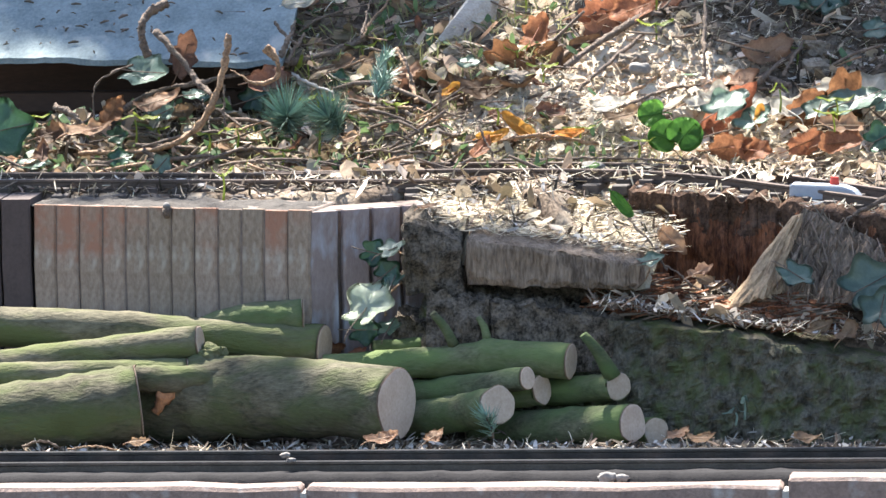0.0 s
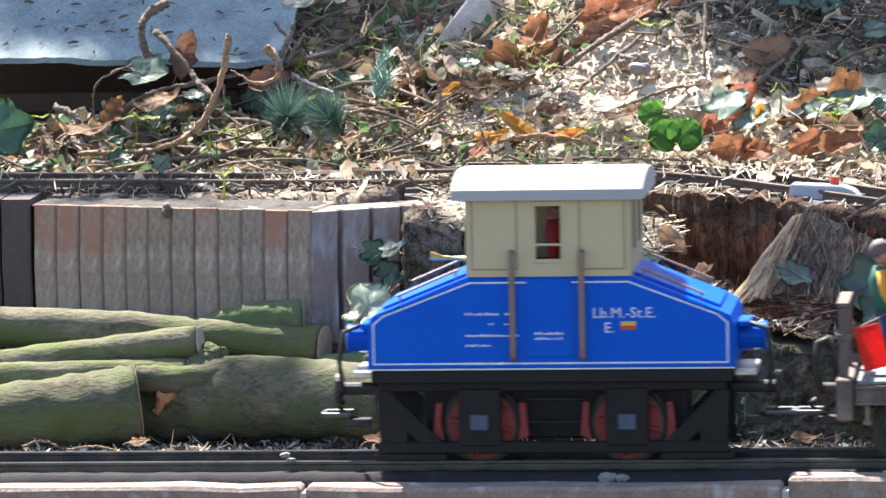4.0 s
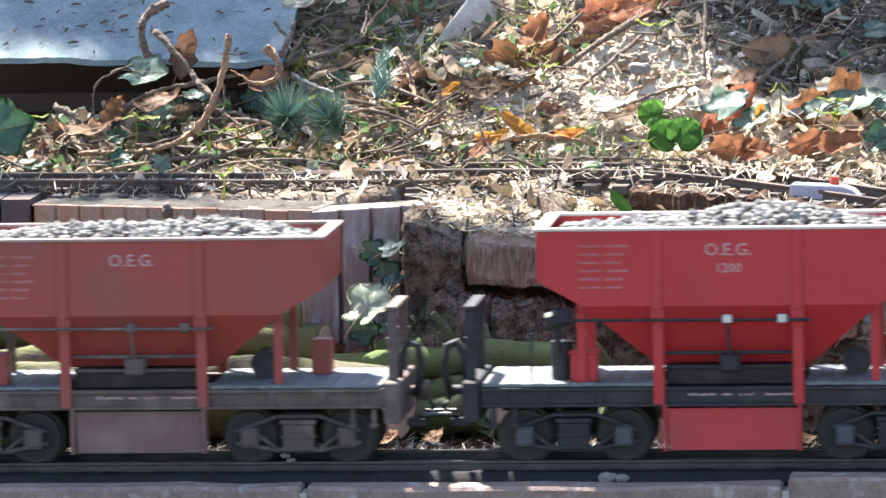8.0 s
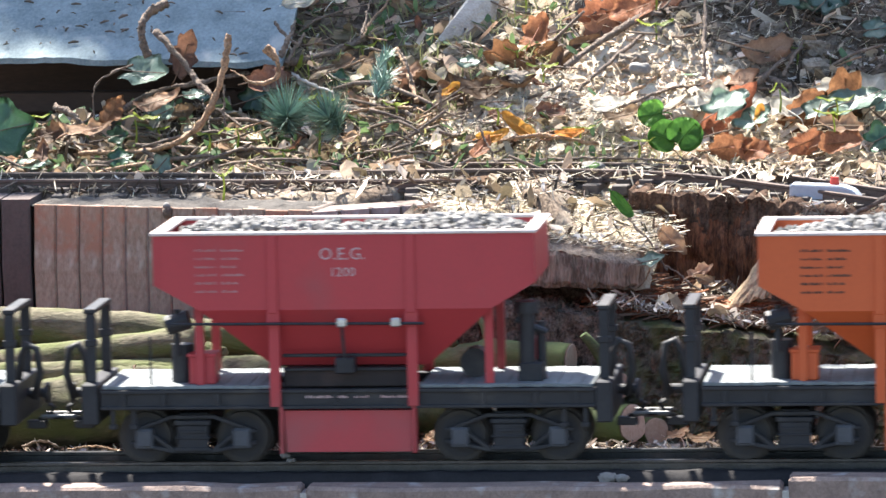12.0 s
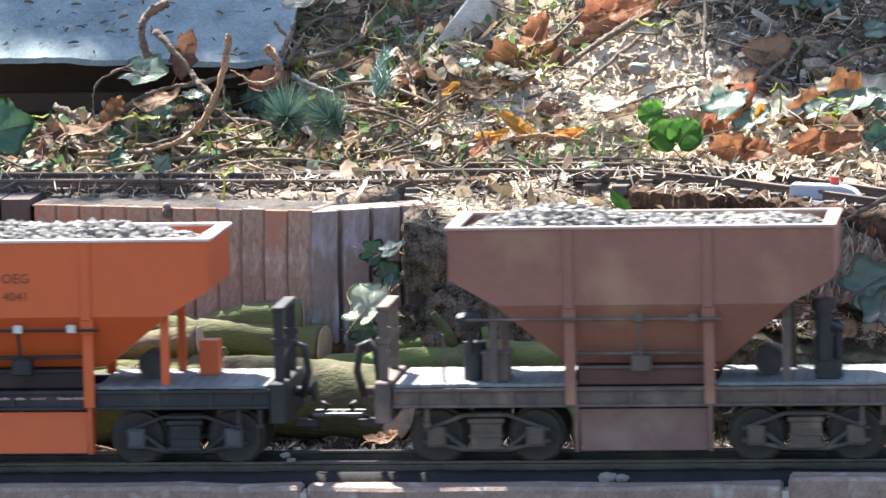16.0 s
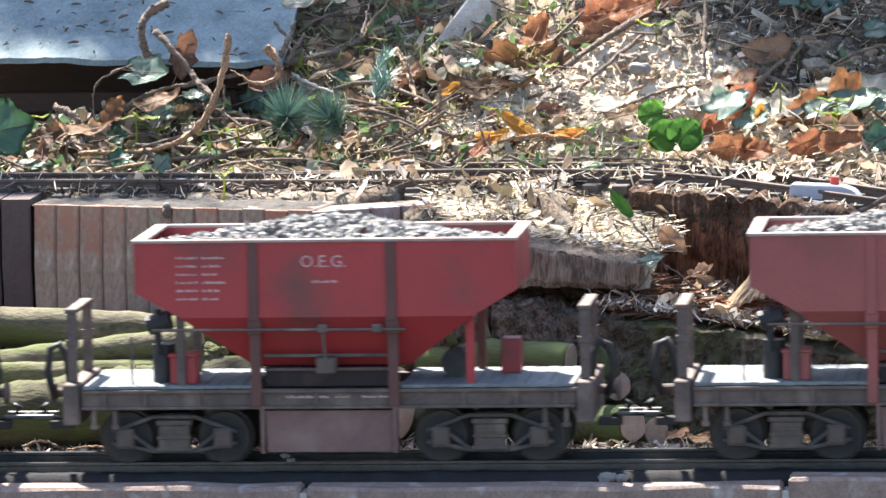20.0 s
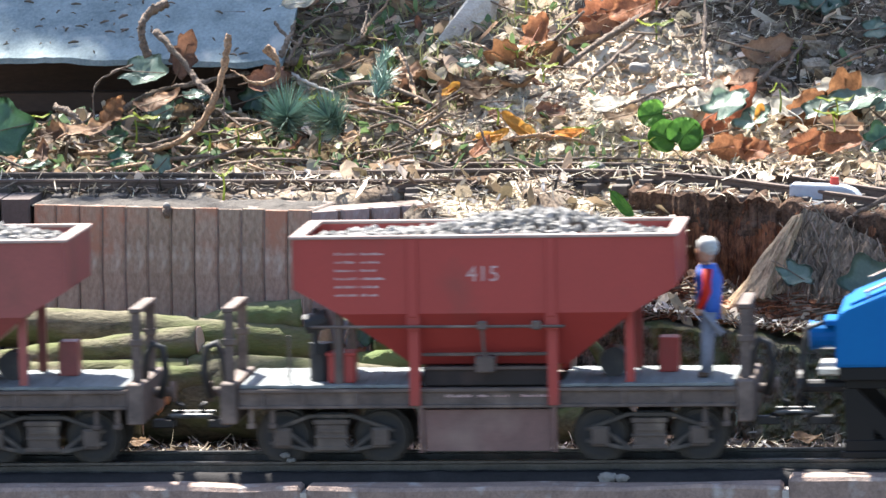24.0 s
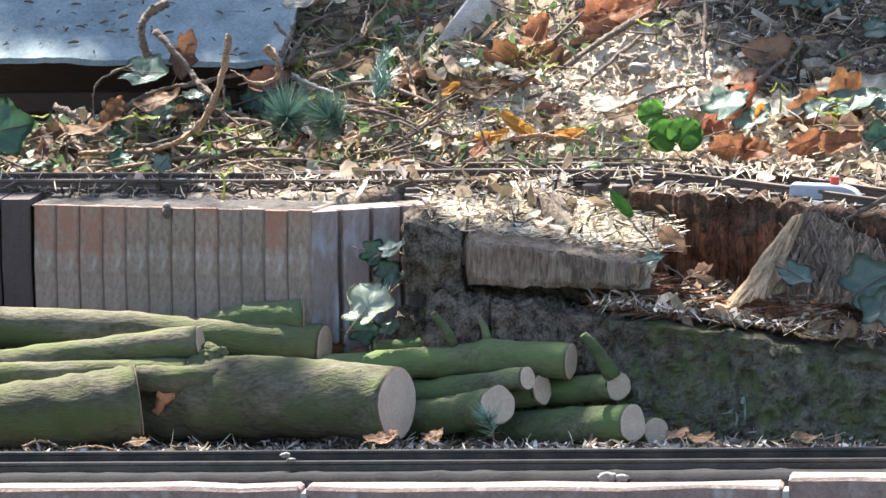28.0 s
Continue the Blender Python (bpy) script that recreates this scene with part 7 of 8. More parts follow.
for at, h, L, sp, tr in [((-0.2614, 0.4050, 0.1558), 17, 18, -5, 0), ((-0.1548, 0.5000, 0.1871), 14, 12, -60, 30), ((-0.1324, 0.3850, 0.1524), 34, 14, -15, 0), ((0.0853, 0.5380, 0.2106), 12, 14, 10, 10), ((-0.0155, 0.4300, 0.1661), 8, 12, 10, 0), ((-0.0096, 0.5120, 0.1922), 16, 11, 30, 20), ((0.0098, 0.4940, 0.1856), 12, 12, 5, 0), ((-0.0384, 0.5860, 0.2226), 10, 10, 10, 0), ((-0.1776, 0.2450, 0.1346), 16, 10, 40, 30), ((0.0066, 0.1900, 0.0544), 6, 8, 10, 0), ((0.1772, 0.4300, 0.1716), 14, 8, -50, 0), ((0.2153, 0.3850, 0.1523), 20, 14, 10, 0),
                         ((-0.1206, 0.5300, 0.2001), 10, 13, 15, 20), ((-0.1057, 0.5400, 0.2051), 9, 12, 10, 60), ((-0.2085, 0.3900, 0.1547), 8, 12, 10, 0), ((-0.1890, 0.3900, 0.1564), 9, 9, 0, 10), ((0.0854, 0.3700, 0.1476), 9, 12, 10, 0), ((-0.0865, 0.4400, 0.1700), 7, 10, 10, 0), ((-0.2465, 0.4100, 0.1590), 6, 9, 10, 0), ((0.0430, 0.4000, 0.1547), 8, 12, 0, 0), ((-0.0116, 0.6000, 0.2232), 18, 9, 60, 40), ((0.0834, 0.5680, 0.2302), 14, 9, 50, 10), ((-0.3344, 0.4200, 0.1650), 8, 12, 0, 0), ((-0.1548, 0.3650, 0.1469), 6, 10, 0, 0), ((0.2159, 0.4200, 0.1682), 10, 14, 10, 0), ((0.1847, 0.5160, 0.1973), 10, 8, 40, 0)]:
    seedling(at, h, L, sp, tr)


seedling((0.1642, 0.1100, 0.0043), 5, 9, -25, 20, IVY_GREY, "tiny pale blue-green seedling rooted on mossy bark")
seedling((0.1699, 0.1100, 0.0078), 9, 6, -50, 70, IVY_GREY, "tiny pale blue-green seedling rooted on mossy bark")


# twigs and dead branches
def twig(label, ctrl, r0, r1, material=TWIG, name="twig", rough=0.6, n=44, forks=()):
    t = thing(name, label, "twig")
    bm = bmesh.new()
    pts = smooth_line(ctrl, n)
    tube(bm, pts, [0.56 * (r0 + (r1 - r0) * i / (n - 1)) * (1 + 0.1 * math.sin(i * 2.4 + r0 * 7000)) for i in range(n)], 8, rough, r0 * 9999)
    for v in bm.verts:
        v.co += Vector((noise.noise(v.co * 130), noise.noise(v.co * 130 + Vector((5, 2, 1))), noise.noise(v.co * 130 + Vector((1, 7, 3))))) * 0.0012 + Vector((noise.noise(v.co * 420), noise.noise(v.co * 420 + Vector((5, 2, 1))), noise.noise(v.co * 420 + Vector((1, 7, 3))))) * 0.0009
    for f, d, L in forks:
        p = pts[int(f * (n - 1))]
        tube(bm, smooth_line([p, p + Vector(d) * L * 0.5 + Vector((0, 0, 0.001)), p + Vector(d) * L], 6), [r1 * 0.9] * 5 + [r1 * 0.4], 6, rough)
    part("wood", bm, material, t)
    return t


twig("bare orange-brown antler-shaped branch", [(-0.2972, 0.3850, 0.1515), (-0.2527, 0.3750, 0.1535), (-0.2238, 0.3650, 0.1618), (-0.2052, 0.3600, 0.1785), (-0.1942, 0.3600, 0.2032), (-0.1898, 0.3600, 0.2241), (-0.1891, 0.3620, 0.2327)], 0.0028, 0.0042, TWIG_PALE, "dead_branch", n=60)
twig("thin pale side shoot of a dead branch", [(-0.1879, 0.3600, 0.2100), (-0.1793, 0.3580, 0.2039), (-0.1695, 0.3560, 0.2002), (-0.1560, 0.3560, 0.2038), (-0.1549, 0.3560, 0.2144), (-0.1631, 0.3560, 0.2244)], 0.0006, 0.0046, TWIG_PALE, n=40)
for c, a, b, m_ in [
        ([(-0.2481, 0.4200, 0.2318), (-0.2295, 0.4100, 0.2130), (-0.2166, 0.4000, 0.1982), (-0.2056, 0.3900, 0.1893)], 0.0044, 0.003, TWIG), ([(-0.2553, 0.4300, 0.2137), (-0.2596, 0.4300, 0.2293), (-0.2553, 0.4350, 0.2425), (-0.2418, 0.4400, 0.2497)], 0.0048, 0.0058, TWIG), ([(-0.3183, 0.4100, 0.1820), (-0.3030, 0.4000, 0.1761), (-0.2889, 0.3950, 0.1609)], 0.0044, 0.003, TWIG),
        ([(-0.2610, 0.4000, 0.2104), (-0.2748, 0.4000, 0.2055), (-0.2876, 0.4000, 0.1941), (-0.2886, 0.4000, 0.1605)], 0.0012, 0.0014, TWIG), ([(-0.1849, 0.3900, 0.1667), (-0.1654, 0.3900, 0.1727), (-0.1505, 0.3950, 0.1774)], 0.0013, 0.0013, TWIG_PALE), ([(-0.2808, 0.4300, 0.1732), (-0.2545, 0.4400, 0.1876), (-0.2264, 0.4500, 0.1930), (-0.1919, 0.4700, 0.1980)], 0.0032, 0.0024, TWIG),
        ([(-0.1723, 0.5000, 0.2012), (-0.1430, 0.5200, 0.2071), (-0.1215, 0.5400, 0.2144), (-0.0997, 0.5600, 0.2214)], 0.0045, 0.0034, TWIG), ([(-0.1308, 0.5500, 0.2126), (-0.1037, 0.5600, 0.2214), (-0.0788, 0.5700, 0.2251)], 0.002, 0.0045, DEADWOOD), ([(-0.1188, 0.5200, 0.2206), (-0.1173, 0.5600, 0.2416), (-0.1179, 0.6000, 0.2549)], 0.0013, 0.001, TWIG), ([(-0.1593, 0.4600, 0.1808), (-0.1268, 0.4500, 0.1735), (-0.0866, 0.4400, 0.1661), (-0.0526, 0.4500, 0.1687)], 0.0014, 0.001, TWIG_PALE),
        ([(0.1216, 0.4900, 0.1845), (0.1211, 0.5100, 0.2103), (0.1192, 0.5600, 0.2462)], 0.0027, 0.0022, TWIG), ([(-0.0762, 0.4700, 0.1789), (-0.0820, 0.4800, 0.1997), (-0.0896, 0.4900, 0.2115)], 0.0026, 0.0016, TWIG), ([(-0.0553, 0.4400, 0.1715), (-0.0557, 0.4400, 0.1909)], 0.0022, 0.0014, TWIG), ([(-0.0407, 0.4100, 0.1586), (-0.0347, 0.4300, 0.1760)], 0.0012, 0.001, TWIG),
        ([(0.2195, 0.2350, 0.1059), (0.2342, 0.2350, 0.1186), (0.2579, 0.2400, 0.1325)], 0.003, 0.0028, TWIG), ([(0.1161, 0.1950, 0.0901), (0.1052, 0.2000, 0.1072), (0.0808, 0.2150, 0.1332)], 0.0014, 0.001, TWIG), ([(-0.2162, 0.4200, 0.1838), (-0.2079, 0.4000, 0.1615)], 0.001, 0.001, TWIG), ([(-0.2022, 0.4200, 0.1944), (-0.2005, 0.4100, 0.1605)], 0.0014, 0.0012, TWIG), ([(-0.1190, 0.3550, 0.1456), (-0.0965, 0.3600, 0.1532), (-0.0480, 0.3700, 0.1502)], 0.0012, 0.0012, TWIG),
        ([(-0.1770, 0.2550, 0.1429), (-0.1614, 0.2500, 0.1406), (-0.1496, 0.2450, 0.1343)], 0.0013, 0.001, TWIG), ([(-0.2306, 0.2500, 0.1421), (-0.2244, 0.2450, 0.1351), (-0.2200, 0.2400, 0.1300)], 0.001, 0.0008, TWIG), ([(-0.0094, 0.3650, 0.1434), (-0.0178, 0.3750, 0.1578), (-0.0238, 0.3800, 0.1669)], 0.0015, 0.001, TWIG), ([(-0.0099, 0.3700, 0.1448), (0.0550, 0.3700, 0.1460), (0.1236, 0.3650, 0.1438)], 0.0016, 0.0012, TWIG), ([(-0.1054, 0.5740, 0.2244), (-0.0887, 0.6060, 0.2360)], 0.0014, 0.001, TWIG), ([(0.1753, 0.5500, 0.2105), (0.1764, 0.5700, 0.2228), (0.1681, 0.5820, 0.2360)], 0.0009, 0.0009, TWIG),
        ([(0.1081, 0.3720, 0.1528), (0.1157, 0.3700, 0.1434), (0.1176, 0.3680, 0.1379)], 0.0007, 0.0007, TWIG), ([(0.1166, 0.1900, 0.0936), (0.1384, 0.1850, 0.0777)], 0.0012, 0.001, TWIG), ([(-0.1657, 0.3600, 0.1456), (-0.1311, 0.3600, 0.1471), (-0.1003, 0.3580, 0.1443)], 0.0014, 0.0012, TWIG), ([(0.0380, 0.5840, 0.2185), (0.0834, 0.5680, 0.2302), (0.1455, 0.5940, 0.2355)], 0.0018, 0.0014, TWIG), ([(-0.2807, 0.0600, -0.0021), (-0.2677, 0.0580, 0.0017), (-0.2567, 0.0560, -0.0027)], 0.0016, 0.0012, TWIG), ([(-0.2511, 0.0550, -0.0040), (-0.2355, 0.0580, -0.0020), (-0.2153, 0.0550, -0.0046)], 0.001, 0.0008, TWIG_PALE),
        ([(-0.1631, 0.4700, 0.1976), (-0.1473, 0.4600, 0.1904), (-0.1303, 0.4550, 0.1848)], 0.0022, 0.002, DEADWOOD),
        ([(-0.1684, 0.4650, 0.2098), (-0.1644, 0.4750, 0.2207), (-0.1614, 0.4900, 0.2321)], 0.0034, 0.002, TWIG),
        ([(-0.1653, 0.4650, 0.2051), (-0.1614, 0.4750, 0.2121), (-0.1567, 0.5000, 0.2227)], 0.0026, 0.0016, TWIG),
        ([(-0.1753, 0.4900, 0.2323), (-0.1670, 0.4800, 0.2235), (-0.1574, 0.4750, 0.2167)], 0.0022, 0.0016, TWIG),
        ([(0.0145, 0.4400, 0.1668), (0.0314, 0.4700, 0.1795), (0.0562, 0.5050, 0.1998), (0.0770, 0.5450, 0.2161)], 0.002, 0.003, TWIG),
        ([(0.0252, 0.5000, 0.1967), (0.0465, 0.5300, 0.2117), (0.0793, 0.5700, 0.2301)], 0.0035, 0.0045, TWIG),
        ([(0.0330, 0.4500, 0.1677), (0.0667, 0.4680, 0.1793), (0.0889, 0.4850, 0.1893)], 0.0022, 0.0016, TWIG_PALE),
        ([(0.0680, 0.4500, 0.1731), (0.0977, 0.4700, 0.1826), (0.1204, 0.4800, 0.1854)], 0.0024, 0.0016, TWIG),
        ([(0.1447, 0.4600, 0.1732), (0.1702, 0.4950, 0.1952), (0.1886, 0.5200, 0.2067)], 0.0036, 0.003, TWIG),
        ([(0.0585, 0.5800, 0.2277), (0.1060, 0.5850, 0.2279), (0.1491, 0.6000, 0.2342)], 0.0028, 0.002, TWIG),
        ([(-0.1202, 0.5300, 0.2159), (-0.1164, 0.5500, 0.2263), (-0.1051, 0.5750, 0.2403)], 0.0017, 0.0014, TWIG_PALE),
        ([(-0.0952, 0.5200, 0.2093), (-0.0852, 0.5000, 0.1981), (-0.0733, 0.4550, 0.1790)], 0.0036, 0.003, TWIG_PALE),
        ([(-0.1399, 0.4300, 0.1676), (-0.1099, 0.4400, 0.1741), (-0.0753, 0.4450, 0.1752)], 0.0022, 0.0018, TWIG_PALE),
        ([(-0.0127, 0.4000, 0.1554), (0.0176, 0.4050, 0.1584), (0.0568, 0.3950, 0.1531)], 0.003, 0.002, TWIG_PALE)]:
    twig("thin crooked twig lying in the litter" if m_ is TWIG else "pale bare twig lying in the litter", c, a, b, m_)
twig("dark gnarled root on the bank", [(0.1161, 0.4550, 0.1759), (0.1358, 0.4820, 0.1843), (0.1586, 0.4920, 0.1886), (0.1824, 0.4820, 0.1837)], 0.0042, 0.0032, TWIG, "dead_branch")
twig("thin brown root sticking out of the bank", [(0.1762, 0.4900, 0.1897), (0.1825, 0.5000, 0.2005), (0.1906, 0.5200, 0.2118)], 0.0022, 0.0018, TWIG)
stub = thing("dead_branch", "sun-bleached grey splintered wood stub", "twig")
bm = bmesh.new()
for p in ((-0.0693, 0.5300, 0.2125), (-0.0486, 0.5650, 0.2394), (-0.0464, 0.5750, 0.2451), (-0.0316, 0.5800, 0.2446), (-0.0344, 0.5720, 0.2284), (-0.0507, 0.5500, 0.2167)):
    for d in ((0, 0, 0), (0.003, 0.014, -0.006)):
        bm.verts.new(Vector(p) + Vector(d))
bmesh.ops.convex_hull(bm, input=bm.verts[:])
bmesh.ops.subdivide_edges(bm, edges=bm.edges[:], cuts=5, use_grid_fill=True)
for v in bm.verts:
    v.co += Vector((1, 0.6, 0.4)) * 0.0014 * noise.fractal(Vector((v.co.x * 60 + v.co.z * 60, v.co.y * 60, (v.co.x - v.co.z) * 260)), 1.0, 2.0, 4)
part("wood", bm, DEADWOOD, stub)
twig("ivy stem climbing the stump", [(-0.0569, 0.1950, 0.1038), (-0.0504, 0.1920, 0.0986), (-0.0539, 0.1880, 0.0863), (-0.0619, 0.1860, 0.0774), (-0.0651, 0.1800, 0.0635)], 0.0011, 0.0011, TWIG_PALE, "climbing_twig")
twig("thin stalk under a pale flat leaf", [(0.1039, 0.1780, 0.0842), (0.1051, 0.1780, 0.0886), (0.1066, 0.1780, 0.0937)], 0.0007, 0.0007, TWIG_PALE, "leaf_stalk")
leaf("olive-green leaf on a thin sprig", "oval", LEAF, (0.0873, 0.2100, 0.1282), 20, 70, 60, 10, 0.2, 0.2, "sprig_leaf", "leaf")


def spruce_sprig(label, at, turn, length, needles, seed, tip=0.014):
    rng = np.random.default_rng(seed)
    t = thing("spruce_sprig", label, "sprig", "spruce sprigs", at=Matrix.Translation(at) @ turn)
    bm = bmesh.new()
    tube(bm, smooth_line([(0, 0, 0), (length / 2, 0, 0.002), (length, 0, 0)], 6), [0.0012, 0.0012, 0.001, 0.001, 0.0008, 0.0006], 6)
    part("stem", bm, TWIG, t)
    V, F = [], []
    for i in range(needles):
        f = rng.uniform(0.05, 1.0)
        a = rng.uniform(0, 6.283)
        p = np.array([length * f, 0, 0.002 * math.sin(3.14 * f)])
        lean = rng.uniform(0.7, 1.5) + (0.6 if f > 0.9 else 0)
        d = np.array([lean, math.cos(a), math.sin(a)])
        d /= np.linalg.norm(d)
        s = np.cross(d, [0.3, 0.5, 0.8])
        s /= np.linalg.norm(s)
        u = np.cross(d, s)
        L, w = rng.uniform(0.75, 1.1) * tip, 0.00055
        b = len(V) * 4
        V.append([p + s * w, p - s * 0.5 * w + u * w, p - s * 0.5 * w - u * w, p + d * L])
        F += [(b, b + 1, b + 3), (b + 1, b + 2, b + 3), (b + 2, b, b + 3)]
    arrays("needles", np.array(V).reshape(-1, 3), F, NEEDLE, t)


spruce_sprig("blue-green spruce sprig fallen on the bank", (-0.1562, 0.4000, 0.1616), pose(0, 0, 0, 0, -40, -80), 0.022, 340, 1, 0.03)
spruce_sprig("blue-green spruce sprig fallen on the bank", (-0.1199, 0.3950, 0.1617), pose(0, 0, 0, 0, -40, -110), 0.02, 280, 2, 0.026)
spruce_sprig("blue-green spruce sprig fallen on the bank", (-0.1012, 0.4500, 0.1798), pose(0, 0, 0, 0, -50, 60), 0.02, 130, 3, 0.014)
spruce_sprig("mossy green spruce sprig on the bank", (-0.1079, 0.4900, 0.1874), pose(0, 0, 0, 0, -40, 70), 0.03, 120, 5, 0.011)
spruce_sprig("small green spruce tip lying before the logs", (0.0147, 0.0720, -0.0005), pose(0, 0, 0, 0, -58, 250), 0.017, 75, 4, 0.0155)

# point motor with a red knob
PLASTIC = mat("grey_plastic", (0.34, 0.37, 0.42), (0.28, 0.31, 0.36), 0.45, bump=0.05)
motor = thing("point_motor", "grey plastic point motor with a red knob beside the track", "point motor", at=Matrix.Translation((0.1917, 0.2850, 0.1267)) @ pose(0, 0, 0, 0, 3, -6))
bm = bmesh.new()
side_panel(bm, [(0, 0), (0, 9.5), (34, 10), (42, 7.5), (46, 3), (46, 0)], -9, 9)
bmesh.ops.bevel(bm, geom=bm.edges[:], offset=0.8, segments=2, affect="EDGES")
part("housing", bm, PLASTIC, motor, scale=MM)
bm = bmesh.new()
cyl(bm, (28, 2, 9), (28, 2, 15), 3.2, 16, 2.6)
part("knob", bm, REDMARK, motor, "small red knob", scale=MM)
bm = bmesh.new()
box(bm, -2, 50, -11, 11, -2.5, 0, 0.3)
part("base_plate", bm, SLEEPER, motor, scale=MM)
# snail shell on the block
shell = thing("snail_shell", "small dark snail shell with a pale tip on the clay block", "snail shell", at=(-0.2077, 0.1985, 0.1305))
bm = bmesh.new()
tube(bm, [(0, 0, -4), (0, -0.5, -1), (0.3, 0, 2), (0, 0, 3.6)], [1.6, 3.1, 3.0, 1.4], 12, 0.1)
part("shell", bm, TWIG, shell, scale=MM)
bm = bmesh.new()
tube(bm, [(0, 0.2, 2.8), (0, 0.2, 4.6), (0, 0.2, 6)], [2.6, 2.4, 1.0], 12)
part("shell_tip", bm, PEBBLE, shell, "pale shell tip", scale=MM)
# pebbles and clods
for k, (at, r) in enumerate([((0.0419, -0.0400, -0.0085), 0.0042), ((0.0777, 0.4900, 0.1960), 0.0055), ((-0.0985, -0.0280, 0.0011), 0.002), ((0.0963, -0.0470, -0.0074), 0.004), ((0.1048, -0.0470, -0.0078), 0.003), ((-0.1016, -0.0300, 0.0046), 0.0022), ((0.0557, 0.3600, 0.1394), 0.006)]):
    bm = bmesh.new()
    lump(bm, (r * 2.6, r * 1.8, r * 1.5), (0, 0, 0), k + 30, 0.3, 6, 1.3, ball=0.8)
    p = part("pebble", bm, PEBBLE, None, smooth=True)
    p.location = at
    tagged(p, "small pale rounded pebble lying in dust", "pebble", "pebbles")

# ---- an unseen tree added behind the bank to dapple the light ----
LEAFTREE = mat("tree_leaf", (0.07, 0.13, 0.04), (0.04, 0.08, 0.025), 0.55, island=0.3, through_light=0.3, bump=0)
tree = thing("tree", "unseen tree added above the bank to cast dappled shade", "tree")
foot = on_ground(-1.45, 2.7)
bm = bmesh.new()
crotch = Vector((-1.25, 2.35, 2.05))
tube(bm, smooth_line([foot - Vector((0, 0, 0.05)), foot + Vector((0.05, -0.1, 0.4)), crotch, Vector((-1.2, 2.2, 2.7))], 14), [0.07 - 0.0035 * i for i in range(14)], 12, 0.2, 3)
part("trunk", bm, TWIG, tree)
leafrng = np.random.default_rng(21)
LV, LF = [], []
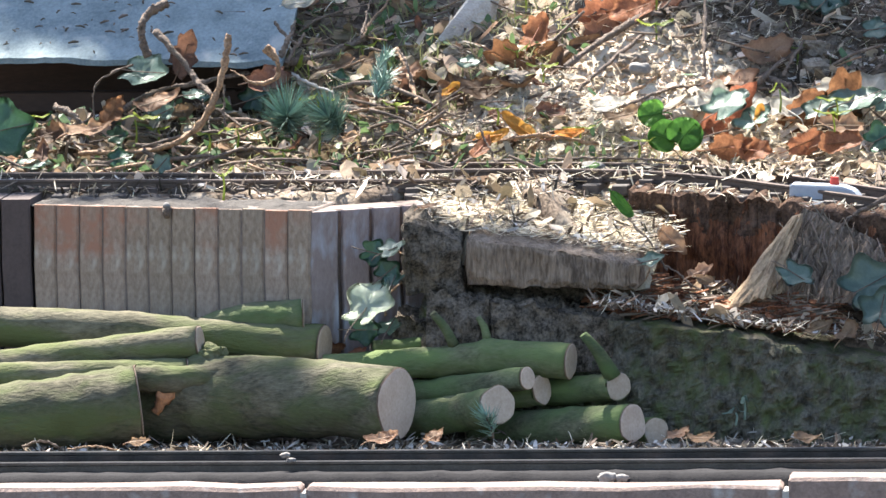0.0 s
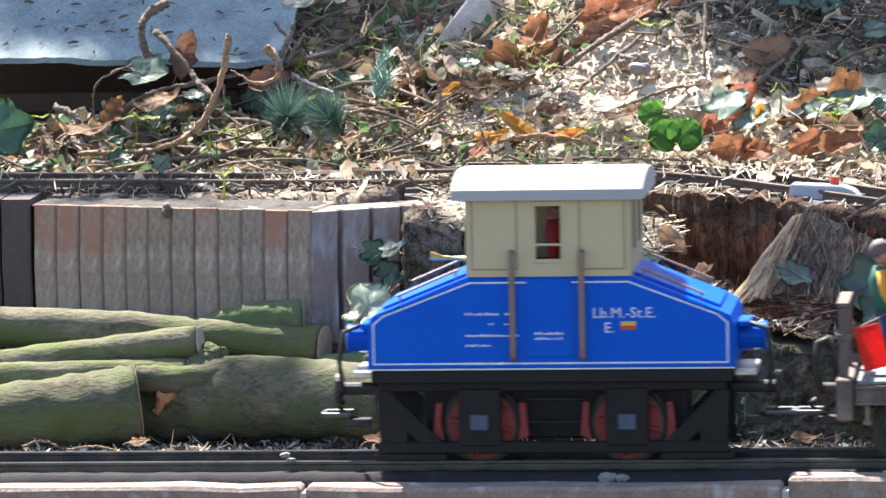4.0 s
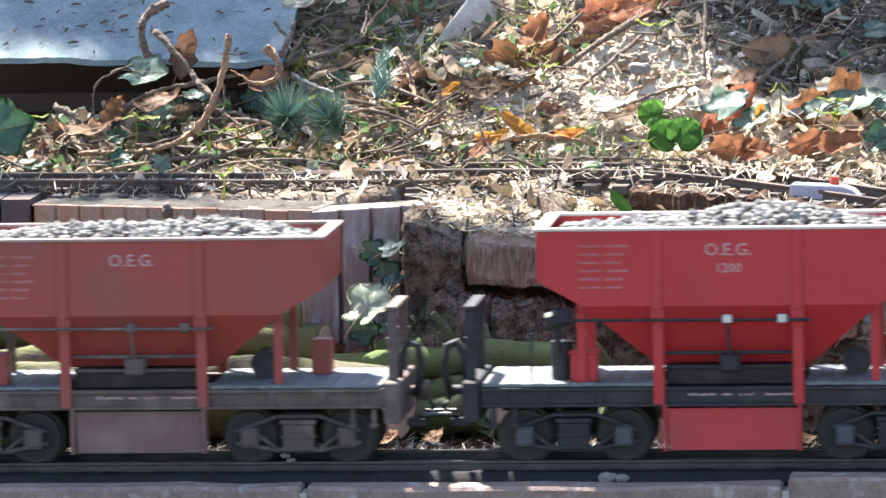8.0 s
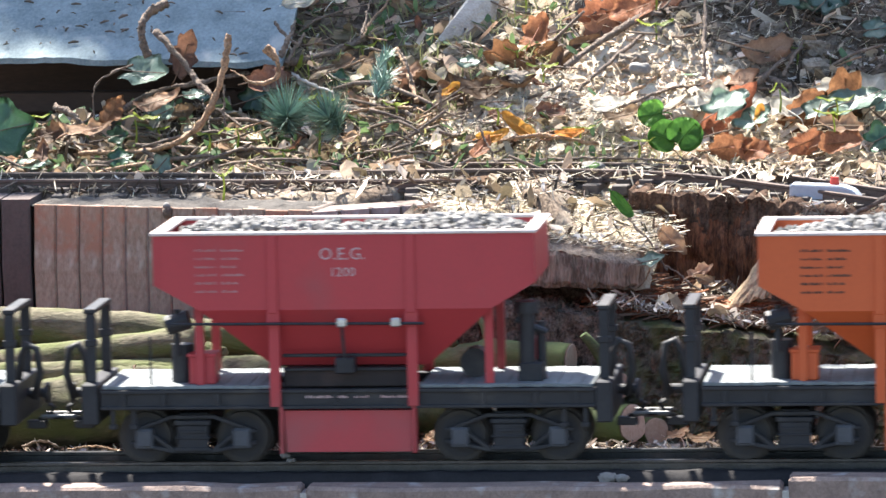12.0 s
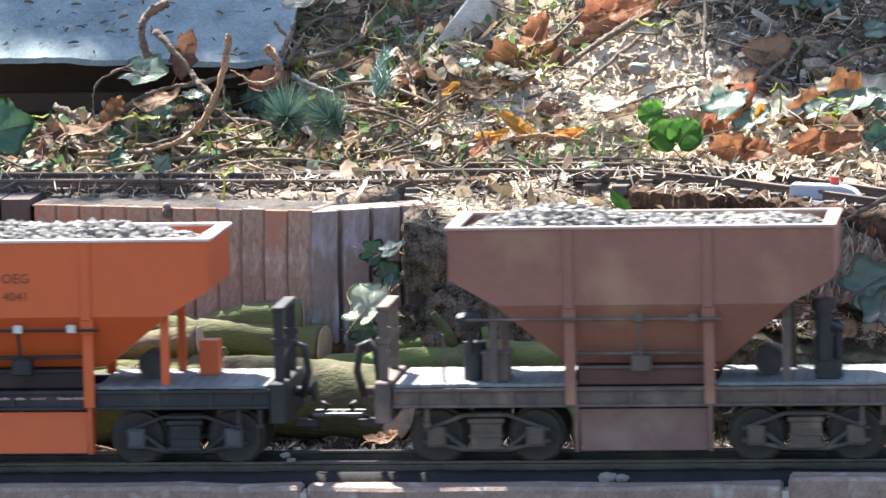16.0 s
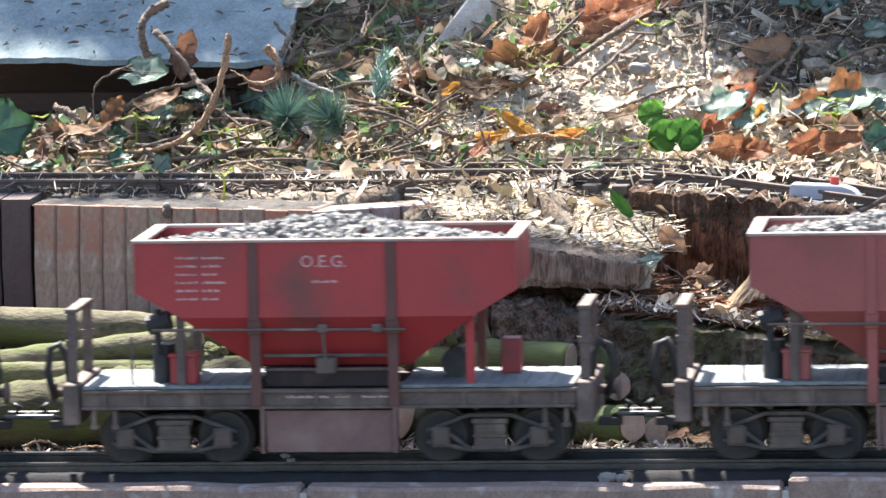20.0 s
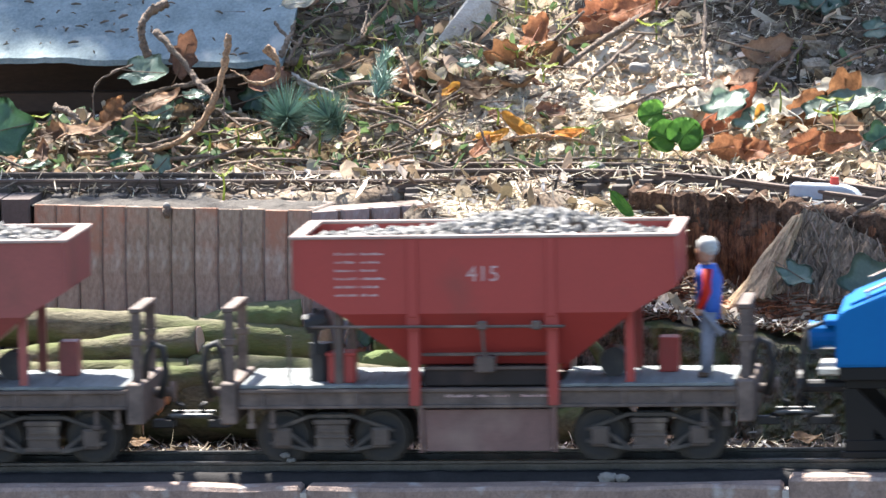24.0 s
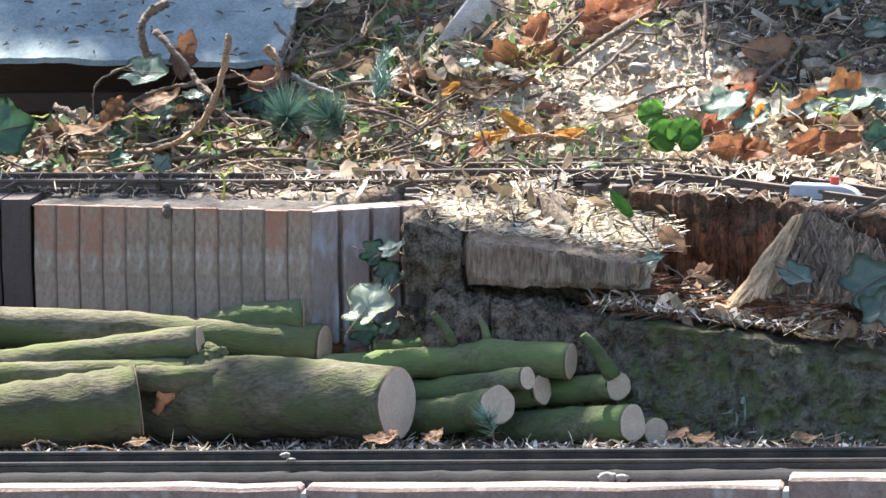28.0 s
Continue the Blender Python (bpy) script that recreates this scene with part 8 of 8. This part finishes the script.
# each leaf clump hangs sunward of a spot chosen to lie in shade
for k, (spot, r, n) in enumerate([((-0.38, 0.57, 0.25), 0.06, 70), ((-0.30, 0.56, 0.25), 0.06, 120), ((-0.22, 0.58, 0.25), 0.05, 80), ((-0.26, 0.60, 0.26), 0.06, 70), ((-0.17, 0.61, 0.24), 0.045, 80), ((-0.125, 0.585, 0.222), 0.035, 110), ((-0.07, 0.605, 0.23), 0.03, 50), ((-0.10, 0.625, 0.24), 0.045, 90), ((0.16, 0.575, 0.222), 0.035, 80), ((0.21, 0.56, 0.215), 0.04, 150), ((0.25, 0.53, 0.2), 0.04, 130), ((0.18, 0.535, 0.2), 0.03, 45), ((-0.12, 0.085, 0.015), 0.03, 14), ((-0.19, 0.505, 0.225), 0.03, 70), ((0.01, 0.12, 0.04), 0.035, 34), ((0.09, 0.12, 0.04), 0.04, 26), ((0.2, 0.09, 0.03), 0.05, 28), ((0.22, 0.62, 0.24), 0.07, 120), ((0.1, 0.605, 0.232), 0.03, 24), ((0.25, 0.15, 0.05), 0.04, 60), ((0.2, 0.17, 0.06), 0.03, 16), ((0.26, 0.6, 0.23), 0.06, 120), ((-0.34, 0.28, 0.14), 0.04, 55), ((-0.24, 0.28, 0.14), 0.035, 40)]):
    c = np.array(spot) + np.array(SUN_TO) * (2.45 + 0.1 * (k % 4))
    bm = bmesh.new()
    tube(bm, smooth_line([crotch + Vector((0, 0, 0.05 * (k % 5))), (crotch + Vector(c)) / 2 + Vector((0, 0, 0.12)), Vector(c)], 10), [0.010 - 0.0008 * i for i in range(10)], 7, 0.2, k)
    part("limb", bm, TWIG, tree)
    for _ in range(n):
        p = c + leafrng.normal(0, r * 0.6, 3)
        a, b = leafrng.normal(0, 1, 3), leafrng.normal(0, 1, 3)
        a /= np.linalg.norm(a)
        b = np.cross(a, b)
        b /= np.linalg.norm(b)
        L, w = leafrng.uniform(0.022, 0.036), leafrng.uniform(0.010, 0.016)
        i0 = len(LV)
        LV += [p - a * L, p + b * w, p + a * L, p - b * w]
        LF += [(i0, i0 + 1, i0 + 2), (i0, i0 + 2, i0 + 3)]
arrays("crown", np.array(LV), LF, LEAFTREE, tree)

# ---- the train's running: place of the first locomotive's nose along the track, by time ----
RUN = [(0.0, 0.5200), (1.0, 0.3730), (2.0, 0.2258), (3.0, 0.0805), (3.5, 0.0163), (4.5, -0.1130), (5.5, -0.2478), (6.0, -0.3255), (7.0, -0.4796), (8.0, -0.6354), (9.0, -0.7942), (10.0, -0.9471), (11.0, -1.0898),
       (12.0, -1.2328), (12.5, -1.3066), (13.5, -1.4490), (14.5, -1.5903), (15.0, -1.6585), (16.0, -1.7975), (17.0, -1.9287), (18.0, -2.0708), (19.0, -2.2290), (20.0, -2.3671), (21.0, -2.5044), (21.5, -2.5828),
       (22.5, -2.7490), (23.5, -2.9237), (24.0, -3.0146), (25.0, -3.2048), (26.0, -3.4027), (27.0, -3.6075), (27.5, -3.7051), (28.0, -3.8030)]


def run_at(t):
    """The same course, softly interpolated."""
    ts, xs = [r[0] for r in RUN], [r[1] for r in RUN]
    k = max(0, min(len(ts) - 2, int(np.searchsorted(ts, t, "right")) - 1))

    def slope(i):
        a, b = max(i - 1, 0), min(i + 1, len(ts) - 1)
        return (xs[b] - xs[a]) / (ts[b] - ts[a])

    h = ts[k + 1] - ts[k]
    f = (t - ts[k]) / h
    return (xs[k] * (1 + 2 * f) * (1 - f) ** 2 + slope(k) * h * f * (1 - f) ** 2 + xs[k + 1] * f * f * (3 - 2 * f) + slope(k + 1) * h * f * f * (f - 1))


def motions():
    for ob, off in trainset:
        dx, dy, dz = RIDES.get(ob, (0, 0, 0))
        walk(ob, [(k * 0.25, pose(run_at(k * 0.25) + off + dx, dy, dz, 0, LEANS.get(ob, 0.0), 0)) for k in range(113)])
    for w, x, r in WHEELSETS:
        walk(w, [(k * 0.1, pose(x * MM, 0, r * MM, 0, math.degrees(run_at(k * 0.1) / (r * MM)), 0)) for k in range(281)])


motions()
